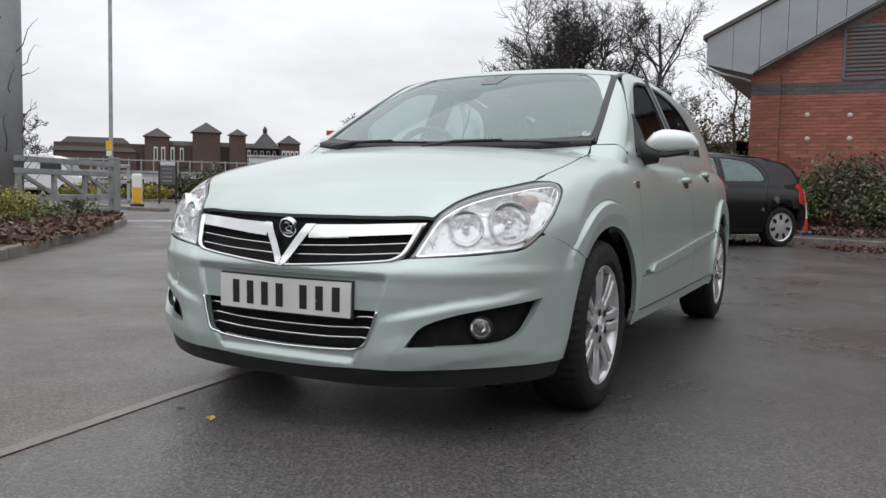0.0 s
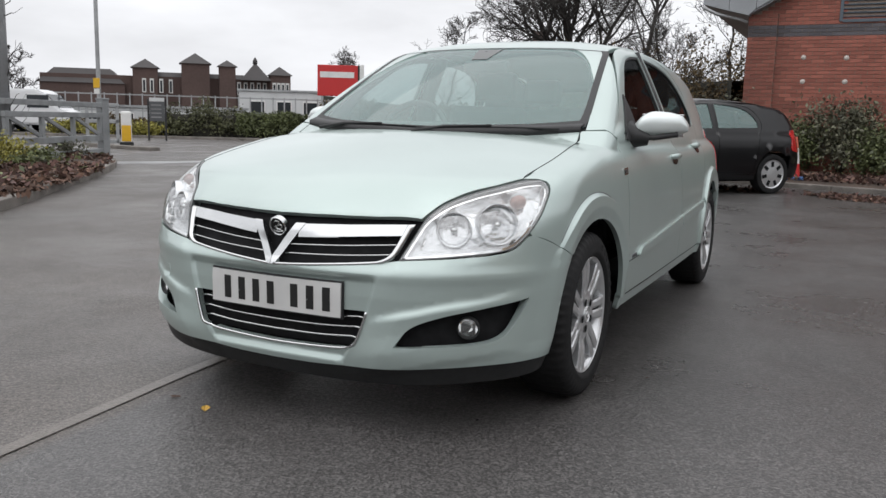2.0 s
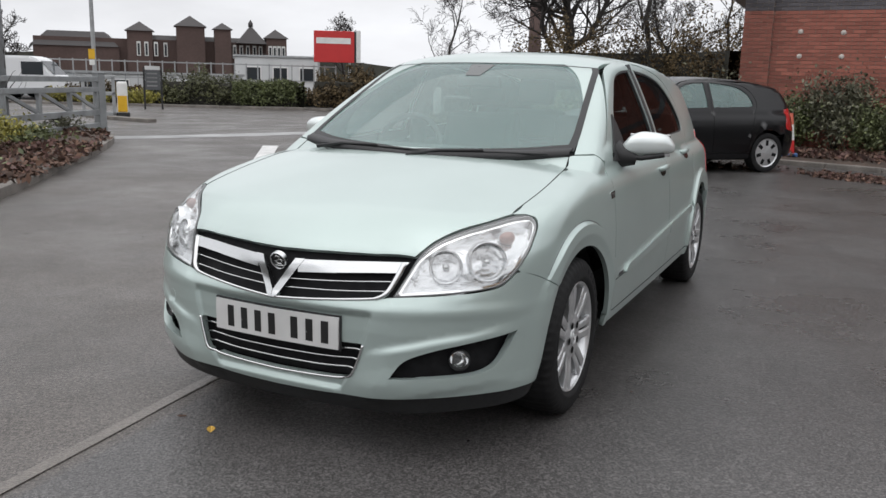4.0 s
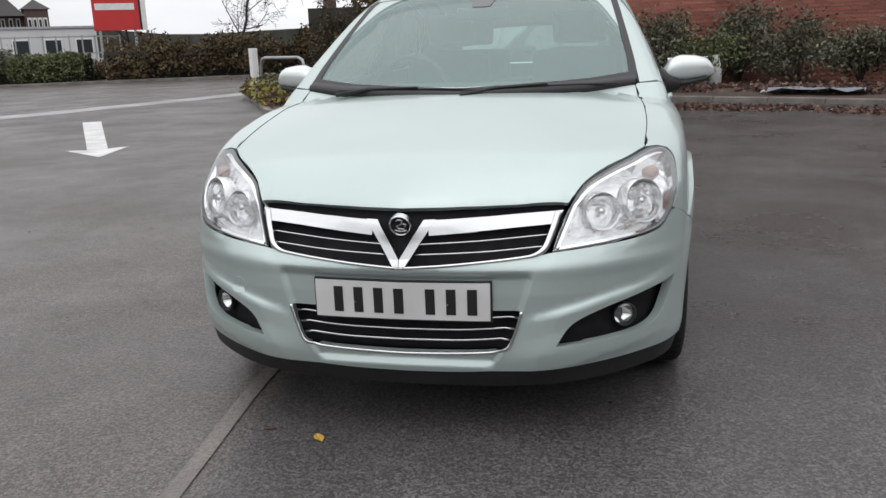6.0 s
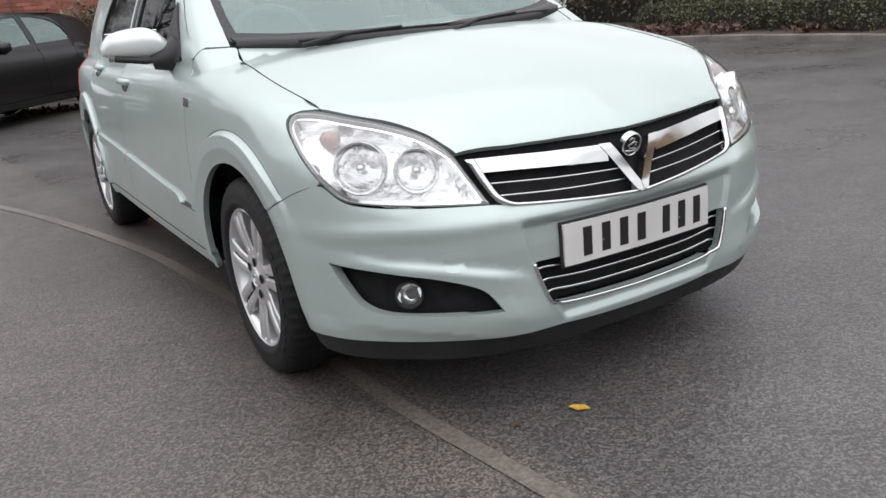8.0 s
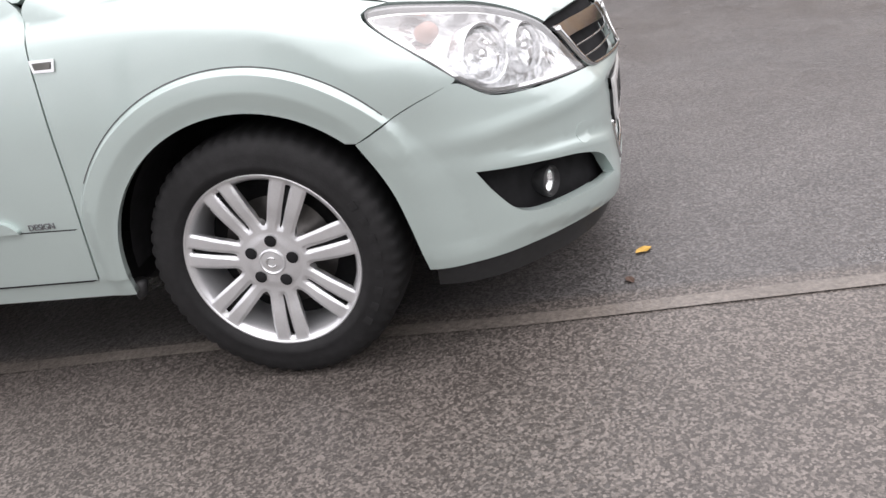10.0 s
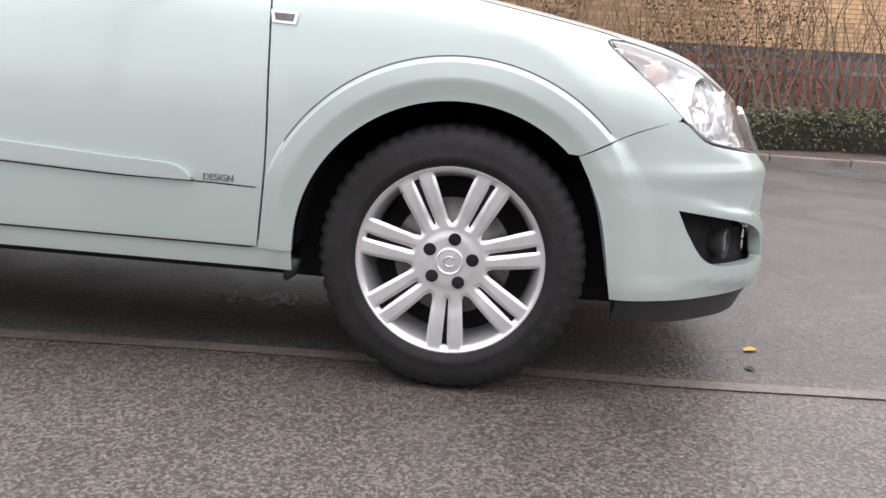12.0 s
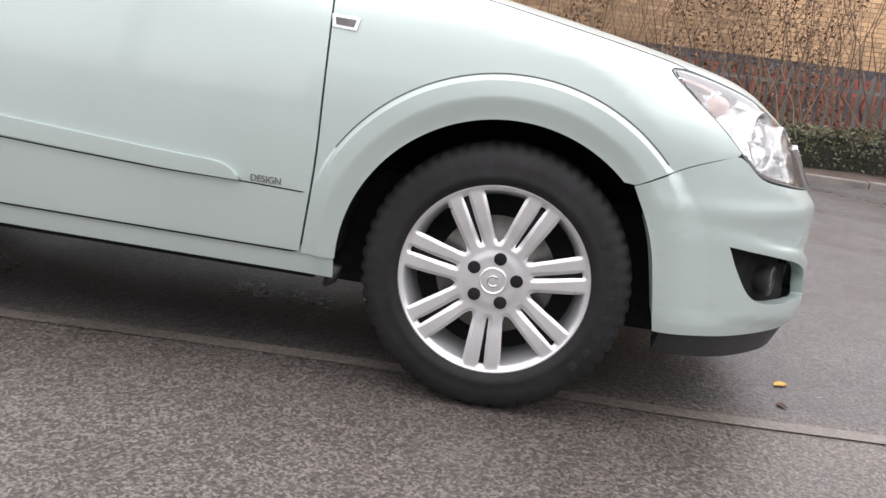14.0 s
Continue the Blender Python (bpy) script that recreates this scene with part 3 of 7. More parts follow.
# lower grille
lg = np.array(lower_grille)
back = (lg - lg.mean(0)) * 1.05 + lg.mean(0)
low_g = sheet("lower_grille", back, nose_at, lower, M_DARK, car, .03, .01, offset=-.045, label="black lower grille with chrome slats")
wire(unroll([(-.351, -.788, .415), (-.328, -.793, .349), (-.306, -.797, .304), (-.258, -.802, .288), (0, -.812, .279), (.258, -.803, .288), (.306, -.799, .304), (.328, -.794, .345), (.351, -.789, .415)]), .0055, "chrome_surround", low_g, .001)
for zc, xe in ((.385, .335), (.352, .322), (.320, .308)):
    wire(unroll([(-xe, -.79, zc + .010), (-.15, -.80, zc + .001), (.15, -.80, zc + .001), (xe, -.79, zc + .010)]), .0032, "grille_slat", low_g, -.010)

# number plate with seven dark bars
def plate_patch(name, x0, x1, z0, z1, material, parent, offset, depth, label=""):
    """A piece of the plate, bent with the bumper behind it."""
    q = unroll([(x, float(c_nose(z) + c_sweep(abs(x))) + .014, z) for x, z in ((x0, z0), (x1, z0), (x1, z1), (x0, z1))])
    return sheet(name, q, nose_at, lower, material, parent, .02, depth, offset=offset, label=label)


plate = plate_patch("number_plate", -.26, .26, .388, .499, M_PLATE, car, .015, .008, "white number plate with dark characters")
plate_patch("backing", -.266, .266, .382, .505, M_BLACKPLASTIC, plate, .008, .008)
x = -.2105
for k in range(7):
    plate_patch("plain_bar", x + .008, x + .036, .405, .482, M_INK, plate, .0162, .001)
    x += .061 + (.032 if k == 3 else 0)
for xx in (-.14, .137):
    plate_patch("screw", xx - .003, xx + .003, .434, .440, M_PALESCREW, plate, .0168, .001)

# headlamps
h_pts = [(.437, -.767, .583), (.464, -.739, .655), (.483, -.695, .714), (.515, -.617, .756), (.573, -.526, .788), (.637, -.434, .811), (.69, -.35, .828), (.738, -.315, .828), (.77, -.328, .806), (.786, -.37, .77), (.787, -.444, .712), (.773, -.495, .664), (.738, -.556, .620), (.63, -.665, .601)]
h_loop = rounded(unroll(h_pts), True, 8, straight=(0,))


def inset(loop, width):
    """A closed line moved inwards by a width for each of its points."""
    d = np.roll(loop, -1, 0) - np.roll(loop, 1, 0)
    d /= np.maximum(1e-9, np.linalg.norm(d, axis=1))[:, None]
    n = np.stack([-d[:, 1], d[:, 0]], 1)
    area = np.sum(loop[:, 0] * np.roll(loop[:, 1], -1) - np.roll(loop[:, 0], -1) * loop[:, 1])
    return loop + n * np.asarray(width).reshape(-1, 1) * (1 if area > 0 else -1)


h_i = np.arange(len(h_loop)) / 8
h_top = ramp_(h_i, 1.2, 2.2) * (1 - ramp_(h_i, 6.4, 7.6))
h_in = inset(h_loop, .0035 + .003 * h_top)
for s in (1, -1):
    lamp = sheet("headlamp", h_loop, nose_at, lower, M_HOUSING, car, .02, .02, offset=-.045, flip=s < 0, label="large clear headlamp with two round reflectors")
    sheet("seal", h_loop, nose_at, lower, M_SEAL, lamp, .012, .012, holes=[h_in], offset=-.003, flip=s < 0)
    lens = sheet("lens", h_in, nose_at, lower, M_CLEAR, lamp, .02, .01, offset=.001, flip=s < 0, rim=False)
    lens.visible_shadow = False
    # bright inner wall round the edge, stepped back in pleats
    sheet("bezel", h_in, nose_at, lower, M_MIRRORSILVER, lamp, .016, .036, holes=[inset(h_loop, .011 + .003 * h_top)], offset=-.010, flip=s < 0)
    for (cx, cy, cz), r, tilt in (((.566, -.618, .675), .050, 24), ((.682, -.540, .693), .060, 36)):
        m = pose(s * cx, cy, cz, -10, 0, s * tilt)
        ring, rf = lathe([(.030, r * 1.16), (-.004, r * 1.14), (-.012, r * 1.08), (-.010, r * 1.0), (.006, r * .96), (.004, r * .90)], 48, "y")
        holder = mesh_object("lamp_ring", [m @ Vector(q) for q in ring], rf, M_HOUSING, lamp, "", True, 30)
        v, f = lathe([(.004, r * .92), (.022, r * .80), (.038, r * .58), (.046, r * .34), (.048, .012)], 24, "y")
        v = [(q[0], q[1] + (.004 if (i % 24) % 2 else 0) * math.hypot(q[0], q[2]) / r, q[2]) for i, q in enumerate(v)]
        bowl = mesh_object("reflector", [m @ Vector(q) for q in v], f, M_MIRRORSILVER, holder, "round chrome reflector bowl with flutes", True, 6)
        v, f = lathe([(-.006, 0), (-.004, .010), (.01, .012), (.045, .012)], 20, "y")
        mesh_object("bulb", [m @ Vector(q) for q in v], f, M_CHROME, holder)
    m = pose(s * .714, -.440, .764, -25, 0, s * 40)
    v, f = lathe([(-.012, 0), (-.01, .013), (-.002, .023), (.01, .026), (.02, .027)], 24, "y")
    mesh_object("indicator", [m @ Vector((q[0], q[1], q[2] * .85)) for q in v], f, M_ORANGE, lamp, "dull brownish orange indicator bulb cover", True)
    # pleated silver steps between the lamps
    for k in range(5):
        a = (.470 + .012 * k, -.690 + .014 * k, .604 + .004 * k)
        v, f = tube([(s * a[0], a[1] + .032, a[2]), (s * (a[0] + .012), a[1] + .046, a[2] + .040)], [.006, .003], 4)
        mesh_object("pleat", v, f, M_MIRRORSILVER, lamp)

# front wings, doors, sills, body sides, both sides alike
arch_f = arc(0, .358, 4, 130, 40)
wing_top = [(y_, float(z_)) for y_, z_ in zip(seam_y[::3], top_at(seam + (.0015, 0))[::3, 2])] + [(.345, .988), (.41, .985)]
wing = np.concatenate([
    rounded([(.442, .312), (.424, .51), (.422, .70), (.426, .88), (.44, .945), (.40, .99)], False, 6),
    rounded(wing_top[::-1], False, 4)[4:],
    rounded([(-.322, .831), (-.312, .822), (-.324, .806), (-.367, .770), (-.441, .712), (-.490, .668)], False, 5),
    rounded([(-.486, .6615), (-.386, .6295), (-.272, .5745)], False, 4),
    np.array([(-q[0], q[1]) for q in arc(0, .362, 47, 178, 44)]),
    [(.362, .312)]])
front_door = np.concatenate([
    rounded([(.447, .316), (.429, .51), (.427, .70), (.431, .88), (.452, .953), (.62, 1.078), (.85, 1.243), (1.02, 1.345), (1.2, 1.388), (1.528, 1.403)], False, 6), [(1.528, .321)]])
rear_door = np.concatenate([[(1.534, .321)], [(1.534, 1.402)],
    rounded([(1.56, 1.402), (1.9, 1.376), (2.195, 1.318), (2.345, 1.215), (2.402, 1.08), (2.39, 1.0), (2.314, .88), (2.269, .68), (2.214, .47), (2.17, .321)], False, 6)])
side_frame = np.concatenate([
    rounded([(.352, .992), (.60, 1.138), (.80, 1.256), (.955, 1.345), (1.06, 1.390), (1.25, 1.415), (1.6, 1.428), (2.2, 1.408), (2.7, 1.345), (2.98, 1.275), (3.10, 1.12), (3.17, .98), (3.22, .86), (3.20, .70), (3.16, .64)], False, 5),
    [(2.98, .62)], np.array([(WHEELBASE + .362 * math.cos(math.radians(a)), AXLE + .362 * math.sin(math.radians(a))) for a in np.linspace(50, 178, 40)]),
    rounded([(2.176, .320), (2.220, .47), (2.275, .68), (2.320, .88), (2.397, 1.0), (2.409, 1.08), (2.351, 1.22), (2.20, 1.324), (1.9, 1.382), (1.54, 1.408), (1.2, 1.394), (1.015, 1.351), (.845, 1.249), (.615, 1.084), (.46, .965), (.40, .996)], False, 5)])
win_f = rounded([(.715, 1.0), (.80, 1.128), (.93, 1.222), (1.09, 1.315), (1.25, 1.352), (1.455, 1.366), (1.462, 1.0), (1.1, .988), (.84, .980)], True, 6, straight=(0, 5, 6))
win_r = rounded([(1.565, 1.366), (1.85, 1.346), (2.10, 1.298), (2.26, 1.20), (2.335, 1.075), (2.31, 1.022), (2.0, 1.012), (1.565, 1.002)], True, 6, straight=(0, 7))
crease = [np.array(arc(0, r, -2, 182, 110)) for r in (.380, .402, .408, .414, .428, .444, .448, .456, .460)]
crease_r = [np.array(arc(WHEELBASE, r, -2, 182, 110)) for r in (.380, .402, .408, .414, .428, .444, .448, .456, .460)]
wt = np.array(wing_top)
pillar = [(q, float(np.interp(q, (.352, .60, .80, .955, 1.06, 1.25, 1.6, 2.2), (.992, 1.138, 1.256, 1.345, 1.390, 1.415, 1.428, 1.408))) - dz) for q in np.arange(.38, 2.2, .012) for dz in (.004, .008, .013, .019, .026)]
shoulder = [(q, float(np.interp(q, wt[:, 0], wt[:, 1])) - dz) for q in np.arange(-.34, .41, .012) for dz in (.003, .0065, .011, .0165, .023, .031, .04)]
m_top = pchip([0, .10, .24, .42, .65, .88, 1], [1.012, 1.040, 1.078, 1.092, 1.088, 1.072, 1.036])
m_low = pchip([0, .2, .5, .8, 1], [.984, .978, .980, .988, 1.006])
for s in (1, -1):
    fl = s < 0
    w = sheet("front_wing", wing, side_at, body, M_PAINT, car, .02, .02, lines=crease + [shoulder], flip=fl, sharp=50)
    rep = rounded([(.362, .842), (.426, .845), (.421, .818), (.368, .815)], True, 4, straight=(0, 1, 2, 3))
    ri = sheet("side_repeater", rep, side_at, body, M_CHROME, w, .012, .006, offset=.004, flip=fl, label="small clear indicator with a bright frame")
    sheet("lens", (rep - rep.mean(0)) * (.72, .55) + rep.mean(0), side_at, body, M_BRAKE, ri, .012, .004, offset=.0065, flip=fl)
    d1 = sheet("front_door", front_door, side_at, body, M_PAINT, car, .03, .02, holes=[win_f], lines=crease, flip=fl)
    d2 = sheet("rear_door", rear_door, side_at, body, M_PAINT, car, .03, .02, holes=[win_r], lines=crease_r, flip=fl)
    sheet("body_side", side_frame, side_at, body, M_PAINT, car, .03, .02, lines=crease_r + [pillar], flip=fl)
    sill = np.array([(.364, .326), (2.24, .331), (2.24, .266), (.364, .262)])
    sheet("sill", sill, side_at, body, M_PAINT, car, .03, .02, offset=-.007, flip=fl)
    for d, wl_, nm in ((d1, win_f, "window"), (d2, win_r, "window")):
        pane = sheet(nm, (wl_ - wl_.mean(0)) * 1.02 + wl_.mean(0), side_at, body, M_SIDEGLASS, d, .06, .004, offset=-.010, flip=fl, rim=False)
        pane.visible_shadow = False
        c = np.concatenate([wl_[::3], wl_[:1]])
        d_ = sheet("window_seal", (wl_ - wl_.mean(0)) * 1.03 + wl_.mean(0), side_at, body, M_BLACKPLASTIC, d, .05, .006, holes=[(wl_ - wl_.mean(0)) * .95 + wl_.mean(0)], offset=-.004, flip=fl)
    sheet("pillar_trim", rounded([(1.468, 1.37), (1.524, 1.37), (1.524, .995), (1.468, .99)], True, 3, straight=(0, 1, 2, 3)), side_at, body, M_BLACKPLASTIC, d1, .04, .004, offset=.002, flip=fl)
    # rubbing strip along both doors
    m1 = rounded([(.592, .461), (.612, .482), (.648, .495), (.80, .503), (1.522, .548), (1.522, .500), (.78, .464)], True, 5, straight=(0, 4, 5))
    sheet("rubbing_strip", m1, side_at, body, M_PAINT, d1, .014, .014, offset=.0125, flip=fl)
    m2 = np.array([(1.54, .549), (2.19, .58), (2.18, .537), (1.54, .500)])
    sheet("rubbing_strip", m2, side_at, body, M_PAINT, d2, .025, .014, offset=.0125, flip=fl)
    ribbon(np.array([(.442, .4535), (.60, .458), (.78, .459), (1.2, .477), (1.522, .495)]), .0028, "panel_groove", M_DARK, d1, offset=.0008, depth=.001, gap=.02, place=side_at, form=body, flip=fl)
    ribbon(np.array([(.447, .3135), (1.0, .3160), (1.528, .3185)]), .004, "panel_groove", M_DARK, d1, offset=.0006, depth=.001, gap=.02, place=side_at, form=body, flip=fl)
    ribbon(np.array([(1.534, .3185), (2.17, .3185)]), .004, "panel_groove", M_DARK, d2, offset=.0006, depth=.001, gap=.02, place=side_at, form=body, flip=fl)
    # thin dark ribbon drawn as the shade along the flare's outer crease
    ribbon(np.array(arc(0, .4585, 33, 137, 50)), .0026, "arch_groove", M_SEAL, w, offset=.0008, depth=.001, gap=.02, place=side_at, form=body, flip=fl)
    letters = bpy.data.curves.new("model_lettering", "FONT")
    letters.body, letters.size, letters.extrude, letters.align_x = "DESIGN", .021, .0015, "CENTER"
    src = bpy.data.objects.new("model_lettering", letters)
    word = bpy.data.meshes.new_from_object(src)
    bpy.data.objects.remove(src)
    word.materials.append(M_LETTER)
    lw = new("model_lettering", word)
    lw.parent = d1
    xo = float(side_at(np.array([[.534, .47]]))[0, 0]) + .0012
    lw.matrix_basis = Matrix(((0, 0, s, s * xo), (s, 0, 0, .534), (0, 1.05, 0, .4625), (0, 0, 0, 1)))
    tagged(lw, "small dark chrome lettering")
    for d, hy, hz in ((d1, 1.40, .862), (d2, 2.10, .905)):
        xo = float(side_at(np.array([[hy, hz]]))[0, 0])
        v, f = tube([(s * (xo - .006), hy - .085, hz), (s * (xo + .012), hy - .070, hz + .002), (s * (xo + .017), hy, hz + .004), (s * (xo + .012), hy + .068, hz + .003), (s * (xo - .006), hy + .085, hz)], [.009, .012, .0125, .012, .009], 10)
        mesh_object("door_handle", [(q[0], q[1], hz + (q[2] - hz) * 1.15) for q in v], f, M_PAINT, d, "", True)
        rec = rounded([(hy - .06, hz - .012), (hy + .05, hz - .01), (hy + .055, hz - .028), (hy, hz - .04), (hy - .055, hz - .03)], True, 4)
        sheet("handle_recess", rec, side_at, body, M_GLOSSBLACK, d, .02, .002, offset=.0012, flip=fl)
    # door mirror: painted shell on a black foot
    foot = rounded([(.585, .955), (.775, 1.15), (.82, 1.03), (.80, .962), (.69, .948)], True, 4, straight=(0, 1))
    mir = sheet("door_mirror", foot, side_at, body, M_BLACKPLASTIC, car, .03, .02, offset=.008, flip=fl, label="door mirror with painted shell and black foot")
    v, f = tube([(s * .74, .715, .990), (s * .79, .722, .963), (s * .85, .742, .958)], [.080, .062, .035], 14)
    mesh_object("arm", [(q[0], q[1], .955 + (q[2] - .955) * .8) for q in v], f, M_BLACKPLASTIC, mir, "", True, 40)
    rows = []
    for t in np.linspace(0, 1, 17):
        hi, lo = float(m_top(t)), float(m_low(t))
        dd = .085 * (1 - (t - .4) ** 2 * .9) * (1 - max(0, 2 * abs(t - .5)) ** 6 * .5)
        rows.append((.768 + .238 * t, (hi + lo) / 2 - .012, (hi - lo) / 2, dd))
    mv, mf = [], []
    n = 18
    for xx, zc, hh, dd in rows:
        for k in range(n):
            a = math.pi * k / (n - 1) - math.pi / 2
            mv.append((s * xx, .775 - dd * max(0, math.cos(a)) ** .7 + .24 * (xx - .79), zc + hh * math.copysign(abs(math.sin(a)) ** .75, math.sin(a))))
    for i in range(len(rows) - 1):
        for k in range(n - 1):
            q = (i * n + k, i * n + k + 1, (i + 1) * n + k + 1, (i + 1) * n + k)
            mf.append(q if s < 0 else q[::-1])
        q = (i * n, (i + 1) * n, (i + 1) * n + n - 1, i * n + n - 1)
        mf.append(q if s < 0 else q[::-1])
    mf.append(tuple(range(n)) if s > 0 else tuple(range(n))[::-1])
    e0 = (len(rows) - 1) * n
    mf.append(tuple(range(e0, e0 + n))[::-1] if s > 0 else tuple(range(e0, e0 + n)))
    mesh_object("shell", mv, mf, M_SILVERSHELL, mir, "pale silver painted mirror shell", True, 50)
    glass_m = part("mirror_glass", bm_box(bmesh.new(), -.09, .09, 0, .004, -.05, .05, .002), mat("mirror_silver", (.9, .9, .9), .02, 1.0), mir)
    glass_m.matrix_local = pose(s * .895, .812, 1.018, 0, 0, s * 13)
    v, f = tube([(s * .79, .715, .966), (s * .88, .725, .964), (s * .972, .765, .980)], .012, 8)
    mesh_object("lower_trim", v, f, M_BLACKPLASTIC, mir)

# roof and windscreen
r_half = rounded([(0, .975), (.3, 1.0), (.545, 1.075), (.575, 1.25), (.575, 1.6), (.565, 2.2), (.535, 2.7), (.49, 2.95), (.3, 3.02), (0, 3.03)], False, 6, straight=(2, 7))
sheet("roof", mirrored(r_half)[:-1], top_at, body, M_PAINT, car, .045, .015)
s_half = rounded([(0, .962), (.3, .975), (.5, .985), (.675, 1.004), (.668, 1.06), (.628, 1.20), (.582, 1.342), (.56, 1.364), (.3, 1.378), (0, 1.382)], False, 6, straight=(3, 7))
screen = sheet("windscreen", mirrored(s_half)[:-1], screen_at, upper, M_SCREEN, car, .05, .004, offset=-.002, rim=False, label="tinted windscreen reflecting the grey sky")
screen.visible_shadow = False
b_in = (s_half - (0, 1.17)) * (.950, .925) + (0, 1.183)
sheet("black_border", mirrored(s_half)[:-1], screen_at, upper, M_BLACKPLASTIC, screen, .03, .002, holes=[mirrored(b_in)[:-1]], offset=.0008, rim=False)
sheet("sensor_cover", rounded([(-.075, 1.372), (.055, 1.372), (.03, 1.315), (-.05, 1.315)], True, 3, straight=(0, 1, 2, 3)), screen_at, upper, M_SEAL, screen, .03, .004, offset=.0006)
cowl = rounded([(0, .188), (.3, .215), (.5, .268), (.668, .325), (.66, .36), (.5, .30), (.3, .25), (0, .225)], False, 5, straight=(3, 4))
sheet("cowl_grille", mirrored(cowl)[:-1], top_at, lambda x, y, z: np.minimum(lower(x, y, z), upper(x, y, z) + .012), M_BLACKPLASTIC, car, .03, .03, offset=-.006)
# the black scuttle strip along the foot of the screen
v, f = [], []
for x in np.linspace(-.668, .668, 41):
    foot = screen_at(np.array([(x, float(np.interp(abs(x), (0, .3, .5, .675), (.962, .975, .985, 1.004))))]))[0]
    lift = np.array((0, 0, .014 * (1 - (x / .668) ** 2)))
    v += [tuple(foot + lift + np.array(q)) for q in ((0, .016, .016), (0, -.004, .009), (0, -.034, .002), (0, -.036, -.03), (0, .016, -.02))]
f = [(5 * i + k, 5 * i + (k + 1) % 5, 5 * i + 5 + (k + 1) % 5, 5 * i + 5 + k) for i in range(40) for k in range(5)]
mesh_object("scuttle_strip", v, f, M_BLACKPLASTIC, car, "black plastic strip at the foot of the windscreen")
for x0, x1, zz in ((-.50, .12, .0), (.02, .60, .004)):
    pts = screen_at(np.array([(x0 + (x1 - x0) * t, .964 + .008 * math.sin(t * 2.6) + .010 * abs(x0 + (x1 - x0) * t)) for t in np.linspace(0, 1, 10)]))
    pts = [tuple(p + np.array([0, -.016, .020])) for p in pts]
    v, f = tube(pts, .0045, 6)
    wip = mesh_object("wiper", v, f, M_BLACKPLASTIC, car, "black windscreen wiper at rest")
    b0 = Vector(pts[0]) + Vector((-.0, -.035, -.015))
    v, f = tube([b0, Vector(pts[2]) + Vector((0, -.006, .004)), Vector(pts[5]) + Vector((0, -.003, .006))], [.009, .007, .005], 6)
    mesh_object("arm", v, f, M_BLACKPLASTIC, wip)

# tail
hatch = np.array([(TURN * math.atan2(x, y - 2.6), z) for x, y, z in [(0, 3.3, .63), (.60, 3.2, .64), (.60, 3.15, .80), (.56, 3.1, .98), (.52, 3.0, 1.12), (.45, 2.93, 1.28), (.2, 2.98, 1.31), (0, 3.0, 1.312)]])
hatch = rounded(hatch, False, 5, straight=(1, 2))
h_win = np.array([(TURN * math.atan2(x, y - 2.6), z) for x, y, z in [(0, 3.2, 1.0), (.49, 3.12, 1.0), (.45, 3.0, 1.15), (.40, 2.93, 1.262), (0, 3.0, 1.285)]])
h_win = mirrored(rounded(h_win, False, 5, straight=(1, 3)))[:-1]
gate = sheet("tailgate", mirrored(hatch)[:-1], tail_at, body, M_PAINT, car, .04, .02, holes=[h_win])
pane = sheet("rear_window", (h_win - h_win.mean(0)) * 1.02 + h_win.mean(0), tail_at, body, M_SCREEN, gate, .06, .004, offset=-.008, rim=False)
pane.visible_shadow = False
for s in (1, -1):
    tl = np.array([(TURN * math.atan2(s * x, y - 2.6), z) for x, y, z in [(.615, 3.17, .66), (.80, 2.97, .68), (.80, 2.96, .82), (.72, 2.99, .98), (.58, 3.08, .97), (.61, 3.12, .80)]])
    sheet("tail_lamp", rounded(tl, True, 5), tail_at, body, M_RED, car, .03, .02, offset=.004, label="red tail lamp")
rb = np.array([(TURN * math.atan2(x, y - 2.6), z) for x, y, z in [(0, 3.3, .625), (.6, 3.2, .63), (.80, 3.0, .64), (.86, 2.93, .60), (.86, 2.93, .27), (.8, 3.05, .25), (.5, 3.25, .245), (0, 3.3, .245)]])
sheet("rear_bumper", mirrored(rounded(rb, False, 5, straight=(3, 4)))[:-1], tail_at, body, M_PAINT, car, .04, .03)

# underside and inner wheel arches
under = box("underbody", -.60, .60, -.62, 3.15, .185, .50, M_DARK, car, "black underside", .03)
box("engine_bay", -.50, .50, -.56, .30, .45, .60, M_DARK, under, "", .03)
for s in (1, -1):
    box("floor_edge", s * .60 if s > 0 else -.80, .80 if s > 0 else -.60, .42, 2.2, .24, .34, M_DARK, under, "", .01)
    for cy in (0, WHEELBASE):
        v, f = lathe([(.52, .05), (.52, .395), (.80, .372)], 40, "x")
        keep = [q for q in f if all((v[i][2] > -.03) for i in q) and max(q) >= 40]
        used = sorted({i for q in keep for i in q})
        keep = [tuple(used.index(i) for i in q) for q in keep]
        mesh_object("arch_liner", [(s * v[i][0], v[i][1] + cy, v[i][2] + AXLE) for i in used], keep, M_DARK, under, "black plastic inner wheel arch")

for s in (1, -1):
    v, f = tube([(s * .81, .372, .285), (s * .81, .378, .250), (s * .80, .392, .232)], [.020, .016, .008], 8)
    mesh_object("arch_lip", v, f, M_BLACKPLASTIC, under, "", True)

# wheels
WHEEL_X = .742


c_face = pchip([0, .05, .075, .10, .14, .185, .205, .2145], [.0870, .0870, .0835, .0840, .0890, .0910, .0905, .0925])
c_half = pchip([.085, .10, .14, .18, .21], [.0325, .0345, .0385, .0425, .0445])


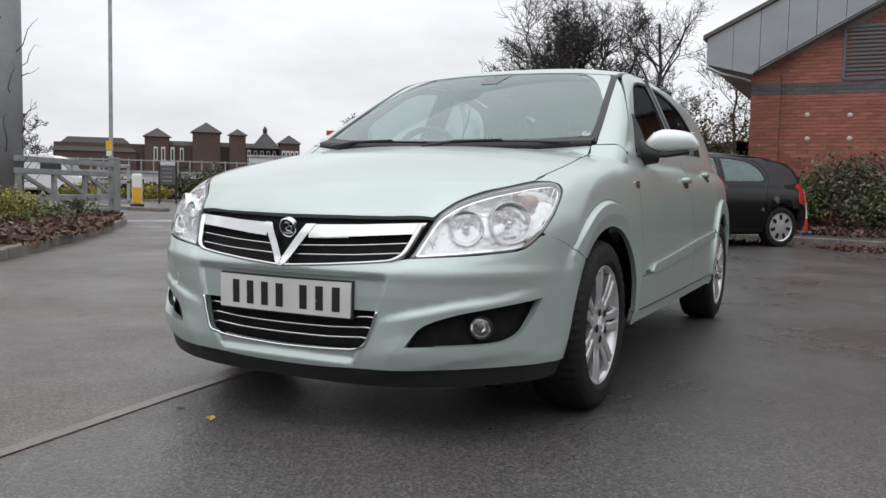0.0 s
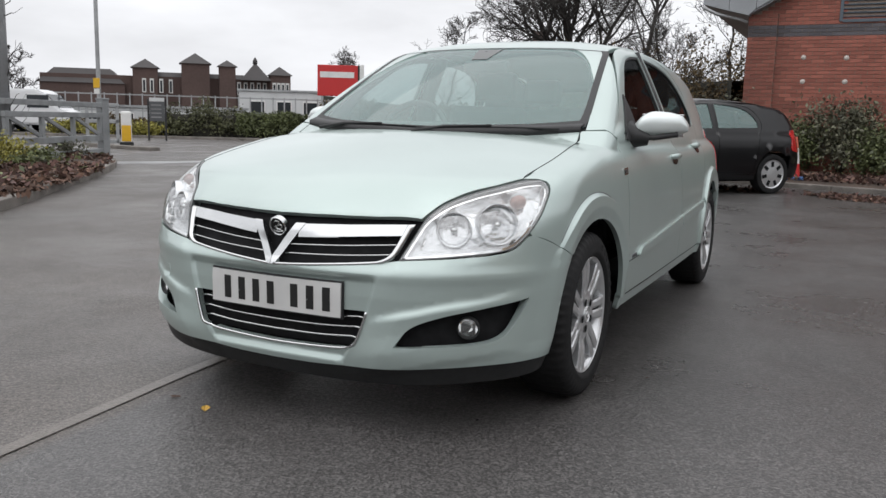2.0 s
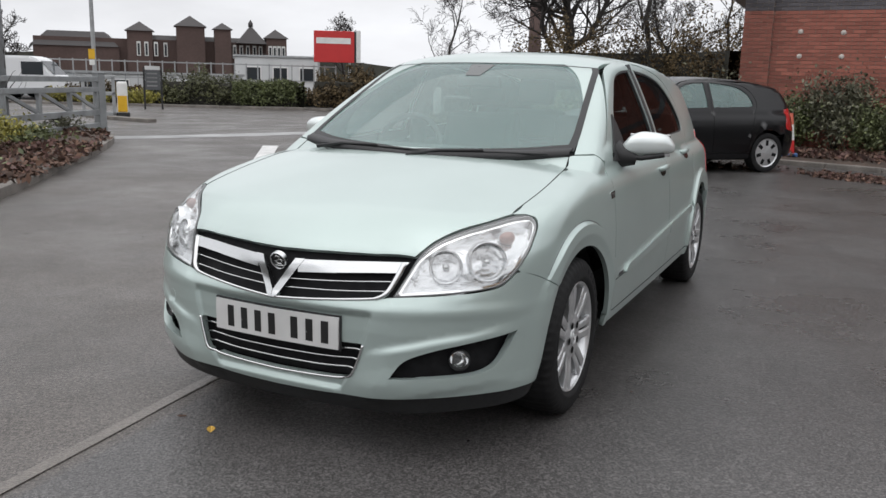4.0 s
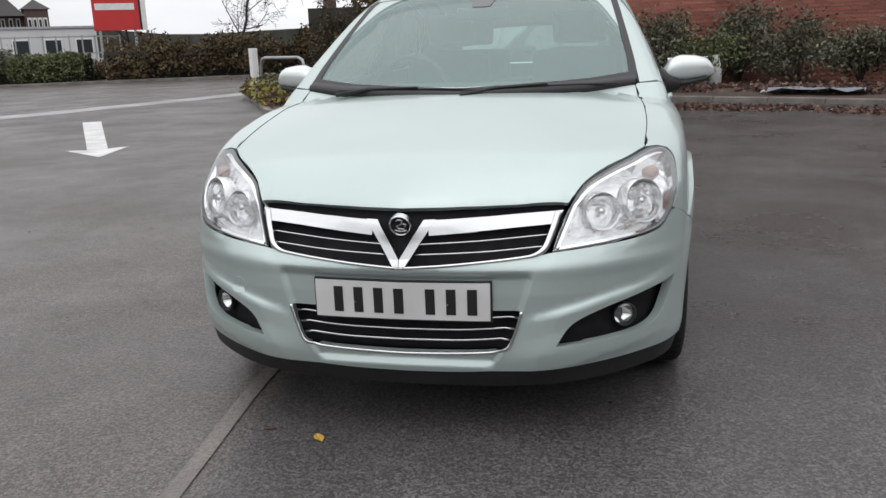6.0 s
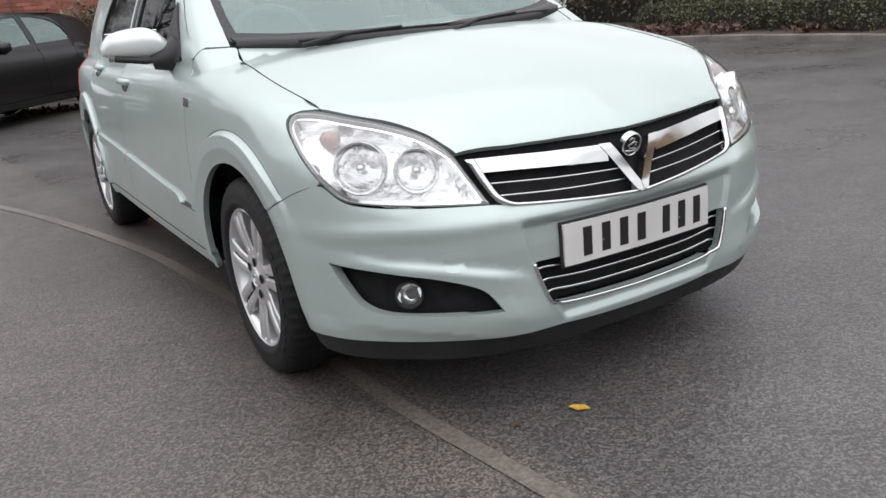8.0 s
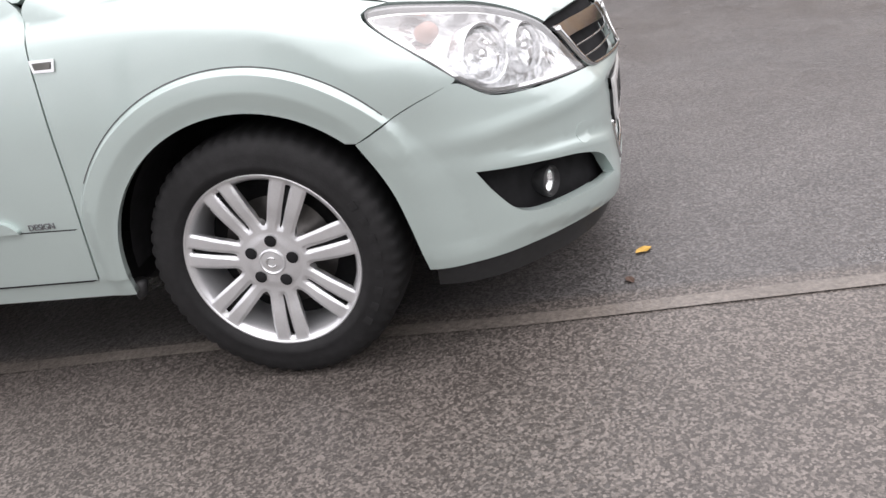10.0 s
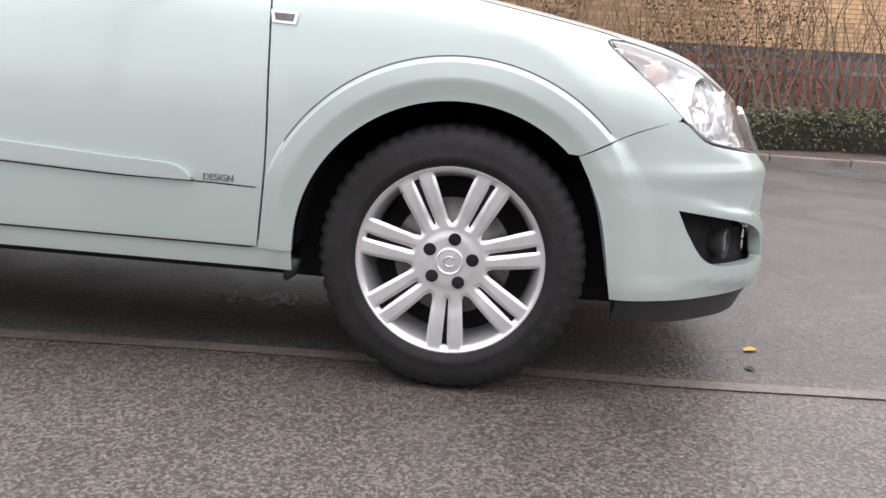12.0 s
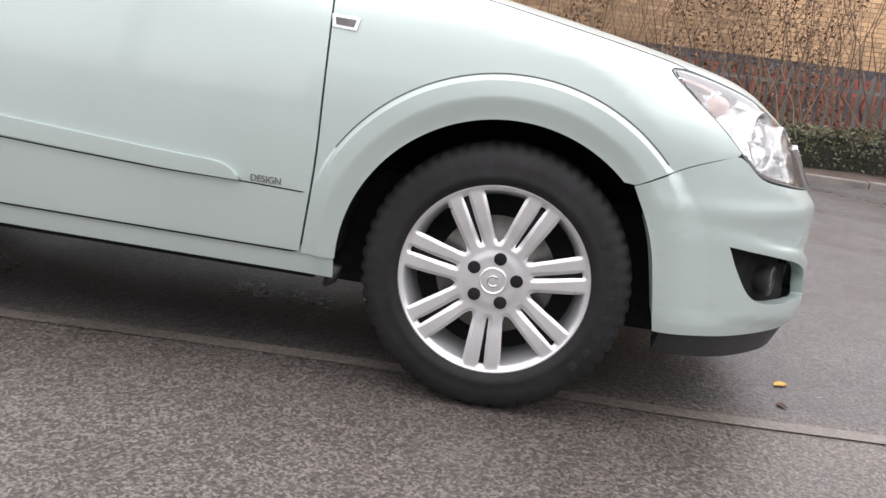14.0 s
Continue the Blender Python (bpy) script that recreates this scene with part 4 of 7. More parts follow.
def wheel_height(y, z):
    """The cast face: dished hub, spokes rounded off towards their slots and edges."""
    r = np.hypot(y, z)
    turn = 2 * math.pi / 7
    rel = np.mod(np.arctan2(y, z) - math.pi + turn / 2, turn) - turn / 2
    t = np.abs(r * np.sin(rel))
    out = ramp_(r, .080, .096) * (1 - ramp_(r, .200, .210))
    return c_face(r) - out * (.0060 * (1 - step(t, .003, .0125)) + .0050 * (1 - step(c_half(r) - t, -.001, .008)))


def wheel_form(x, y, z):
    return x - wheel_height(y, z)


def wheel_at(v):
    return np.stack([wheel_height(v[:, 0], v[:, 1]), v[:, 0], v[:, 1]], 1)


def polar(r, a):
    return (r * math.sin(a), r * math.cos(a))


def make_wheel():
    v, f = lathe([(-.085, .206), (-.08, .198), (.0, .190), (.045, .192), (.078, .2005), (.0885, .2075), (.0905, .2105), (.0940, .2140), (.0945, .2165), (.092, .2195), (.082, .222), (.07, .216)], 84, "x")
    wheel = mesh_object("wheel", v, f, M_ALLOY, None, "silver alloy wheel with seven twin spokes", True, 32)
    # cast face: seven windows between the spoke pairs and a narrow slot in each pair
    windows = []
    for k in range(7):
        a = 2 * math.pi * k / 7 + math.pi
        mid = a + math.pi / 7
        rise = [(r, math.pi / 7 - math.asin(float(c_half(r)) / r)) for r in (.100, .115, .14, .165, .19, .2065)]
        low = [polar(.0885, mid), polar(.0905, mid + .035), polar(.0945, mid + .062)]
        up = [polar(r, mid + q) for r, q in rise]
        across = [polar(.2085, mid + rise[-1][1] * q) for q in np.linspace(.93, -.93, 9)]
        down = [polar(r, mid - q) for r, q in rise[::-1]]
        back_ = [polar(.0945, mid - .062), polar(.0905, mid - .035)]
        windows.append(rounded(low + up + across + down + back_, True, 3))
        slot = [(r, w_) for r, w_ in ((.092, .0022), (.12, .0034), (.16, .0046), (.190, .0056), (.200, .0058))]
        windows.append(rounded([polar(.089, a)] + [polar(r, a + w_ / r) for r, w_ in slot] + [polar(r, a - w_ / r) for r, w_ in slot[::-1]], True, 3))
    rimline = np.array([polar(.2145, t) for t in np.linspace(0, 2 * math.pi, 121)[:-1]])
    sheet("spoke_face", rimline, wheel_at, wheel_form, M_ALLOY, wheel, .0042, .026, holes=windows)
    for k in range(7):
        a = 2 * math.pi * k / 7 + math.pi
        v, f = tube([(.066, *polar(.085, a)), (.068, *polar(.20, a))], [.010, .012], 6)
        mesh_object("slot_floor", v, f, M_DARK, wheel)
    # tyre with grooved shoulders
    prof = [(-.085, .206), (-.098, .225), (-.105, .255), (-.100, .285), (-.088, .302), (-.07, .3095), (0, .3115), (.07, .3095), (.086, .303), (.098, .288), (.1045, .262), (.1035, .245), (.1055, .240), (.103, .232), (.098, .223), (.088, .214)]
    n = 168
    tv, tf = [], []
    for i, (a, r) in enumerate(prof):
        for k in range(n):
            t = 2 * math.pi * k / n
            rr = r
            if i in (4, 5, 7, 8) and k % 3 == 0:
                rr -= .007
            if i == 9 and k % 3 == 0:
                rr -= .003
            tv.append((a, rr * math.cos(t), rr * math.sin(t)))
    for i in range(len(prof) - 1):
        for k in range(n):
            q = (k + 1) % n
            tf.append(((i + 1) * n + k, (i + 1) * n + q, i * n + q, i * n + k))
    mesh_object("tyre", tv, tf, M_TYRE, wheel, "black rubber tyre with worn tread", True, 40)
    for k in range(8):
        a = math.radians(62 + 9.5 * k)
        mk = part("sidewall_mark", bm_box(bmesh.new(), -.0008, .0012, -.010, .010, -.010, .010, .0006), M_TYRE, wheel)
        mk.matrix_local = Matrix.Translation((.1040, .262 * math.sin(a), .262 * math.cos(a))) @ Matrix.Rotation(-a, 4, "X")
    v, f = lathe([(.020, .14), (.020, .05), (.04, .05), (.04, .02)], 48, "x")
    mesh_object("brake_disc", v, f, M_BRAKE, wheel)
    v, f = lathe([(-.02, .2), (-.02, .0)], 32, "x")
    mesh_object("backplate", v, f, M_DARK, wheel)
    v, f = lathe([(.075, .034), (.0905, .032), (.092, .029), (.0895, .026), (.0915, .0)], 36, "x")
    cap = mesh_object("centre_cap", v, f, M_ALLOY, wheel, "round cap with a raised ring", True, 30)
    v, f = tube([(.092, .012 * math.cos(t), .012 * math.sin(t)) for t in np.linspace(.6, 5.6, 14)], .002, 6)
    mesh_object("relief", v, f, M_CHROME, cap)
    # flat dark discs stand in for the shaded depth of five bolt holes
    for k in range(5):
        a = 2 * math.pi * k / 5 + .18
        v, f = lathe([(.0892, .0148), (.0898, .0140), (.0895, .0)], 16, "x")
        mesh_object("wheel_bolt", [(q[0], q[1] + .053 * math.sin(a), q[2] + .053 * math.cos(a)) for q in v], f, M_DARK, wheel)
    v, f = tube([(.074, -.116, .152), (.088, -.113, .148)], .005, 8)
    mesh_object("valve", v, f, M_BLACKPLASTIC, wheel)
    return wheel


proto = make_wheel()
spots = [(-1, 0), (1, 0), (-1, WHEELBASE), (1, WHEELBASE)]
for i, (s, cy) in enumerate(spots):
    m = pose(s * WHEEL_X, cy, AXLE, (0, 37, 130, 80)[i] * s, 0, 180 if s < 0 else 0)
    w = proto if i == 0 else copy_thing(proto, m)
    w.matrix_basis = m
    w.parent = car

# cabin: dashboard, steering wheel, seats
dash = box("dashboard", -.66, .66, .30, .75, .60, .90, M_DASH, car, "dark grey dashboard", .06)
v, f = tube([(-.36 + .185 * math.cos(t), .80 + .06 * math.sin(t), .93 + .175 * math.sin(t)) for t in np.linspace(0, 2 * math.pi, 28)], .016, 8, False)
mesh_object("steering_wheel", v, f, M_BLACKPLASTIC, car, "black steering wheel", True)
for sx, sy, wide in ((-.36, 1.15, .25), (.36, 1.15, .25), (-.38, 2.05, .27), (.38, 2.05, .27)):
    m = pose(sx, sy, 0)
    st = box("seat", -wide, wide, -.25, .25, .40, .62, M_SEAT, car, "dark grey cloth seat", .06, m)
    box("backrest", -wide * .95, wide * .95, .20, .34, .52, 1.10, M_SEAT, st, "", .05, m @ pose(0, .1, .1, -14))
    box("head_restraint", -.13, .13, .33, .43, 1.12, 1.30, M_SEAT, st, "", .035, m @ pose(0, .13, .1, -10))
for s in (1, -1):
    fl = s < 0
    sheet("pillar_lining", side_frame, side_at, body, M_SEAT, car, .08, .01, offset=-.035, flip=fl, rim=False, label="dark lining of the pillars")
    for dl, wl_ in ((front_door, win_f), (rear_door, win_r)):
        sheet("door_lining", (dl - dl.mean(0)) * .985 + dl.mean(0), side_at, body, M_SEAT, car, .08, .01, holes=[(wl_ - wl_.mean(0)) * .96 + wl_.mean(0)], offset=-.035, flip=fl, rim=False)
    v, f = tube([(s * .70, 1.50, .80), (s * .655, 1.50, 1.15), (s * .56, 1.50, 1.38)], [.06, .05, .045], 8)
    mesh_object("pillar_cover", v, f, M_SEAT, car, "dark inner cover of the door pillar", True)
sheet("headlining", mirrored(r_half * (.97, 1))[:-1], top_at, body, M_DASH, car, .1, .01, offset=-.03, rim=False, label="grey headlining")
sheet("tailgate_lining", mirrored((hatch - (0, .97)) * (.97, .97) + (0, .97))[:-1], tail_at, body, M_SEAT, car, .09, .01, holes=[(h_win - h_win.mean(0)) * .97 + h_win.mean(0)], offset=-.03, rim=False)
box("parcel_shelf", -.55, .55, 2.35, 2.98, .88, .91, M_SEAT, car, "dark parcel shelf", .01)
box("door_trim", -.79, -.72, .6, 2.3, .50, .93, M_SEAT, car, "", .02)
box("door_trim", .72, .79, .6, 2.3, .50, .93, M_SEAT, car, "", .02)
v, f = tube([(-.02, .93, 1.36), (-.02, .92, 1.31)], .012, 8)
rear_mirror = mesh_object("rear_view_mirror", v, f, M_BLACKPLASTIC, car)
box("mirror_body", -.14, .10, .905, .94, 1.255, 1.315, M_BLACKPLASTIC, rear_mirror, "", .012)

# ---- ground, kerbs and markings ----
def tarmac():
    """Damp tarmac: pale and dark chippings in black binder, drying patches, a fine relief."""
    m = bpy.data.materials.new("damp_tarmac")
    m.use_nodes = True
    n, l = m.node_tree.nodes, m.node_tree.links
    b = n["Principled BSDF"]
    co = n.new("ShaderNodeTexCoord")
    def noise_(scale, detail, rough=0.5):
        t = n.new("ShaderNodeTexNoise")
        t.inputs["Scale"].default_value, t.inputs["Detail"].default_value, t.inputs["Roughness"].default_value = scale, detail, rough
        l.new(co.outputs["Object"], t.inputs["Vector"])
        return t.outputs["Fac"]
    def ramp(src, a, b_, lo, hi):
        r = n.new("ShaderNodeMapRange")
        for k, v in (("From Min", a), ("From Max", b_), ("To Min", lo), ("To Max", hi)):
            r.inputs[k].default_value = v
        l.new(src, r.inputs["Value"])
        return r.outputs["Result"]
    def times(a, b_):
        k = n.new("ShaderNodeMath")
        k.operation = "MULTIPLY"
        l.new(a, k.inputs[0])
        l.new(b_, k.inputs[1])
        return k.outputs[0]
    def plus(a, b_):
        k = n.new("ShaderNodeMath")
        k.operation = "ADD"
        l.new(a, k.inputs[0])
        l.new(b_, k.inputs[1])
        return k.outputs[0]
    v = n.new("ShaderNodeTexVoronoi")
    v.inputs["Scale"].default_value = 175
    l.new(co.outputs["Object"], v.inputs["Vector"])
    sep = n.new("ShaderNodeSeparateColor")
    l.new(v.outputs["Color"], sep.inputs["Color"])
    # the older lay lies on the gate's side of the joint, the newer one under the parked car
    place = n.new("ShaderNodeSeparateXYZ")
    l.new(co.outputs["Object"], place.inputs["Vector"])
    across = plus(place.outputs["X"], ramp(place.outputs["Y"], -3, 7, -.27, .63))
    newer = ramp(across, -.60, -.56, 0, 1)
    stones = ramp(sep.outputs["Red"], 0.30, 1.0, 0.56, 1.85)
    fine = ramp(noise_(420, 2), 0.3, 0.7, 0.65, 1.35)
    clump = ramp(noise_(55, 3, .6), 0.3, 0.7, 0.84, 1.16)
    patch = ramp(noise_(0.45, 6, 0.6), 0.35, 0.65, 0.82, 1.16)
    mid = ramp(noise_(3.5, 5, 0.6), 0.3, 0.7, 0.92, 1.08)
    val = times(times(times(times(times(stones, fine), clump), patch), mid), ramp(newer, 0, 1, 1.04, .94))
    col = n.new("ShaderNodeMix")
    col.data_type = "RGBA"
    l.new(ramp(newer, 0, 1, .95, .25), col.inputs["Factor"])
    col.inputs["A"].default_value = (0.079, 0.077, 0.077, 1)
    col.inputs["B"].default_value = (0.090, 0.079, 0.071, 1)
    mul = n.new("ShaderNodeMix")
    mul.data_type, mul.blend_type = "RGBA", "MULTIPLY"
    mul.inputs["Factor"].default_value = 1
    l.new(col.outputs["Result"], mul.inputs["A"])
    l.new(val, mul.inputs["B"])
    l.new(mul.outputs["Result"], b.inputs["Base Color"])
    l.new(plus(ramp(noise_(0.7, 6, 0.65), 0.35, 0.65, 0.26, 0.52), ramp(newer, 0, 1, .03, -.04)), b.inputs["Roughness"])
    u = n.new("ShaderNodeBump")
    u.inputs["Strength"].default_value, u.inputs["Distance"].default_value = 0.9, 0.006
    l.new(plus(stones, clump), u.inputs["Height"])
    l.new(u.outputs["Normal"], b.inputs["Normal"])
    return m


M_TARMAC = tarmac()
gm = bpy.data.meshes.new("ground")
gm.from_pydata([(-1500, -1500, 0), (1500, -1500, 0), (1500, 1500, 0), (-1500, 1500, 0)], [], [(0, 1, 2, 3)])
gm.materials.append(M_TARMAC)
ground = tagged(new("ground", gm), "damp dark grey tarmac of a car park", "ground", kind="structure")

M_KERB = mat("kerb_concrete", (0.165, 0.15, 0.135), 0.85, grain=0.25, grain_scale=60, blotch=0.3, blotch_scale=3, bump=0.3, bump_scale=90, each=0.12)
M_SEAM = mat("tarmac_joint", (0.150, 0.133, 0.117), 0.32, grain=0.35, grain_scale=80, blotch=0.35, blotch_scale=1.5, bump=0.3, bump_scale=120)
M_LINE = mat("worn_white_road_paint", (0.55, 0.55, 0.54), 0.6, grain=0.25, grain_scale=70, blotch=0.25, blotch_scale=3)
M_OLDLINE = mat("worn_pale_channel", (0.25, 0.25, 0.25), 0.5, grain=0.3, grain_scale=60, blotch=0.45, blotch_scale=1.2)
M_SOIL = mat("bed_soil", (0.060, 0.042, 0.032), 0.95, grain=0.4, grain_scale=25, blotch=0.35, blotch_scale=2, bump=0.8, bump_scale=18)


def flat_strip(name, points, width, material, z=0.004, label="", category="", per=8):
    p = rounded([(a, b) for a, b in points], False, per) if len(points) > 2 else np.array(points, float)
    d = np.gradient(p, axis=0)
    d /= np.linalg.norm(d, axis=1)[:, None]
    nn = np.stack([-d[:, 1], d[:, 0]], 1) * width / 2
    v = [(*q, z) for q in p + nn] + [(*q, z) for q in p - nn]
    k = len(p)
    f = [(k + i, k + i + 1, i + 1, i) for i in range(k - 1)]
    return tagged(mesh_object(name, v, f, material, None, "", False), label, category, kind="structure")


flat_strip("tarmac_joint", [(-.42, -2.6), (-.515, -1.6), (-.575, -1.03), (-.635, -.46), (-.665, .3), (-.74, 1.06), (-.84, 1.9), (-1.25, 3.6), (-1.95, 5.5), (-3.2, 8.0)], .056, M_SEAM, .004,
           "pale narrow joint curving across the tarmac", "joint")
flat_strip("give_way_line", [(-13.2, 7.9), (-11.6, 9.7), (-10.1, 13.4), (-8.9, 17.2), (-8.2, 21)], .85, M_OLDLINE, .004, "worn pale line along the road edge", "road marking")
flat_strip("road_line", [(-14.6, 9.6), (-12.9, 12.0), (-11.3, 16.0), (-10.4, 21)], .10, M_OLDLINE, .004, "thin worn line on the road", "road marking")
# painted arrow
ad = Vector((3.3, -4.7, 0)).normalized()
an = Vector((-ad.y, ad.x, 0))
tip = Vector((-5.22, 5.42, .004))
a_pts = [tip, tip - ad * .95 + an * .37, tip - ad * .85 + an * .12, tip - ad * 5.4 + an * .15, tip - ad * 5.4 - an * .15, tip - ad * .85 - an * .12, tip - ad * .95 - an * .37]
me = bpy.data.meshes.new("painted_arrow")
me.from_pydata(a_pts, [], [(0, 1, 2, 5, 6), (2, 3, 4, 5)])
me.materials.append(M_LINE)
tagged(new("painted_arrow", me), "white direction arrow painted on the tarmac", "road marking", kind="structure")


def kerb(points, label, wide=.125, high=.11, gap=.915):
    """A row of kerb stones along a line; each stone is a piece."""
    p = rounded(points, False, 12)
    seg = np.r_[0, np.cumsum(np.linalg.norm(np.diff(p, axis=0), axis=1))]
    row = tagged(new("kerb"), label, "kerb", kind="structure")
    n = max(1, int(seg[-1] / gap))
    for i in range(n):
        a, b = (np.array([np.interp(s, seg, p[:, k]) for k in (0, 1)]) for s in (seg[-1] * i / n, seg[-1] * (i + 1) / n))
        L = np.linalg.norm(b - a)
        st = part("kerb_stone", bm_box(bmesh.new(), 0.004, L - .004, -wide / 2, wide / 2, -.02, high, .018), M_KERB, row)
        st.matrix_local = pose(a[0], a[1], random.uniform(-.006, .004), 0, 0, math.degrees(math.atan2(*(b - a)[::-1])) + random.uniform(-.5, .5))
    return row


kerb_left = [(-3.5, -1.5), (-6.05, 2.45), (-7.5, 4.25), (-9.6, 6.9), (-11.35, 8.75), (-12.3, 9.3)]
kerb_mid = [(-9.35, 18.3), (-8.0, 15.6), (-6.6, 13.0), (-5.4, 10.75), (-4.85, 10.3), (-4.3, 10.6), (-3.7, 11.8), (-3.2, 13.3), (-1.5, 13.35), (.7, 12.75), (2.7, 12.0), (4.6, 11.0), (7.6, 9.7), (8.9, 8.3), (9.2, 6.0), (8.6, 2.0), (7.9, -1.5), (7.7, -6.5), (8.3, -14)]
kerb(kerb_left, "weathered concrete kerb round a planted bed")
kerb(kerb_mid, "weathered concrete kerb along the back of the car park", high=.085)


def bed(name, loop, label, high=.08, swell=.10, gap=.45):
    """A soil bed, a little heaped."""
    loop = np.array(loop, float)
    lo, hi = loop.min(0), loop.max(0)
    gx, gy = np.meshgrid(np.arange(lo[0], hi[0], gap), np.arange(lo[1], hi[1], gap))
    pts = np.stack([gx.ravel(), gy.ravel()], 1)
    pts = pts[inside(pts, loop) & ~near(pts, loop, gap * .4)]
    r = resample(loop, gap)
    allp = [Vector(q) for q in r] + [Vector(q) for q in pts]
    v2, _, tris, *_ = delaunay_2d_cdt(allp, [(i, (i + 1) % len(r)) for i in range(len(r))], [], 0, 1e-6)
    v2 = np.array([tuple(q) for q in v2])
    tris = [t for t in tris if len(t) == 3 and inside(v2[list(t)].mean(0)[None], loop)[0]]
    edge = near(v2, r, gap * .3)
    z = [high if e else high + swell * (.5 + noise.noise(Vector((q[0] * .8, q[1] * .8, 3)))) for q, e in zip(v2, edge)]
    return tagged(mesh_object(name, [(*q, h) for q, h in zip(v2, z)], tris, M_SOIL), label, "soil", kind="structure")


km = rounded(kerb_mid, False, 6)
kl = rounded(kerb_left, False, 6)
bed("bed_left", np.concatenate([kl + (-.05, .05), [(-20, 8.5), (-22, -4), (-6, -4)]]), "bare soil bed with fallen leaves")
bed("bed_back", np.concatenate([km + (.06, .06), [(24, -14), (24, 24), (-7, 24)]]), "bare soil bed with fallen leaves", gap=.6)

# ---- leaves, hedges, shrubs and trees ----
M_HEDGE = mat("olive_hedge_leaf", (0.082, 0.086, 0.040), 0.6, island=0.55, blotch=0.35, blotch_scale=1.3)
M_GREEN = mat("hedge_leaf", (0.088, 0.104, 0.040), 0.6, island=0.55, blotch=0.35, blotch_scale=1.3)
M_DARKGREEN = mat("dark_evergreen_leaf", (0.105, 0.105, 0.066), 0.6, island=0.5, blotch=0.3, blotch_scale=1.1)
M_YELLOWGREEN = mat("yellow_green_leaf", (0.22, 0.20, 0.035), 0.6, island=0.5)
M_BROWNLEAF = mat("dead_brown_leaf", (0.105, 0.060, 0.042), 0.8, island=0.65, blotch=0.3, blotch_scale=2)
M_REDLEAF = mat("red_brown_leaf", (0.095, 0.050, 0.042), 0.8, island=0.6)
M_DRYSHRUB = mat("brown_shrub_twig", (0.085, 0.060, 0.028), 0.9, island=0.5, blotch=0.4, blotch_scale=.6)
M_BARK = mat("grey_brown_bark", (0.038, 0.034, 0.031), 0.9, grain=0.3, grain_scale=30, bump=0.5, bump_scale=40)
M_IVY = mat("climber_stem_and_leaf", (0.15, 0.092, 0.055), 0.8, island=0.6, blotch=.4, blotch_scale=1)
rng = np.random.default_rng(5)


def leaves(name, centres, size, material, parent=None, label="", upright=0.0, category="", kind="stuff"):
    """Many small folded leaves in one mesh."""
    c = np.asarray(centres, float)
    n = len(c)
    d = rng.normal(size=(n, 3))
    d[:, 2] = d[:, 2] * (1 - upright) + upright * rng.uniform(.2, 1.2, n)
    d /= np.linalg.norm(d, axis=1)[:, None]
    e = np.cross(d, rng.normal(size=(n, 3)))
    e /= np.maximum(1e-6, np.linalg.norm(e, axis=1))[:, None]
    f = np.cross(d, e)
    s = (np.asarray(size) * rng.uniform(.55, 1.3, n))[:, None]
    v = np.stack([c - d * s, c + e * s * .5 + f * s * .12, c + d * s, c - e * s * .5 + f * s * .12], 1).reshape(-1, 3)
    q = np.arange(n * 4).reshape(-1, 4)
    me = bpy.data.meshes.new(name)
    me.vertices.add(len(v))
    me.vertices.foreach_set("co", v.ravel())
    tri = np.concatenate([q[:, [0, 1, 2]], q[:, [0, 2, 3]]], 1).reshape(-1)
    me.loops.add(len(tri))
    me.loops.foreach_set("vertex_index", tri.astype(np.int32))
    k = len(tri) // 3
    me.polygons.add(k)
    me.polygons.foreach_set("loop_start", (np.arange(k) * 3).astype(np.int32))
    me.update(calc_edges=True)
    me.validate()
    me.materials.append(material)
    ob = new(name, me)
    ob.parent = parent
    return tagged(ob, label, category, kind=kind)


def along(points, n):
    """n random places along a line, with the way across it."""
    p = np.array(points, float)
    seg = np.r_[0, np.cumsum(np.linalg.norm(np.diff(p, axis=0), axis=1))]
    s = rng.uniform(0, seg[-1], n)
    i = np.clip(np.searchsorted(seg, s) - 1, 0, len(p) - 2)
    d = (p[i + 1] - p[i]) / np.maximum(1e-9, (seg[i + 1] - seg[i]))[:, None]
    return p[i] + d * (s - seg[i])[:, None], np.stack([-d[:, 1], d[:, 0]], 1), s


def lump(s, t, scale=1.0):
    return np.array([noise.noise(Vector((a * scale, b * scale, .7))) for a, b in zip(s, t)])


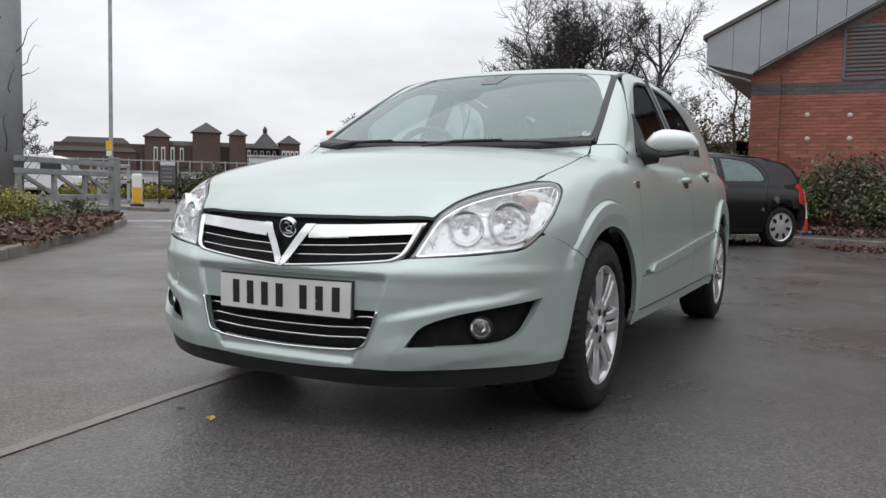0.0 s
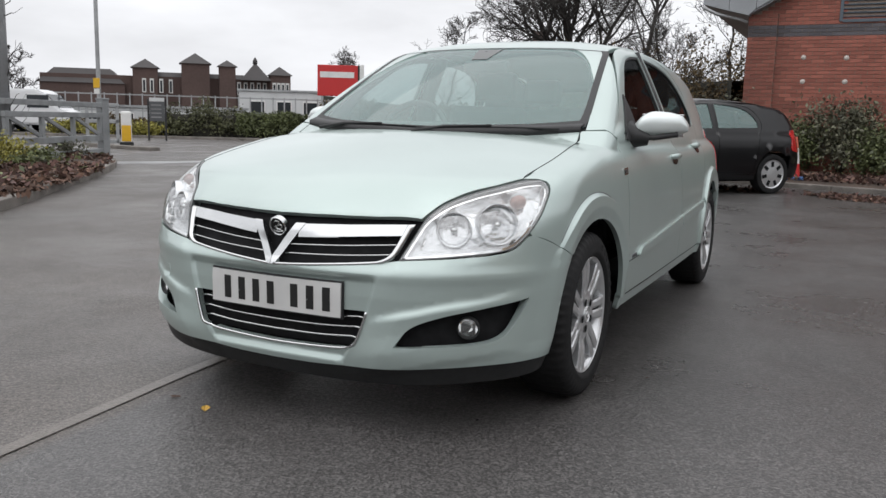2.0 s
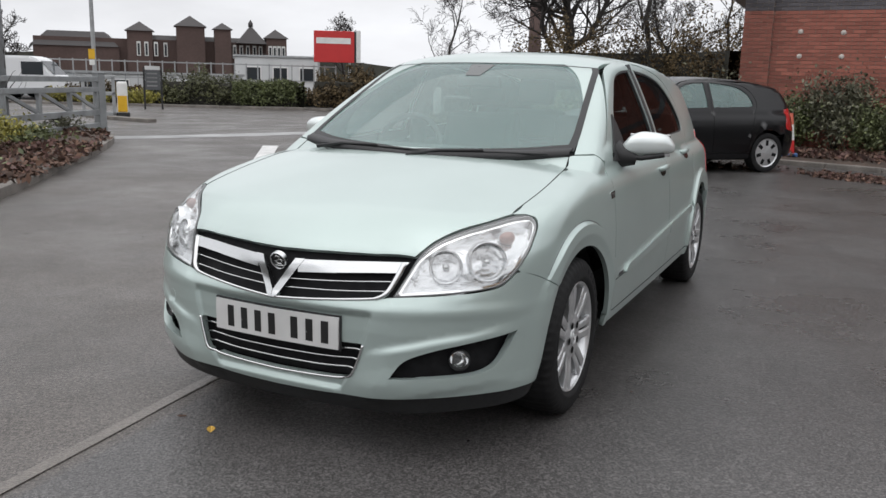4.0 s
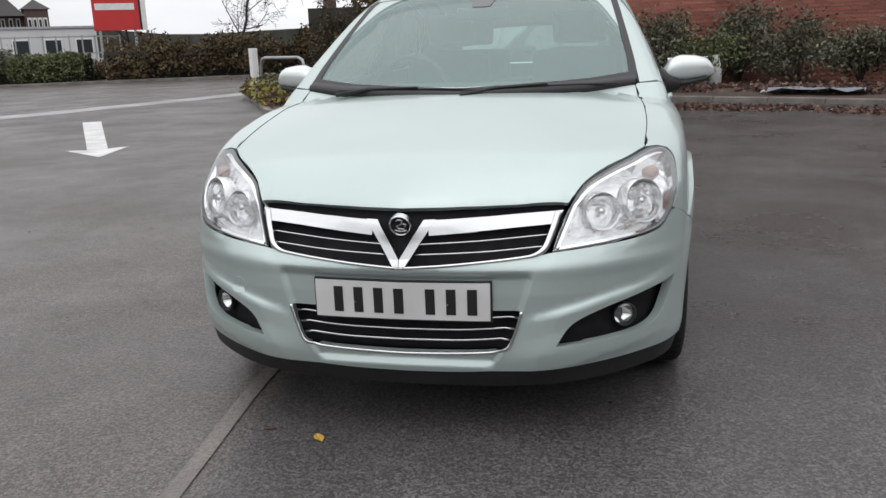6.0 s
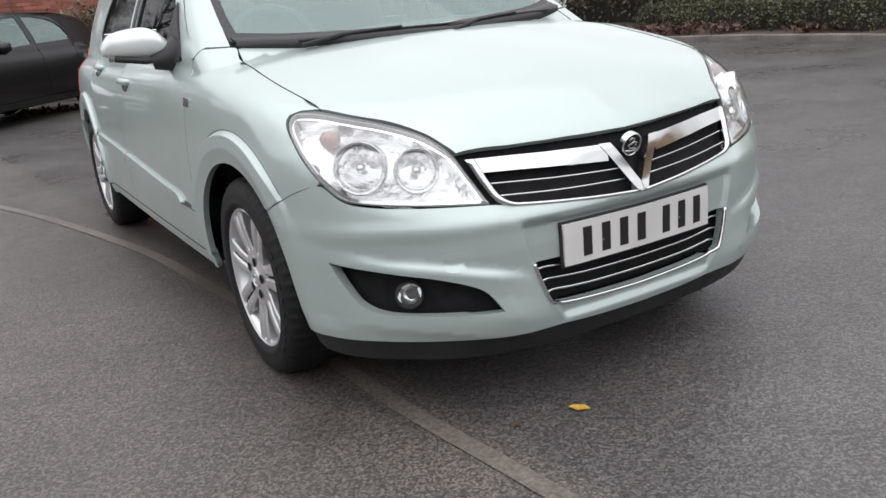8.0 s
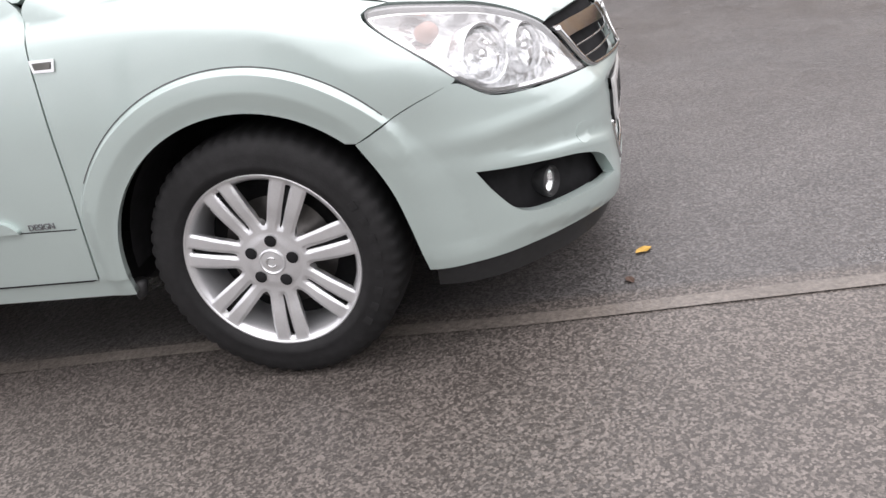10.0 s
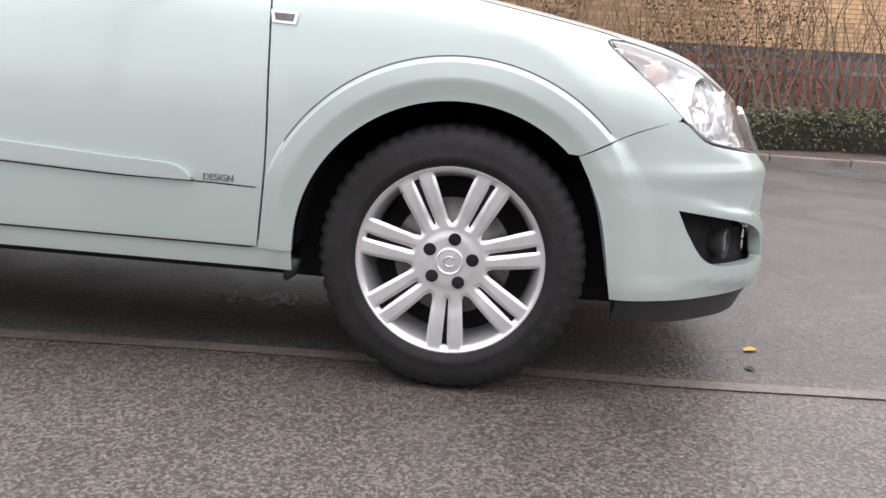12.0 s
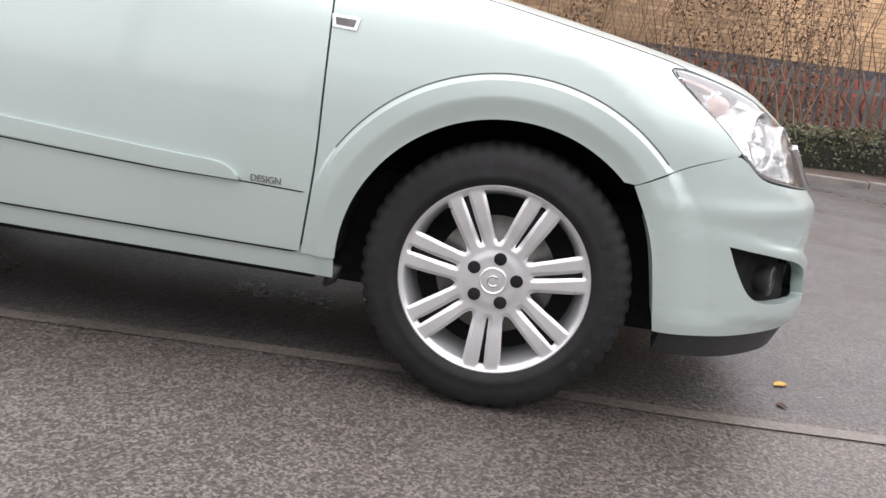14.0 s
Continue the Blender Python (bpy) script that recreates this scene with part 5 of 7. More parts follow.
def hedge(name, line, wide, high, n, size, material, label, rough=.18, base=.1, core=True):
    """A hedge: a ragged core, coloured dark as its inner shade, under a thick skin of leaves with an uneven top."""
    c, a, s = along(line, n)
    t = rng.uniform(-1, 1, n)
    h = rng.uniform(0, 1, n) ** .55
    top = high * (1 + rough * 2 * lump(s, t, 1.1) + rough * lump(s, t, 3.7))
    w = wide / 2 * (1 + rough * lump(s, h * 3, 1.6)) * (1 - .35 * h ** 3)
    shell = rng.uniform(0, 1, n) < .7
    t = np.where(shell, np.sign(t) * (1 - .25 * rng.uniform(0, 1, n) ** 2), t)
    p = np.concatenate([c + a * (t * w)[:, None], (base + h * (top - base))[:, None]], 1)
    ob = thing(name, pose(0, 0, 0), label, "hedge")
    leaves("foliage", p, size, material, ob, "", kind="")
    # near-black sheet inside the leaves: the hedge's inner shade put into colour
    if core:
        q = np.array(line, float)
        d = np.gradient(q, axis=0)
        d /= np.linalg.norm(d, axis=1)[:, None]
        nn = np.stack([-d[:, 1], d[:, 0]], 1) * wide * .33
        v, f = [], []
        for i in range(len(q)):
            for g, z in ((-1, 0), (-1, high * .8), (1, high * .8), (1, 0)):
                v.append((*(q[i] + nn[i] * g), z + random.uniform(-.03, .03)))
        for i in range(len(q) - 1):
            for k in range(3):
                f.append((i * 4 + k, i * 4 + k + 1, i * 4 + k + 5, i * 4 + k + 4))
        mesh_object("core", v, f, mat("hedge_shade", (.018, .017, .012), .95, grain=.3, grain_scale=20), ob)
    return ob


def shrub(name, x, y, r, high, n, size, material, label, z0=.08):
    """A loose shrub: stems and leaves in a few clumps."""
    ob = thing(name, pose(x, y, z0), label, "shrub")
    k = 9
    cl = np.stack([rng.normal(0, r * .5, k), rng.normal(0, r * .5, k), rng.uniform(.35, .9, k) * high], 1)
    pieces = [tube([(0, 0, 0), tuple(q * (.5, .5, .55) + rng.normal(0, .03, 3)), tuple(q)], [.016, .011, .004], 5) for q in cl]
    tagged(mesh_object("woody_growth", *join(*pieces), M_BARK, ob), kind="stuff")
    i = rng.integers(0, k, n)
    p = cl[i] + rng.normal(0, 1, (n, 3)) * (r * .33, r * .33, high * .17)
    p[:, 2] = np.abs(p[:, 2])
    leaves("foliage", p, size, material, ob, kind="")
    return ob


def litter(name, line, wide, n, size, material, label, z=.10, heap=.05, shift=0.0):
    c, a, s = along(line, n)
    t = rng.uniform(.08, 1, n) ** 1.3 if shift else np.clip(rng.normal(0, .36, n), -.6, .9)
    keep = lump(s, t, .9) + .25 > rng.uniform(-.2, .5, n)
    p = np.concatenate([c + a * (t * wide)[:, None], (z + heap * rng.uniform(0, 1, n) ** 2)[:, None]], 1)[keep]
    return leaves(name, p, size, material, None, label, upright=.75, category="leaf litter")


def tree(name, x, y, high, label, seed, trunk=.2, reach=.55, counts=(7, 6, 5, 5), first=.16, rise=.10, twig=.010, wander=.24, z0=0.0, stem_high=.85):
    """A bare tree: a tapered trunk, crooked limbs set along it, and shoots on shoots down to fine twigs.
    counts: shoots on each branch, level by level; reach: limb length over height; rise: how far shoots turn upwards."""
    r = random.Random(seed)
    ob = thing(name, pose(x, y, z0), label, "tree")
    limbs, fine = [], []

    def crooked(p, d, length, rad, k, up):
        pts, rr = [p.copy()], [rad]
        for i in range(k):
            d = (d + Vector((r.gauss(0, wander), r.gauss(0, wander), r.gauss(0, wander * .7) + up))).normalized()
            pts.append(pts[-1] + d * length / k)
            rr.append(max(twig * .6, rad * (1 - .62 * (i + 1) / k)))
        (limbs if rad > .022 else fine).append(tube(pts, rr, 7 if rad > .05 else 5 if rad > .022 else 3, False))
        return pts, rr

    def shoots(pts, rr, length, level):
        if level >= len(counts):
            return
        k = len(pts) - 1
        for j in range(counts[level]):
            u = r.uniform(.18 if level else first, 1.0) ** .85 * k
            i = min(int(u), k - 1)
            at = pts[i].lerp(pts[i + 1], u - i)
            along_ = (pts[i + 1] - pts[i]).normalized()
            side = Vector((r.gauss(0, 1), r.gauss(0, 1), r.gauss(0, .6)))
            side = (side - along_ * side.dot(along_)).normalized()
            lean_ = r.uniform(.75, 1.5)
            size = length * r.uniform(.42, .72) * (1.12 - .45 * u / k) if level else high * reach * r.uniform(.75, 1.1) * (1.1 - .55 * u / k)
            q, qr = crooked(at, (along_ + side * lean_).normalized(), size, max(twig, rr[i] * r.uniform(.42, .62)), 5 if level < 2 else 4 if level < 3 else 3, rise if level < 3 else rise * .4)
            shoots(q, qr, size, level + 1)

    stem, sr = crooked(Vector((0, 0, 0)), Vector((0, 0, 1)), high * stem_high, trunk, 8, .5)
    shoots(stem, sr, high, 0)
    mesh_object("trunk", *join(*limbs), M_BARK, ob)
    mesh_object("crown", *join(*fine), M_BARK, ob, "fine bare twigs", False)
    return ob


# planted bed by the gate
shrub("shrub", -9.7, 4.55, .55, .5, 6000, .03, M_YELLOWGREEN, "yellow-green evergreen shrub in the planted bed")
shrub("shrub", -12.1, 8.3, .25, .36, 800, .03, M_DARKGREEN, "small dark green shrub by the gate post")
shrub("shrub", -10.6, 6.3, .6, .3, 900, .05, M_GREEN, "low straggly green plant in the bed")
lf = [(-5.2, 1.6), (-7.6, 4.9), (-9.9, 7.6), (-11.7, 9.1)]
litter("fallen_leaves", lf, 3.2, 9000, .06, M_BROWNLEAF, "brown fallen leaves covering a planted bed", .11, .10, 1)
litter("fallen_leaves", lf, 3.4, 2200, .06, M_REDLEAF, "red-brown fallen leaves covering a planted bed", .12, .12, 1)
litter("ground_plants", lf, 3.4, 420, .05, M_GREEN, "low green plants among fallen leaves", .12, .24, 1)

# island bed by the road and the bed behind the dark car
isl = [(-8.6, 17.6), (-6.6, 14.2), (-5.2, 11.8), (-4.2, 11.6), (-3.4, 13.4)]
litter("fallen_leaves", isl, 1.1, 6000, .07, M_BROWNLEAF, "brown fallen leaves on the island bed", .12, .16)
litter("ground_plants", isl, 1.2, 3000, .07, M_YELLOWGREEN, "yellowing plants on the island bed", .14, .28)
for x, y, r, h, m_, lb in ((-5.0, 12.3, .7, .6, M_GREEN, "green shrub on the island bed"), (-3.9, 13.0, .8, 1.0, M_GREEN, "bushy green shrub behind the kerb"), (-6.8, 15.5, .7, .35, M_DARKGREEN, "dark green shrub on the island bed"),
                           (-3.0, 14.6, 1.0, 1.3, M_DARKGREEN, "dark evergreen shrub behind the parked car"), (-7.4, 17.2, .8, .35, M_DRYSHRUB, "dry brown shrub on the island bed")):
    shrub("shrub", x, y, r, h, 2600, .05, m_, lb)
wallbed = [(-1.5, 14.1), (1.0, 13.7), (3.4, 12.9), (6.0, 11.6), (8.4, 10.3), (9.8, 8.6), (9.9, 5)]
litter("fallen_leaves", wallbed, 1.0, 11000, .06, M_REDLEAF, "red-brown leaf litter in front of the brick wall", .12, .10)
litter("fallen_leaves", wallbed, 1.0, 7000, .06, M_BROWNLEAF, "brown leaf litter in front of the brick wall", .12, .12)
edge = [(-.6, 11.6), (1.0, 11.2), (3.0, 10.4), (5.0, 9.3), (7.0, 8.4), (8.3, 6.8)]
litter("fallen_leaves", edge, .8, 4200, .05, M_BROWNLEAF, "wet leaves strewn on the tarmac by the kerb", .008, .02)
litter("fallen_leaves", edge, .7, 3000, .05, M_REDLEAF, "wet red-brown leaves strewn by the kerb", .008, .02)
for x, y, r, h, m_ in ((1.35, 14.7, .55, 1.25, M_DARKGREEN), (2.3, 14.5, .6, 1.0, M_GREEN), (2.9, 14.8, .5, 1.3, M_DARKGREEN), (3.9, 14.4, .6, 1.15, M_DARKGREEN), (.35, 14.9, .5, .9, M_GREEN), (5.0, 14.2, .5, .9, M_DARKGREEN),
                       (6.3, 13.4, .8, 1.3, M_DARKGREEN), (7.6, 12.6, .9, 1.6, M_DARKGREEN), (8.6, 11.6, .9, 1.7, M_DARKGREEN), (-1.0, 15.0, .6, 1.2, M_DARKGREEN)):
    shrub("shrub", x, y, r, h, 4200, .042, m_, "evergreen shrub growing against the red brick wall", .12)

# clipped hedge and climbers on the far side
hedge("hedge", [(10.3, 9.5), (10.1, 6.5), (9.5, 3.5), (8.9, 0), (8.6, -3.5), (8.6, -7), (9.2, -14)], 1.0, .66, 40000, .028, M_HEDGE, "low clipped green hedge behind the kerb", .14, .08)
hedge("tall_hedge", [(12.5, 14), (12.0, 9), (11.6, 5), (11.2, 1.6)], 1.6, 2.6, 16000, .06, M_DARKGREEN, "tall dark evergreen hedge behind the car park", .2)
n = 30000
cy = rng.uniform(-13, 1.5, n)
cz = rng.uniform(0, 1, n) ** .8 * 3.4
keep = lump(cy, cz * .3, .9) > -.02
leaves("climbers", np.stack([rng.uniform(9.3, 11.2, n), cy, cz + .2], 1)[keep], .032, M_IVY, None, "dry straggly climbers in front of the wall", category="climbing plant")
pieces = []
for k in range(400):
    y0, x0 = random.uniform(-13, 1.5), random.uniform(9.35, 11.4)
    p = [(x0, y0, .1)]
    for j in range(5):
        p.append((p[-1][0] + random.uniform(-.08, .08), p[-1][1] + random.uniform(-.34, .34), p[-1][2] + random.uniform(.3, .75)))
    pieces.append(tube(p, [.012, .011, .009, .008, .006, .004], 4, False))
tagged(mesh_object("climber_stems", *join(*pieces), mat("dry_stem", (.20, .14, .095), .9, island=.65)), "bare upright stems of climbers and saplings", "climbing plant", kind="stuff")

# beyond the road: hedges, shrubs, bare trees
hedge("hedge", [(-22.1, 25.2), (-20.8, 25.75), (-19.5, 26.2)], 1.6, 1.15, 6000, .07, M_GREEN, "clipped green hedge across the road", .08)
hedge("brown_shrubs", [(-19.3, 27.0), (-16.5, 28.8), (-13.5, 31.0), (-9.5, 32.5)], 3.2, 1.45, 16000, .09, M_DRYSHRUB, "tangled brown shrubs across the road", .3)
hedge("brown_shrubs", [(-26.0, 24.6), (-24.2, 25.2), (-22.4, 26.0)], 1.8, 1.25, 7000, .06, M_HEDGE, "straggly olive shrubs across the road", .35)
hedge("brown_shrubs", [(-30, 23.0), (-26.5, 26.0), (-21.0, 29.5)], 2.2, .75, 7000, .08, M_DRYSHRUB, "tangled brown shrubs across the road", .3)
hedge("dark_shrubs", [(-10.5, 27), (-7, 27.5), (-3.5, 26.5), (-1.2, 24)], 3.0, 3.0, 20000, .06, M_DRYSHRUB, "dark overgrown shrubs under bare trees", .3)
for x, y, r in ((-27.2, 22.6, .7), (-25.7, 23.3, .8), (-29.0, 21.8, .6)):
    shrub("shrub", x, y, r, .55, 1100, .07, M_YELLOWGREEN, "low yellow-green shrub across the road", .0)
tree("bare_tree", -10.3, 31.0, 11.5, "large leafless tree with a dense rounded crown", 3, .30, .56, (15, 10, 7, 6), first=.35, rise=.10, twig=.012, stem_high=.42)
tree("bare_tree", -5.2, 29.0, 9.0, "slender leafless tree with fine twigs", 11, .13, .42, (9, 6, 5, 4), first=.25, rise=.14, twig=.008)
tree("bare_tree", -2.7, 27.5, 5.6, "small twiggy leafless tree behind the parked car", 21, .08, .44, (14, 8, 6, 5), first=.10, rise=.10, twig=.008)
tree("bare_tree", -4.4, 27.0, 5.0, "small twiggy leafless tree behind the parked car", 22, .07, .44, (13, 8, 6, 5), first=.10, rise=.10, twig=.008)
tree("bare_tree", -16.5, 33.0, 5.6, "small leafless tree across the road", 31, .09, .45, (9, 6, 5, 4), first=.2, twig=.010)
tree("bare_tree", -24.0, 36.5, 4.3, "small leafless tree behind the red board", 41, .10, .45, (10, 6, 5, 4), first=.25, twig=.012)
tree("bare_tree", -46, 31.5, 4.9, "small leafless tree far off", 51, .12, .42, (10, 7, 5, 4), first=.2, twig=.018)
tree("bare_tree", -9.35, 4.0, 3.0, "thin bare sapling with few red leaves", 61, .025, .3, (6, 4, 3), first=.3, twig=.004)

# ---- brick buildings ----
M_BRICK = mat("red_brick", (0.275, 0.098, 0.071), 0.85, grain=0.2, grain_scale=90, blotch=0.16, blotch_scale=.8, bump=0.25, bump_scale=110, each=.2, island=.22)
M_BLUEBRICK = mat("blue_grey_brick", (0.085, 0.080, 0.088), 0.75, grain=0.2, grain_scale=90, each=.2, island=.22)
M_BUFFBRICK = mat("buff_brick", (0.52, 0.35, 0.20), 0.85, grain=0.2, grain_scale=90, blotch=0.16, blotch_scale=.8, each=.2, island=.25)
M_MORTAR = mat("mortar", (0.24, 0.19, 0.16), 0.95, grain=0.2, grain_scale=50)
M_FASCIA = mat("grey_fascia_panel", (0.30, 0.315, 0.33), 0.45, 0.2, blotch=0.12, blotch_scale=1.2, grain=.05)
M_SLATE = mat("dark_roof_tile", (0.10, 0.09, 0.085), 0.7, grain=0.25, grain_scale=20, island=.2)
M_PALEMETAL = mat("galvanised_grey_metal", (0.36, 0.37, 0.375), 0.5, 0.35, blotch=0.2, blotch_scale=2.5, grain=.08, grain_scale=60)
M_WHITE = mat("white_plastic", (0.75, 0.75, 0.73), 0.45, blotch=.08, blotch_scale=5)
M_YELLOW = mat("yellow_plastic", (0.72, 0.42, 0.02), 0.45, blotch=.06, blotch_scale=5)
M_REDBOARD = mat("red_sign_board", (0.55, 0.03, 0.03), 0.5, blotch=.06, blotch_scale=2)


def brick_mesh(name, material):
    bm = bm_box(bmesh.new(), 0, .215, -.012, .05, 0, .065)
    bm.faces.ensure_lookup_table()
    me = bpy.data.meshes.new(name)
    bm.to_mesh(me)
    bm.free()
    me.materials.append(material)
    return me


def brick_wall(name, origin, turn, wide, top, bands, label, singles, skip=lambda u, z: False, thick=.22):
    """A wall in stretcher bond. bands: (height, material) rows; singles(u, z): which bricks are objects of their own."""
    m = pose(*origin, 0, 0, turn)
    wall = mesh_object(name, *join(*[(([(0, 0, 0), (wide, 0, 0), (wide, 0, top(wide)), (wide / 2, 0, top(wide / 2)), (0, 0, top(0))] + [(0, thick, 0), (wide, thick, 0), (wide, thick, top(wide)), (wide / 2, thick, top(wide / 2)), (0, thick, top(0))]),
                       [(0, 1, 2, 3, 4), (9, 8, 7, 6, 5), (0, 4, 9, 5), (1, 6, 7, 2), (2, 7, 8, 3), (3, 8, 9, 4)])]), M_MORTAR, None, "", False)
    wall.matrix_world = m
    tagged(wall, label, "wall", kind="structure")
    meshes = {}
    rest = {}
    row = 0
    z = 0.0
    count = 0
    while z < top(wide / 2):
        ma = next(b for h, b in bands if z < h)
        u = -.1125 if row % 2 else 0.0
        while u < wide:
            a, b = max(0, u), min(wide, u + .215)
            if b - a > .04 and z + .07 < min(top(a), top(b)) and not skip((a + b) / 2, z):
                if singles(a, z) and b - a > .21 and count < 300:
                    if ma.name not in meshes:
                        meshes[ma.name] = brick_mesh("brick", ma)
                    o = new("brick", meshes[ma.name])
                    o.parent = wall
                    o.matrix_local = pose(a, random.uniform(-.002, .002), z + .005)
                    count += 1
                else:
                    rest.setdefault(ma.name, (ma, []))[1].append((a, b, z + .005, random.uniform(-.013, -.009)))
            u += .225
        z += .075
        row += 1
    for nm, (ma, rows) in rest.items():
        r = np.array(rows)
        v = np.zeros((len(r), 8, 3))
        for i, (x, y, q) in enumerate(((0, 1, 0), (1, 1, 0), (1, 1, 1), (0, 1, 1), (0, 0, 0), (1, 0, 0), (1, 0, 1), (0, 0, 1))):
            v[:, i, 0] = r[:, x]
            v[:, i, 1] = np.where(y, r[:, 3], .01)
            v[:, i, 2] = r[:, 2] + .065 * q
        f = (np.arange(len(r))[:, None, None] * 8 + np.array([(0, 1, 2, 3), (0, 4, 5, 1), (1, 5, 6, 2), (2, 6, 7, 3), (3, 7, 4, 0)])).reshape(-1, 4)
        ob = mesh_object("brickwork", v.reshape(-1, 3), f, ma, wall, "", False)
        tagged(ob, kind="stuff")
    return wall


wall_a = brick_wall("wall_red", (-.58, 15.5, 0), 0, 11.0, lambda u: 3.35 + .50 * min(u, 11.0 - u), [(.46, M_BRICK), (.75, M_BLUEBRICK), (2.82, M_BRICK), (3.05, M_BLUEBRICK), (9, M_BRICK)],
                    "red brick gable wall with a blue-grey band", lambda u, z: .6 < u < 2.9 and 1.5 < z < 3.9, skip=lambda u, z: 1.70 < u < 3.0 and 3.16 < z < 4.12)
# its corner pier stands a little proud
brick_wall("wall_pier", (-.60, 15.44, 0), 0, .56, lambda u: 3.3, [(.46, M_BRICK), (.75, M_BLUEBRICK), (2.82, M_BRICK), (3.05, M_BLUEBRICK), (9, M_BRICK)], "red brick corner pier", lambda u, z: False, thick=.05)
side_wall = box("wall_red_side", -.58, -.36, 15.72, 24, 0, 3.4, M_BRICK)
tagged(side_wall, "red brick side wall", "wall", kind="structure")
roof_a = thing("roof", pose(-.58, 15.5, 0), "shallow tiled roof with grey verge panels", "roof")
roof_a["kind"] = "structure"


def prism(name, outline, y0, y1, material, parent, label=""):
    """A flat panel of any outline in x and z, from y0 to y1."""
    k = len(outline)
    v = [(x, y0, z) for x, z in outline] + [(x, y1, z) for x, z in outline]
    f = [tuple(range(k))[::-1], tuple(range(k, 2 * k))] + [(i, (i + 1) % k, k + (i + 1) % k, k + i) for i in range(k)]
    bm = bmesh.new()
    bv = [bm.verts.new(q) for q in v]
    for q in f:
        bm.faces.new([bv[i] for i in q])
    bmesh.ops.recalc_face_normals(bm, faces=bm.faces)
    bmesh.ops.bevel(bm, geom=bm.edges[:], offset=.004, segments=1, affect="EDGES")
    return part(name, bm, material, parent, label)


for k in range(14):
    x0, x1 = -.90 + .52 * k, -.90 + .52 * k + .512
    top0, top1 = 4.03 + .5 * (x0 + .9), 4.03 + .5 * (x1 + .9)
    low0, low1 = (max(3.50 - .28 * (q + .9), 3.31 + .55 * q) for q in (x0, x1))
    cut = [(0.0, 3.255)] if x0 < 0 < x1 else []
    prism("fascia_panel", [(x0, low0), *cut, (x1, low1), (x1, top1), (x0, top0)], -.32, -.28, M_FASCIA, roof_a)
prism("soffit", [(-.88, 3.50), (.02, 3.25), (.02, 3.28), (-.88, 3.53)], -.28, 8.4, M_FASCIA, roof_a)
prism("soffit", [(.02, 3.28), (5.5, 6.30), (5.5, 6.34), (.02, 3.32)], -.28, .0, M_FASCIA, roof_a)
prism("eaves_panel", [(-.90, 3.50), (-.87, 3.50), (-.87, 4.02), (-.90, 4.02)], -.28, 8.4, M_FASCIA, roof_a)
prism("tile_slope", [(-.98, 4.0), (5.5, 7.24), (5.5, 7.34), (-.98, 4.09)], -.38, 8.5, M_SLATE, roof_a)
prism("tile_slope", [(5.5, 7.24), (12.2, 3.9), (12.2, 4.0), (5.5, 7.34)], -.38, 8.5, M_SLATE, roof_a)
vm = pose(-.58, 15.5, 0)
vent = thing("louvre_vent", vm, "blue-grey louvred vent high in the brick gable", "vent")
M_LOUVRE = mat("blue_grey_louvre", (0.10, 0.125, 0.15), 0.5, .2, blotch=.1)
box("backing", 1.70, 3.0, .02, .06, 3.16, 4.12, M_DARK, vent)
for k in range(12):
    box("slat", 1.72, 2.98, -.03, .045, 0, .012, M_LOUVRE, vent, "", 0, pose(0, 0, 3.21 + .077 * k, 35))
for a in ((1.66, 1.72, 3.12, 4.16), (2.98, 3.04, 3.12, 4.16)):
    box("frame", a[0], a[1], -.035, .03, a[2], a[3], M_LOUVRE, vent, "", .005)
for a in ((3.10, 3.16), (4.12, 4.18)):
    box("frame", 1.72, 2.98, -.035, .03, a[0], a[1], M_LOUVRE, vent, "", .005)
for sx, sz in ((.49, 2.44), (1.27, 2.42), (.51, 1.96), (1.28, 1.96), (2.1, 2.42), (2.1, 1.96), (3.4, 1.95), (3.4, 2.4)):
    v, f = lathe([(-.035, 0), (-.032, .03), (-.012, .05)], 12, "y")
    tagged(mesh_object("wall_plate", [(q[0] + sx, q[1] + 15.5, q[2] + sz) for q in v], f, mat("pale_patch", (.55, .50, .46), .8)), "round pale fixing plate on the brick wall", "wall plate", "wall plates")
v, f = tube([(-1.45, 15.05, 3.42), (-1.2, 15.2, 3.30), (-.75, 15.38, 3.20), (-.62, 15.42, 3.14)], .035, 10)
tagged(mesh_object("downpipe", v, f, M_PALEMETAL), "short grey rainwater pipe under the eaves", "downpipe")

# buff and red wall behind the fence
brick_wall("wall_buff", (12.0, 2.5, 0), -90, 18.0, lambda u: 3.6, [(1.40, M_BRICK), (1.55, M_BLUEBRICK), (9, M_BUFFBRICK)], "buff brick wall over a red brick base with a dark band", lambda u, z: 5.6 < u < 8.4 and .9 < z < 2.7)
M_OLDSTEEL = mat("weathered_galvanised_steel", (0.16, 0.152, 0.148), 0.6, .3, blotch=.4, blotch_scale=1.5, each=.3)
fence = thing("palisade_fence", pose(10.35, 1.5, 0), "galvanised steel palisade fence behind the hedge", "fence")
fence["kind"] = "structure"
pm = None
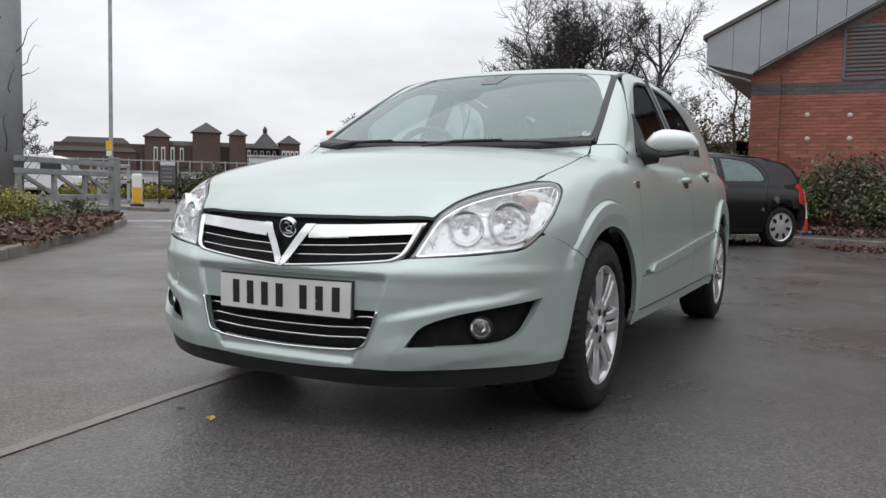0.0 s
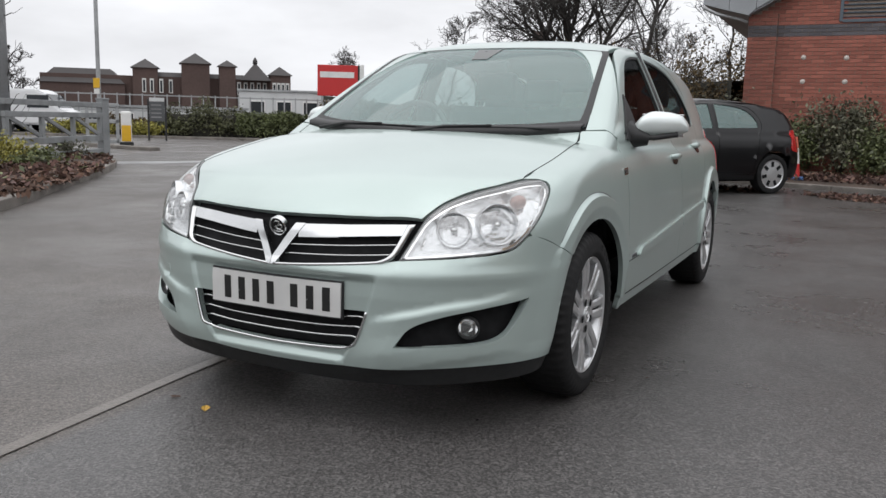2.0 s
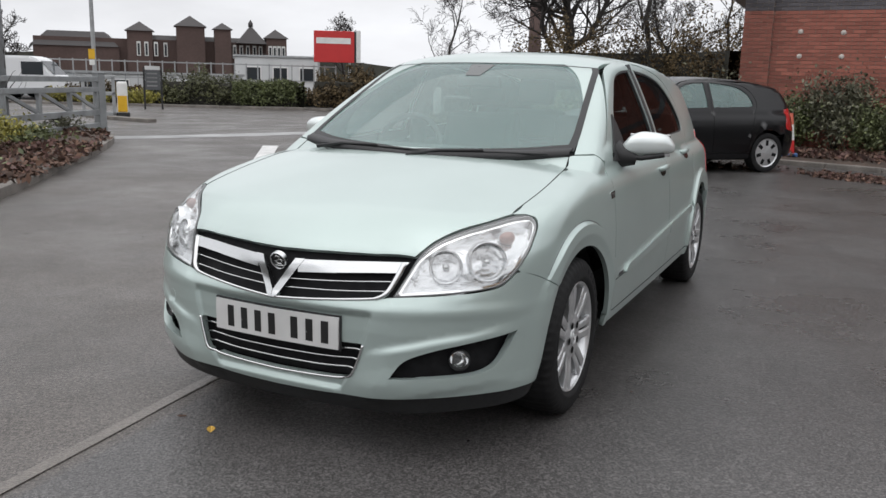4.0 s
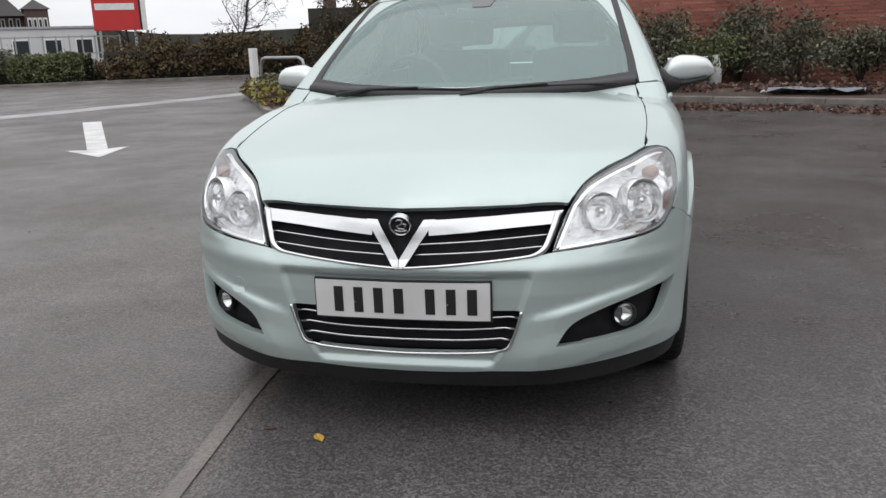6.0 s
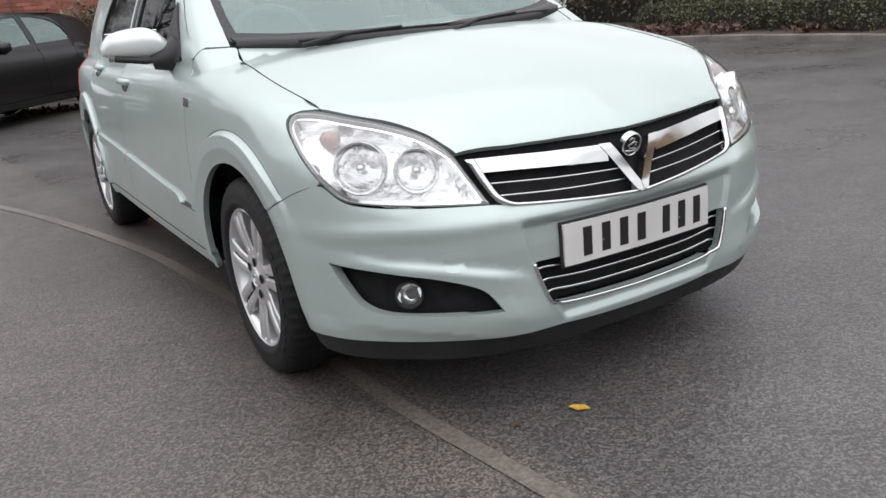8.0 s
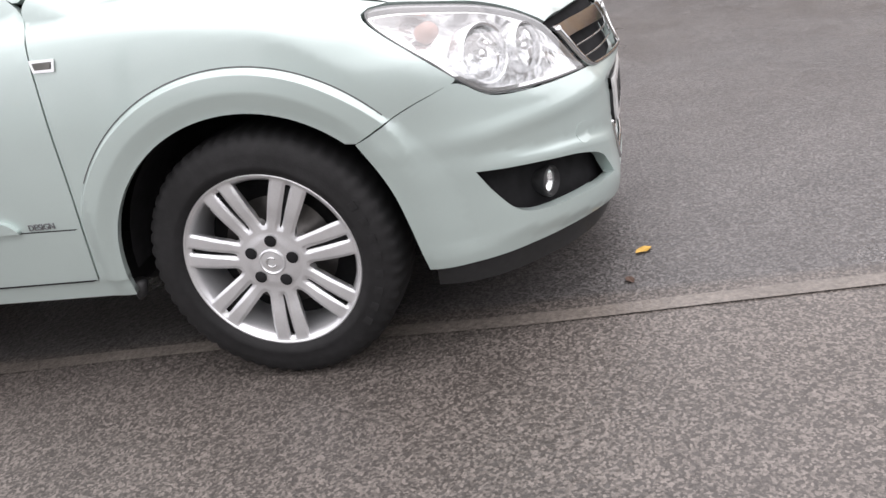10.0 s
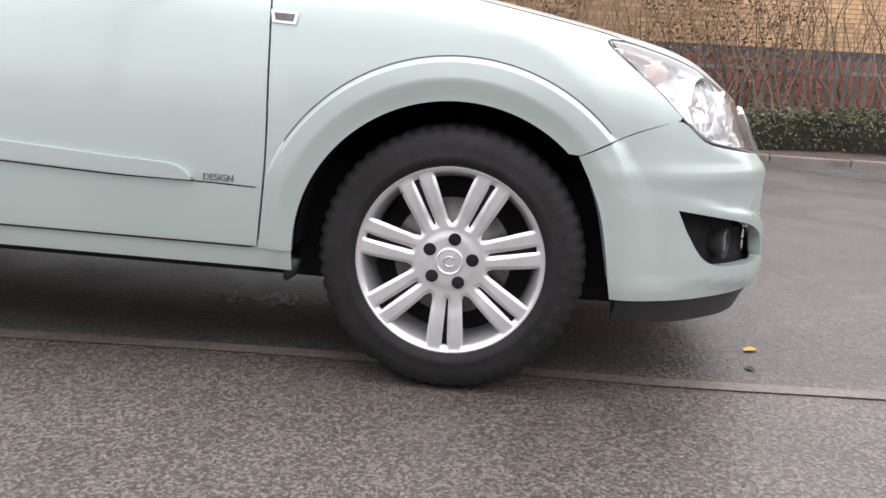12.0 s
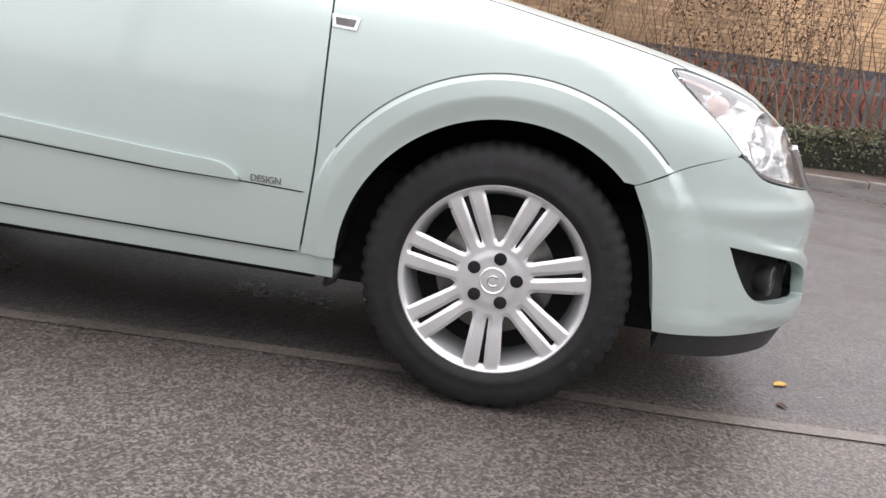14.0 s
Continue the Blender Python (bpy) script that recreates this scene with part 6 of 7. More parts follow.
for k in range(100):
    if pm is None:
        bm = bmesh.new()
        vs = [(-.008, -.035, .08), (.006, 0, .08), (-.008, .035, .08), (-.008, -.035, 1.36), (.006, 0, 1.36), (-.008, .035, 1.36), (.0, 0, 1.44)]
        bv = [bm.verts.new(q) for q in vs]
        for q in ((0, 1, 4, 3), (1, 2, 5, 4), (3, 4, 6), (4, 5, 6)):
            bm.faces.new([bv[i] for i in q])
        pm = part("pale", bm, M_OLDSTEEL, fence)
        pm.matrix_local = pose(0, 0, 0, 0, 0, 180)
    else:
        o = new("pale", pm.data)
        o.parent = fence
        o.matrix_local = pose(0, -.145 * k, 0, 0, 0, 180)
for z in (.35, 1.15):
    box("rail", .0, .03, -14.6, .1, z, z + .05, M_OLDSTEEL, fence)

# ---- gate, posts and road furniture ----
gate_a, gate_b = Vector((-11.05, 6.15, 0)), Vector((-12.75, 9.75, 0))
gl = (gate_b - gate_a).length
gate = thing("metal_gate", pose(*gate_a, 0, 0, math.degrees(math.atan2((gate_b - gate_a).y, (gate_b - gate_a).x))), "grey metal field gate with diagonal braces", "gate")
M_GATE = mat("weathered_grey_gate_paint", (0.25, 0.262, 0.268), 0.55, 0.2, blotch=0.25, blotch_scale=2.5, grain=.1, grain_scale=60)
for z, h in ((1.11, .10), (.90, .10), (.42, .12)):
    box("rail", .1, gl - .1, -.04, .04, z, z + h, M_GATE, gate, "", .01)
box("rail", -.2, gl, -.035, .035, .14, .26, M_GATE, gate, "", .01)
bay = (gl - .34) / 3
for k in range(4):
    u = .12 + bay * k
    box("upright", u, u + .10, -.035, .035, .50, .95, M_GATE, gate, "", .008)
    if k < 3:
        box("brace", 0, math.hypot(bay, .40), -.02, .02, -.035, .035, M_GATE, gate, "", .004, pose(u + .06, 0, .93, 0, math.degrees(math.atan2(.40, bay)), 0))
gp = thing("gate_post", pose(*gate_b), "grey square metal gate post", "post")
box("shaft", -.09, .09, -.09, .09, 0, 1.27, M_GATE, gp, "", .012)
box("cap", -.10, .10, -.10, .10, 1.27, 1.31, M_GATE, gp, "", .012)
gate2 = thing("metal_gate", pose(-14.9, 12.3, 0, 0, 0, 45), "grey metal gate leaf standing open", "gate")
for z in (.25, .75, 1.15):
    box("rail", -.9, -.12, -.03, .03, z, z + .09, M_PALEMETAL, gate2, "", .01)
for u in (-.9, -.2):
    box("upright", u, u + .08, -.03, .03, .25, 1.2, M_PALEMETAL, gate2, "", .01)
v, f = tube([(0, 0, 0), (0, 0, 3), (0, 0, 9)], [.20, .195, .16], 20)
big = mesh_object("column", v, f, mat("grey_painted_column", (0.27, .28, .29), .6, .1, blotch=.2, blotch_scale=1.5, grain=.1), thing("lamp_column", pose(-11.46, 6.42, 0), "thick grey lamp column with climbing twigs", "lamp column"), "", True)
pieces = []
for k in range(26):
    a = random.uniform(0, 6.3)
    z = random.uniform(.6, 6.5)
    p = [Vector((.2 * math.cos(a), .2 * math.sin(a), z))]
    for j in range(4):
        p.append(p[-1] + Vector((random.uniform(-.05, .18) * math.cos(a), random.uniform(-.05, .18) * math.sin(a), random.uniform(-.02, .25))))
    pieces.append(tube(p, [.010, .008, .006, .004, .003], 4, False))
mesh_object("climbing_twigs", *join(*pieces), M_BARK, big.parent)
lp = thing("street_lamp", pose(-16.9, 13.3, 0), "tall thin grey lamp post with a yellow notice", "street lamp")
v, f = tube([(0, 0, 0), (0, 0, 1.2), (0, 0, 1.21), (0, 0, 11)], [.085, .085, .055, .045], 12)
mesh_object("post", v, f, M_PALEMETAL, lp, "", True, 40)
box("notice", -.12, .12, -.075, -.065, 1.66, 1.92, M_YELLOW, lp, "yellow notice", .004)
box("lower_notice", -.10, .10, -.075, -.065, 1.50, 1.64, M_WHITE, lp, "white notice", .004)
bl = thing("bollard", pose(-18.3, 15.5, .08, 0, 0, 45), "white and yellow plastic traffic bollard", "bollard")
box("shell", -.15, .15, -.11, .11, .03, .98, M_WHITE, bl, "", .06)
box("yellow_panel", -.135, .135, -.122, -.10, .08, .56, M_YELLOW, bl, "", .02)
box("foot", -.20, .20, -.14, .14, -.08, .06, M_BLACKPLASTIC, bl, "", .02)
kerb([(-20.4, 15.9), (-18.6, 14.6), (-17.0, 14.2), (-15.6, 14.0)], "pale concrete kerb of a traffic island", .3, .10)
kerb([(-32, 18.6), (-26, 22.0), (-21.0, 24.4), (-16.0, 27.0), (-11, 29.5)], "concrete kerb across the road")
hp = thing("hoop_post", pose(-9.35, 18.9, .05, 0, 0, -35), "white wooden post with a bent metal hoop rail", "post")
box("post", -.09, .09, -.09, .09, 0, 1.08, M_WHITE, hp, "", .015)
v, f = tube([(.35, 0, 0), (.35, 0, .62), (.45, 0, .78), (.6, 0, .82), (2.2, 0, .82), (2.4, 0, .75), (2.45, 0, .6), (2.45, 0, 0)], .04, 10)
mesh_object("hoop_rail", v, f, M_PALEMETAL, hp, "bent grey metal tube", True)

# traffic cone and rubbish by the wall
cone = thing("traffic_cone", pose(.62, 13.35, .10), "faded red and white traffic cone on a blue base", "traffic cone")
box("base", -.19, .19, -.19, .19, 0, .07, mat("blue_plastic", (.06, .14, .33), .6), cone, "blue base", .02)
for r0, r1, z0, z1, ma in ((.125, .10, .07, .30, M_REDBOARD), (.10, .065, .30, .58, M_WHITE), (.065, .035, .58, .78, mat("faded_orange_plastic", (.55, .13, .08), .6))):
    v, f = lathe([(z0, r0), (z1, r1), (z1, 0)], 20, "z")
    mesh_object("sleeve", v, f, ma, cone, "", True, 40)
M_RUBBISH = mat("white_litter", (.48, .48, .47), .6, blotch=.2, blotch_scale=9)
wb = thing("white_bag", pose(2.35, 13.9, .12), "white plastic sheet and post dumped by the wall", "rubbish")
v, f = tube([(0, 0, 0), (.02, 0, .35), (0, 0, .62)], [.13, .10, .06], 12)
mesh_object("bundle", v, f, M_RUBBISH, wb, "", True)
gx = [(-.25 + .22 * i, -.2 + .05 * math.sin(i * 1.7) + .16 * j, .02 + .05 * abs(math.sin(i * 2.3 + j))) for i in range(8) for j in range(3)]
mesh_object("torn_sheet", gx, [(i * 3 + j, i * 3 + j + 3, i * 3 + j + 4, i * 3 + j + 1) for i in range(7) for j in range(2)], M_RUBBISH, wb, "", True)
ds = thing("dark_sheet", pose(3.55, 12.1, .10, 0, 0, -22), "crumpled grey plastic sheet lying on the kerb", "rubbish")
gx = [(-.5 + .25 * i, -.2 + .14 * j, .05 + .07 * abs(math.sin(i * 1.9 + j * 1.3))) for i in range(7) for j in range(4)]
mesh_object("sheet", gx, [(i * 4 + j, i * 4 + j + 4, i * 4 + j + 5, i * 4 + j + 1) for i in range(6) for j in range(3)], mat("grey_sheet", (.22, .24, .27), .5), ds, "", True)
for x, y, s_ in ((4.05, 12.2, .09), (4.9, 11.4, .06), (5.9, 10.2, .05), (6.6, 9.9, .07), (7.3, 9.6, .06), (7.8, 9.4, .09), (8.4, 8.6, .05), (3.0, 12.3, .05)):
    v, f = tube([(x - s_, y, .13), (x, y + .02, .15), (x + s_, y, .13)], [s_ * .3, s_ * .55, s_ * .25], 6)
    tagged(mesh_object("litter_scrap", v, f, M_RUBBISH), "scrap of white litter among dead leaves", "rubbish", "litter scraps")

# red sign board, far units and the towered building
sg = thing("sign_board", pose(-23.3, 34.4, 0, 0, 0, 34), "red sign board with a plain white bar", "sign")
box("board", -1.05, 1.05, -.10, .10, 2.15, 3.75, M_REDBOARD, sg, "", .02)
box("side_panel", 1.15, 1.38, -.10, .10, 2.15, 3.80, M_WHITE, sg, "", .02)
box("white_bar", -.92, .86, -.115, -.10, 3.10, 3.40, M_WHITE, sg)
box("dark_strip", 1.05, 1.15, -.09, .09, 2.15, 3.75, M_BLACKPLASTIC, sg)
for u in (-.8, .8):
    box("leg", u - .06, u + .06, -.05, .05, 0, 2.15, M_PALEMETAL, sg)
M_CABIN = mat("pale_grey_cladding", (0.58, 0.59, 0.59), 0.6, .1, blotch=.12, blotch_scale=.8, stretch=(1, 1, .3))
ib = thing("information_board", pose(-22.2, 20.6, 0, 0, 0, 46), "dark grey information board on two posts", "sign")
M_SLATEBOARD = mat("dark_grey_sign_board", (0.085, 0.09, 0.095), 0.5, blotch=.1, blotch_scale=2)
box("board", -.27, .27, -.03, .03, .72, 1.45, M_SLATEBOARD, ib, "", .01)
box("header", -.27, .27, -.035, .03, 1.46, 1.60, M_CABIN, ib, "pale header panel", .01)
for zz in (1.3, 1.15, 1.0, .85):
    box("text_bar", -.21, .16, -.034, -.03, zz, zz + .05, M_OLDLINE, ib)
for u in (-.31, .31):
    box("leg", u - .035, u + .035, -.035, .035, 0, 1.55, M_BLACKPLASTIC, ib, "", .008)
M_WINDOW = mat("dark_window_pane", (0.03, 0.035, 0.04), 0.1)
for x, y, w, h, tr in ((-33, 31.5, 9, 1.3, 46), (-42, 27, 7, 1.2, 46), (-31.4, 40, 5.0, 2.5, 40)):
    cb = thing("site_cabin", pose(x, y, 0, 0, 0, tr), "pale grey flat-roofed cabin across the road", "cabin", "cabins")
    box("wall", -w / 2, w / 2, -1.4, 1.4, 0, h, M_CABIN, cb, "", .03)
    box("roof", -w / 2 - .1, w / 2 + .1, -1.5, 1.5, h, h + .12, M_PALEMETAL, cb)
    for k in range(int(w / 1.6)):
        u = -w / 2 + .7 + 1.6 * k
        wi = box("window", u - .06, u + .86, -1.43, -1.40, h * .42, h * .78, M_WHITE, cb)
        box("pane", u, u + .8, -1.445, -1.43, h * .45, h * .75, M_WINDOW, wi)
ff = thing("security_fence", pose(-30.5, 29.5, 0, 0, 0, 46), "pale steel security fence across the road", "fence")
ff["kind"] = "structure"
for k in range(31):
    box("post", -9 + .6 * k - .03, -9 + .6 * k + .03, -.03, .03, 0, 2.0, M_PALEMETAL, ff)
for z in (.3, 1.1, 1.9):
    box("rail", -9, 9, .03, .06, z, z + .06, M_PALEMETAL, ff)

TBX = .0648
tb = thing("towered_building", pose(-71.9, 71.8, 0, 0, 0, 44), "long brick building with five pyramid-roofed towers", "building")
M_FARBRICK = mat("far_red_brick", (0.088, 0.058, 0.051), 0.9, blotch=.15, blotch_scale=.3, grain=.1, grain_scale=4)
M_FARROOF = mat("far_slate", (0.060, 0.055, 0.055), 0.8, blotch=.15, blotch_scale=.3)
M_ARCH = mat("white_window_surround", (.62, .62, .60), .6)
box("wall", -14, 14, 0, 10, 0, 5.3, M_FARBRICK, tb)
box("wall", -14, -5.0, -.4, 0, 0, 4.3, M_FARBRICK, tb)


def hip(x0, x1, y0, y1, z0, z1, inset=1.0):
    cx, cy = (x0 + x1) / 2, (y0 + y1) / 2
    hx, hy = (x1 - x0) / 2 * (1 - inset), (y1 - y0) / 2 * (1 - inset)
    v = [(x0, y0, z0), (x1, y0, z0), (x1, y1, z0), (x0, y1, z0), (cx - hx, cy - hy, z1), (cx + hx, cy - hy, z1), (cx + hx, cy + hy, z1), (cx - hx, cy + hy, z1)]
    return v, [(0, 1, 5, 4), (1, 2, 6, 5), (2, 3, 7, 6), (3, 0, 4, 7), (4, 5, 6, 7), (3, 2, 1, 0)]


mesh_object("roof", *hip(-14.3, -5.0, -.6, 10, 4.3, 6.0, .35), M_FARROOF, tb, "", False)
mesh_object("roof", *hip(-5.0, 14.2, .5, 10, 5.0, 5.9, .3), M_FARROOF, tb, "", False)
for px0, px1, ze, za in ((249, 291, 6.2, 7.3), (332, 381, 6.9, 8.2), (398, 427, 6.7, 7.5), (490, 527, 5.9, 7.0)):
    x0, x1 = (px0 - 312) * TBX, (px1 - 312) * TBX
    tw = box("tower", x0, x1, -1.2, -1.2 + (x1 - x0), 0, ze, M_FARBRICK, tb)
    mesh_object("tower_roof", *hip(x0 - .25, x1 + .25, -1.45, -.95 + (x1 - x0), ze, za), M_FARROOF, tw, "", False)
mesh_object("roof", *hip(8.1, 11.6, -1.6, 2.0, 5.2, 7.3, .96), M_FARROOF, tb, "", False)
v, f = tube([(9.85, .2, 7.2), (9.85, .2, 7.6), (9.85, .2, 8.0)], [.28, .28, .05], 8)
mesh_object("cupola", v, f, M_FARROOF, tb)
for px in (268, 281, 297, 313, 405, 420, 434, 446, 458, 470, 481, 497, 505, 513, 521):
    x0 = (px - 312) * TBX
    yy = -.05 if px > 291 and px < 487 else -1.25
    if px < 300:
        yy = -1.25
    wi = box("arched_window", x0 - .22, x0 + .22, yy - .06, yy, 3.4, 5.0, M_ARCH, tb, "", .02)
    box("pane", x0 - .12, x0 + .12, yy - .08, yy - .06, 3.5, 4.8, M_WINDOW, wi)
ch = tagged(mesh_object("chimney", *tube([(-16.5, 46, 0), (-16.5, 46, 6.5)], [.45, .35], 10), M_FARBRICK), "thin brick chimney far off", "chimney")

# far skyline that closes the place
M_FARWOOD = mat("far_wood", (0.055, 0.055, 0.045), 1.0, blotch=.4, blotch_scale=.05, grain=.3, grain_scale=.6)
v, f = [], []
for i in range(121):
    a = 2 * math.pi * i / 120
    h = 5.0 + 1.8 * noise.noise(Vector((math.cos(a) * 6, math.sin(a) * 6, 1))) + .8 * noise.noise(Vector((math.cos(a) * 25, math.sin(a) * 25, 1)))
    v += [(190 * math.cos(a), 190 * math.sin(a), 0), (190 * math.cos(a), 190 * math.sin(a), h)]
    if i:
        f.append((2 * i - 2, 2 * i, 2 * i + 1, 2 * i - 1))
tagged(mesh_object("backdrop", v, f, M_FARWOOD, None, "", False), "low grey band of far woods and roofs", "backdrop", kind="structure")

# unseen plain walls beside and behind the way in, added for the car's reflections
M_PLAINWALL = mat("unseen_plain_wall", (.16, .157, .152), .85, grain=.2, grain_scale=6, blotch=.25, blotch_scale=.4)
for nm, x0, x1, y0, y1 in (("wall_west", -24.4, -24.0, -26, 7), ("wall_south", -24.0, 30, -26.4, -26.0)):
    w = box(nm, x0, x1, y0, y1, 0, 5.2, M_PLAINWALL)
    tagged(w, "unseen plain grey wall added for the car's reflections", "wall", kind="structure")

# ---- the black hatchback and far vehicles ----
def plain_car(name, m, paint, label, trim=True, high=1.0):
    """A simpler five-door car of the same build: shell panels, glass, lamps, wheels."""
    c = thing(name, m, label, "car")
    g = .07
    sheet("bonnet", mirrored(b_half)[:-1], top_at, body, paint, c, g, .02)
    sheet("front_bumper", b_loop, nose_at, body, paint, c, .05, .03, holes=[lower_grille])
    gb = np.concatenate([g_half, (g_half * (-1, 1))[::-1][1:-1]])
    gr = sheet("grille", gb, nose_at, lower, M_GLOSSBLACK, c, .06, .01, offset=-.01)
    sheet("lower_grille", back, nose_at, lower, M_GLOSSBLACK, c, .06, .01, offset=-.03)
    sheet("bumper_lip", lip, nose_at, lower, M_LIP, c, .06, .03)
    ribbon(unroll([(-.44, -.73, .67), (-.12, -.79, .655), (0, -.79, .69), (.12, -.79, .655), (.44, -.73, .67)]), .022, "chrome_bar", M_CHROME, gr, offset=.008)
    ribbon(unroll([(-.42, -.75, .63), (-.12, -.79, .615), (0, -.79, .645), (.12, -.79, .615), (.42, -.75, .63)]), .020, "chrome_bar", M_CHROME, gr, offset=.008)
    pl = part("number_plate", bm_box(bmesh.new(), -.26, .26, -.004, .004, -.056, .056, .003), M_PLATE, c, "white number plate")
    pl.matrix_local = pose(0, -.838, .47)
    part("plain_bar", bm_box(bmesh.new(), -.21, .21, -.006, -.004, -.03, .03), M_INK, pl)
    for s in (1, -1):
        fl = s < 0
        sheet("headlamp", h_loop, nose_at, lower, M_HOUSING, c, .04, .02, offset=.002, flip=fl, label="clear headlamp")
        v, f = lathe([(0, .05), (-.015, .045), (-.012, 0)], 18, "y")
        fm = pose(s * .62, -.70, .37, 0, 0, s * 28)
        mesh_object("fog_lamp", [fm @ Vector((q[0] * 1.5, q[1], q[2] * .7)) for q in v], f, M_CHROME, c, "bright fog lamp", True)
        sheet("front_wing", wing, side_at, body, paint, c, g, .02, flip=fl)
        for dn, dl, wl_ in (("front_door", front_door, win_f), ("rear_door", rear_door, win_r)):
            d = sheet(dn, dl, side_at, body, paint, c, g, .02, holes=[wl_], flip=fl)
            pane = sheet("window", (wl_ - wl_.mean(0)) * 1.02 + wl_.mean(0), side_at, body, M_SCREEN, d, .12, .004, offset=-.01, flip=fl, rim=False)
            pane.visible_shadow = False
        sheet("body_side", side_frame, side_at, body, paint, c, g, .02, flip=fl)
        sheet("sill", np.array([(.37, .309), (2.24, .318), (2.24, .23), (.37, .23)]), side_at, body, paint, c, g, .04, flip=fl)
        tl = np.array([(TURN * math.atan2(s * x, y - 2.6), z) for x, y, z in [(.615, 3.17, .66), (.80, 2.97, .68), (.80, 2.96, .82), (.72, 2.99, .98), (.58, 3.08, .97), (.61, 3.12, .80)]])
        sheet("tail_lamp", rounded(tl, True, 4), tail_at, body, M_RED, c, .05, .02, offset=.005, label="red tail lamp")
        rows = [tube([(s * .79, .70, .97), (s * .92, .72, .99), (s * 1.0, .74, 1.0)], [.05, .085, .05], 10)]
        mesh_object("door_mirror", *join(*rows), paint, c, "", True)
    sheet("roof", mirrored(r_half)[:-1], top_at, body, paint, c, .1, .015)
    sc = sheet("windscreen", mirrored(s_half)[:-1], screen_at, upper, M_SCREEN, c, .1, .004, rim=False)
    sc.visible_shadow = False
    gt = sheet("tailgate", mirrored(hatch)[:-1], tail_at, body, paint, c, .08, .02, holes=[h_win])
    pane = sheet("rear_window", (h_win - h_win.mean(0)) * 1.02 + h_win.mean(0), tail_at, body, M_SIDEGLASS, gt, .12, .004, offset=-.008, rim=False)
    pane.visible_shadow = False
    sheet("rear_bumper", mirrored(rounded(rb, False, 5, straight=(3, 4)))[:-1], tail_at, body, paint, c, .08, .03)
    un = box("underbody", -.60, .60, -.62, 3.15, .185, .55, M_DARK, c, "", .03)
    for s in (1, -1):
        for cy in (0, WHEELBASE):
            w = hub_wheel()
            w.matrix_basis = pose(s * WHEEL_X, cy, AXLE, 20 * cy, 0, 180 if s < 0 else 0)
            w.parent = c
    for sx, sy in ((-.36, 1.15), (.36, 1.15), (-.38, 2.05), (.38, 2.05)):
        box("seat", -.25, .25, .15, .32, .5, 1.15, M_SEAT, c, "dark seat", .05, pose(sx, sy, 0, -12))
    return c


hub_store = []


def hub_wheel():
    """A steel wheel with a seven-holed silver cover."""
    if hub_store:
        return copy_thing(hub_store[0], Matrix.Identity(4))
    v, f = lathe([(.07, .222), (.09, .228), (.086, .214), (.078, .205), (.084, .10), (.089, .06), (.09, 0)], 36, "x")
    w = mesh_object("wheel", v, f, M_ALLOY, None, "silver seven-spoke wheel cover", True, 30)
    v, f = lathe([(-.1, .206), (-.105, .255), (-.09, .302), (0, .3115), (.09, .302), (.1045, .255), (.09, .222)], 48, "x")
    mesh_object("tyre", v, f, M_TYRE, w, "", True, 50)
    for k in range(7):
        a = 2 * math.pi * k / 7
        b = bm_box(bmesh.new(), .080, .0875, -.026, .026, .110, .194, .004, pose(0, 0, 0, math.degrees(a)))
        part("opening", b, M_DARK, w)
    hub_store.append(w)
    return w


M_BLACKPAINT = mat("black_car_paint", (0.004, 0.004, 0.005), 0.3, 0.0, 0.35, spec=.3)
plain_car("hatchback_car", pose(-1.88, 9.57, 0, 0, 0, -42), M_BLACKPAINT, "glossy black five-door hatchback parked against the kerb")
M_WHITEPAINT = mat("white_van_paint", (.72, .73, .74), .3, 0, .6)
M_BLUEPAINT = mat("blue_van_paint", (.20, .33, .42), .35, 0, .6)


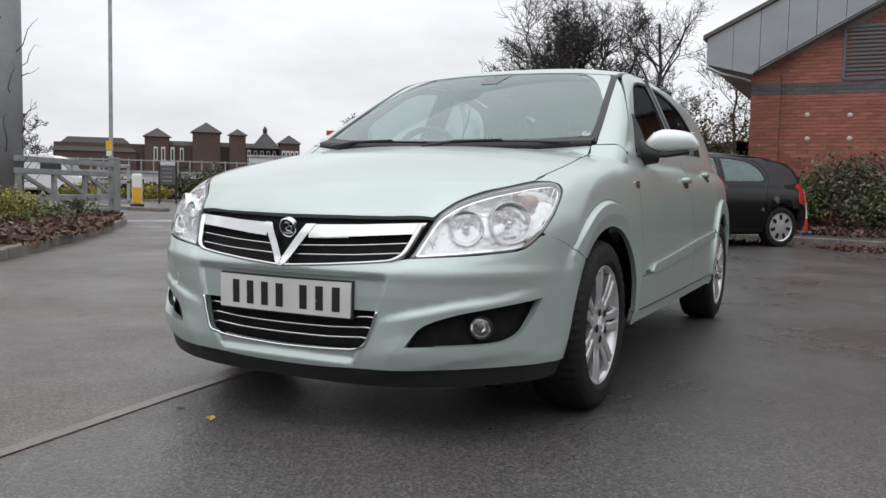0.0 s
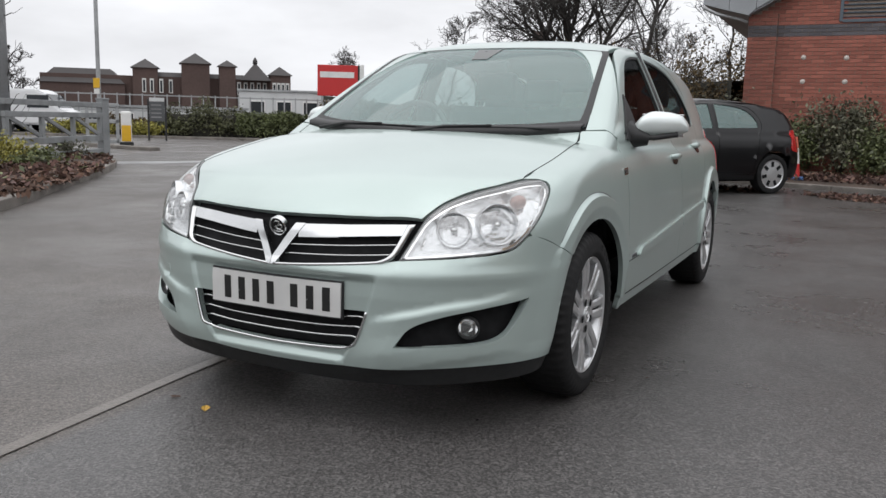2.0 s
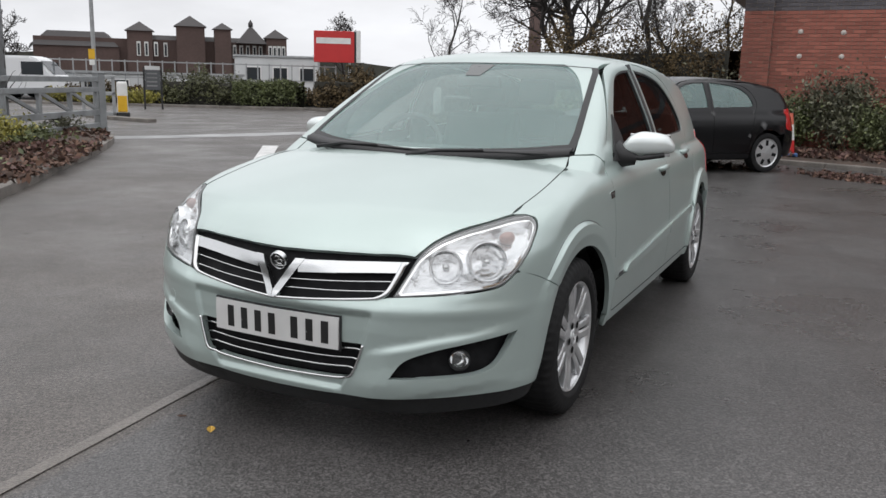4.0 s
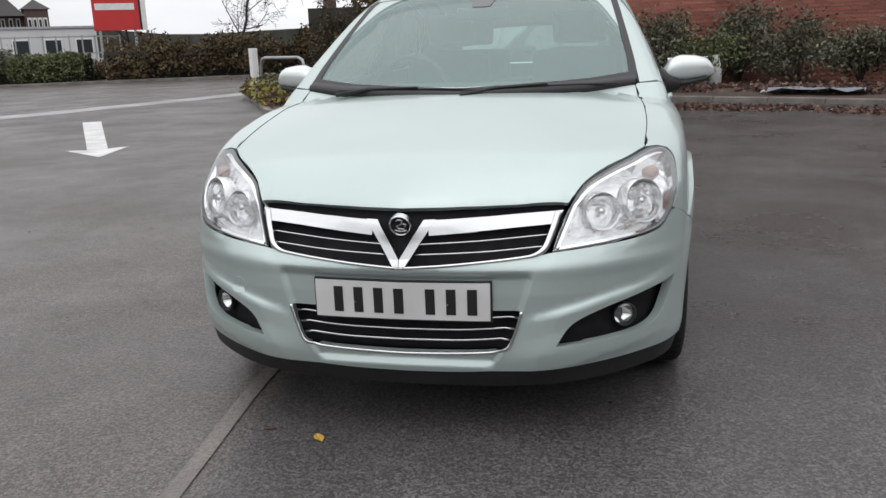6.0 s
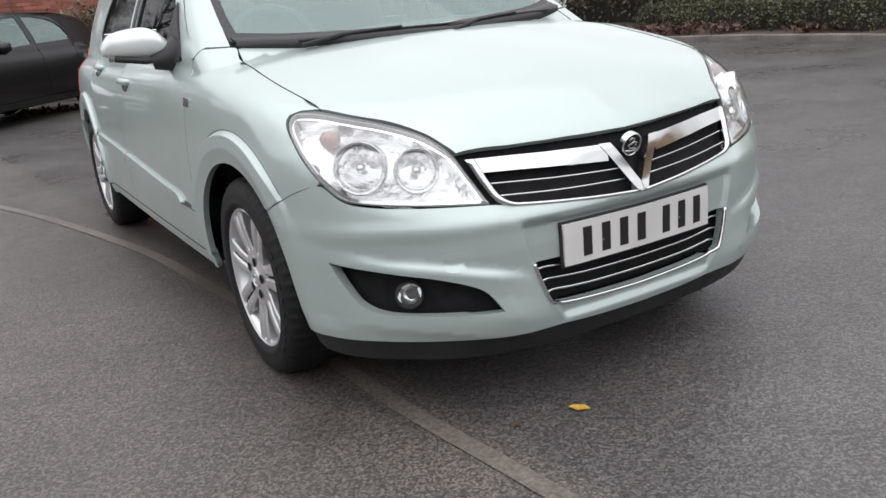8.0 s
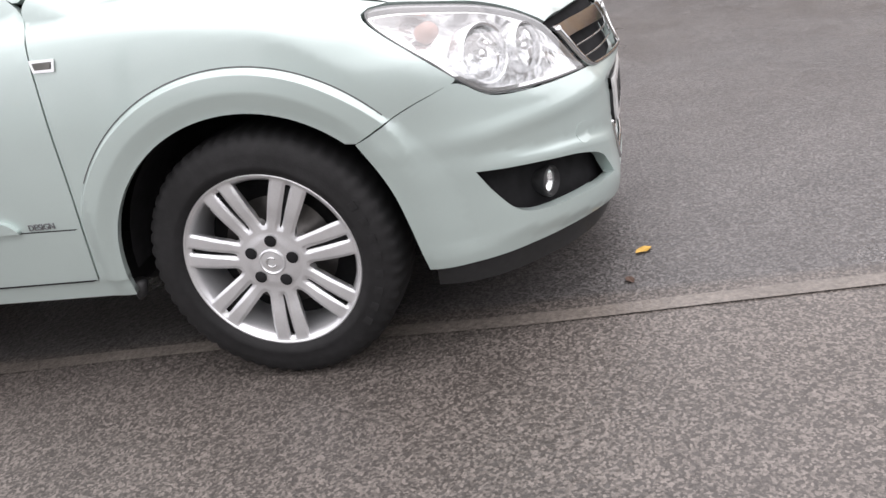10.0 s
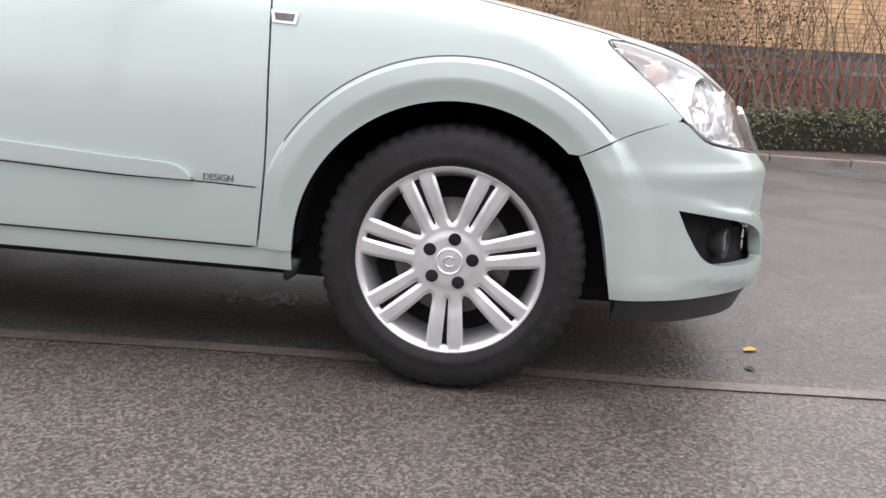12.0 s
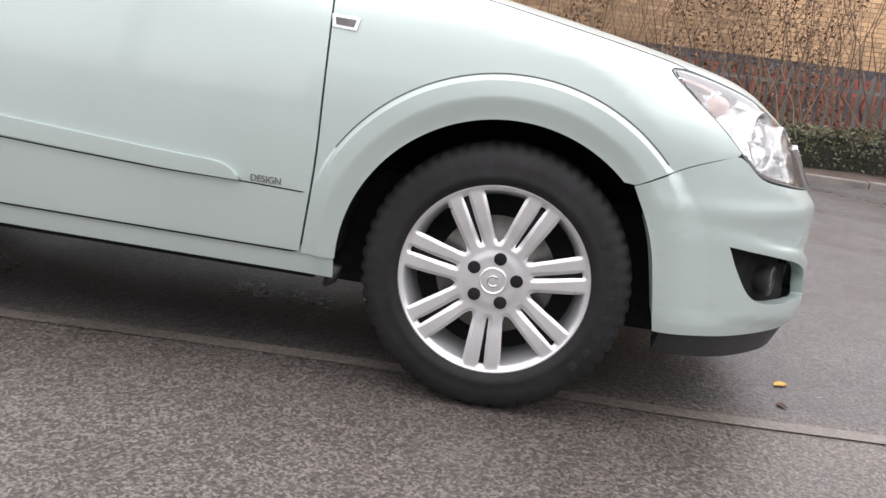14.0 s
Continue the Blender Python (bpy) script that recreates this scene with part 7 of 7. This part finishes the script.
def far_van(x, y, turn, paint, label):
    """A small box van: rounded cab with sloping nose, load box, glass and wheels."""
    c = thing("van", pose(x, y, 0, 0, 0, turn), label, "van", "vans beyond the gate")
    prof = [(-2.3, .35), (-2.3, .95), (-1.75, 1.12), (-1.1, 1.85), (-.7, 2.02), (2.2, 2.02), (2.3, 1.8), (2.3, .35)]
    v = [(sx * w, a, z) for sx, w in ((-1, .92), (1, .92)) for a, z in prof]
    k = len(prof)
    f = [tuple(range(k)), tuple(range(2 * k - 1, k - 1, -1))] + [(i, k + i, k + (i + 1) % k, (i + 1) % k) for i in range(k)]
    bm = bmesh.new()
    bv = [bm.verts.new(q) for q in v]
    for q in f:
        bm.faces.new([bv[i] for i in q])
    bmesh.ops.recalc_face_normals(bm, faces=bm.faces)
    bmesh.ops.bevel(bm, geom=list(bm.edges), offset=.09, segments=2, affect="EDGES")
    b = part("body", bm, paint, c)
    box("windscreen", -.8, .8, -.006, .006, 0, .85, M_WINDOW, b, "", 0, pose(0, -1.74, 1.17, -42))
    for s in (-1, 1):
        box("side_window", s * .925 - .006, s * .925 + .006, -1.3, -.3, 1.15, 1.75, M_WINDOW, b)
        for cy in (-1.5, 1.4):
            v, f = lathe([(.0, .33), (.2, .33), (.21, .2), (.2, 0)], 24, "x")
            mesh_object("wheel", [(s * (.74 + q[0]), q[1] + cy, q[2] + .33) for q in v], f, M_TYRE, c)
    return c


far_van(-34.5, 24.5, 120, M_WHITEPAINT, "white van parked beyond the gate")
far_van(-37.6, 25.2, 116, M_BLUEPAINT, "pale blue van parked beyond the gate")

# small leaves and scraps on the tarmac near the car
M_LEAFY = mat("yellow_fallen_leaf", (.50, .30, .05), .6)


def fallen_leaf(x, y, size, turn, material, label):
    v = [(0, -1, 0), (.45, -.5, .12), (.55, .1, .05), (.3, .6, .14), (0, 1, .02), (-.35, .55, .10), (-.5, .05, .04), (-.4, -.5, .10), (0, 0, .0)]
    f = [(8, i, (i + 1) % 8) for i in range(8)]
    ob = mesh_object("fallen_leaf", [(a * size, b * size, c * size) for a, b, c in v], f, material, None, "", False)
    ob.matrix_world = pose(x, y, .004, 0, 0, turn)
    return tagged(ob, label, "leaf", "fallen leaves")


fallen_leaf(-.272, -.84, .030, 40, M_LEAFY, "small yellow leaf fallen on the tarmac")
fallen_leaf(-.45, -.80, .022, 110, M_BROWNLEAF, "small dark brown leaf fallen on the tarmac")
for k in range(46):
    fallen_leaf(random.uniform(-4.5, 5.5), random.uniform(-2.2, 8), random.uniform(.008, .018), random.uniform(0, 360), random.choice((M_BROWNLEAF, M_BROWNLEAF, M_DARK)), "small brown leaf fallen on the tarmac")
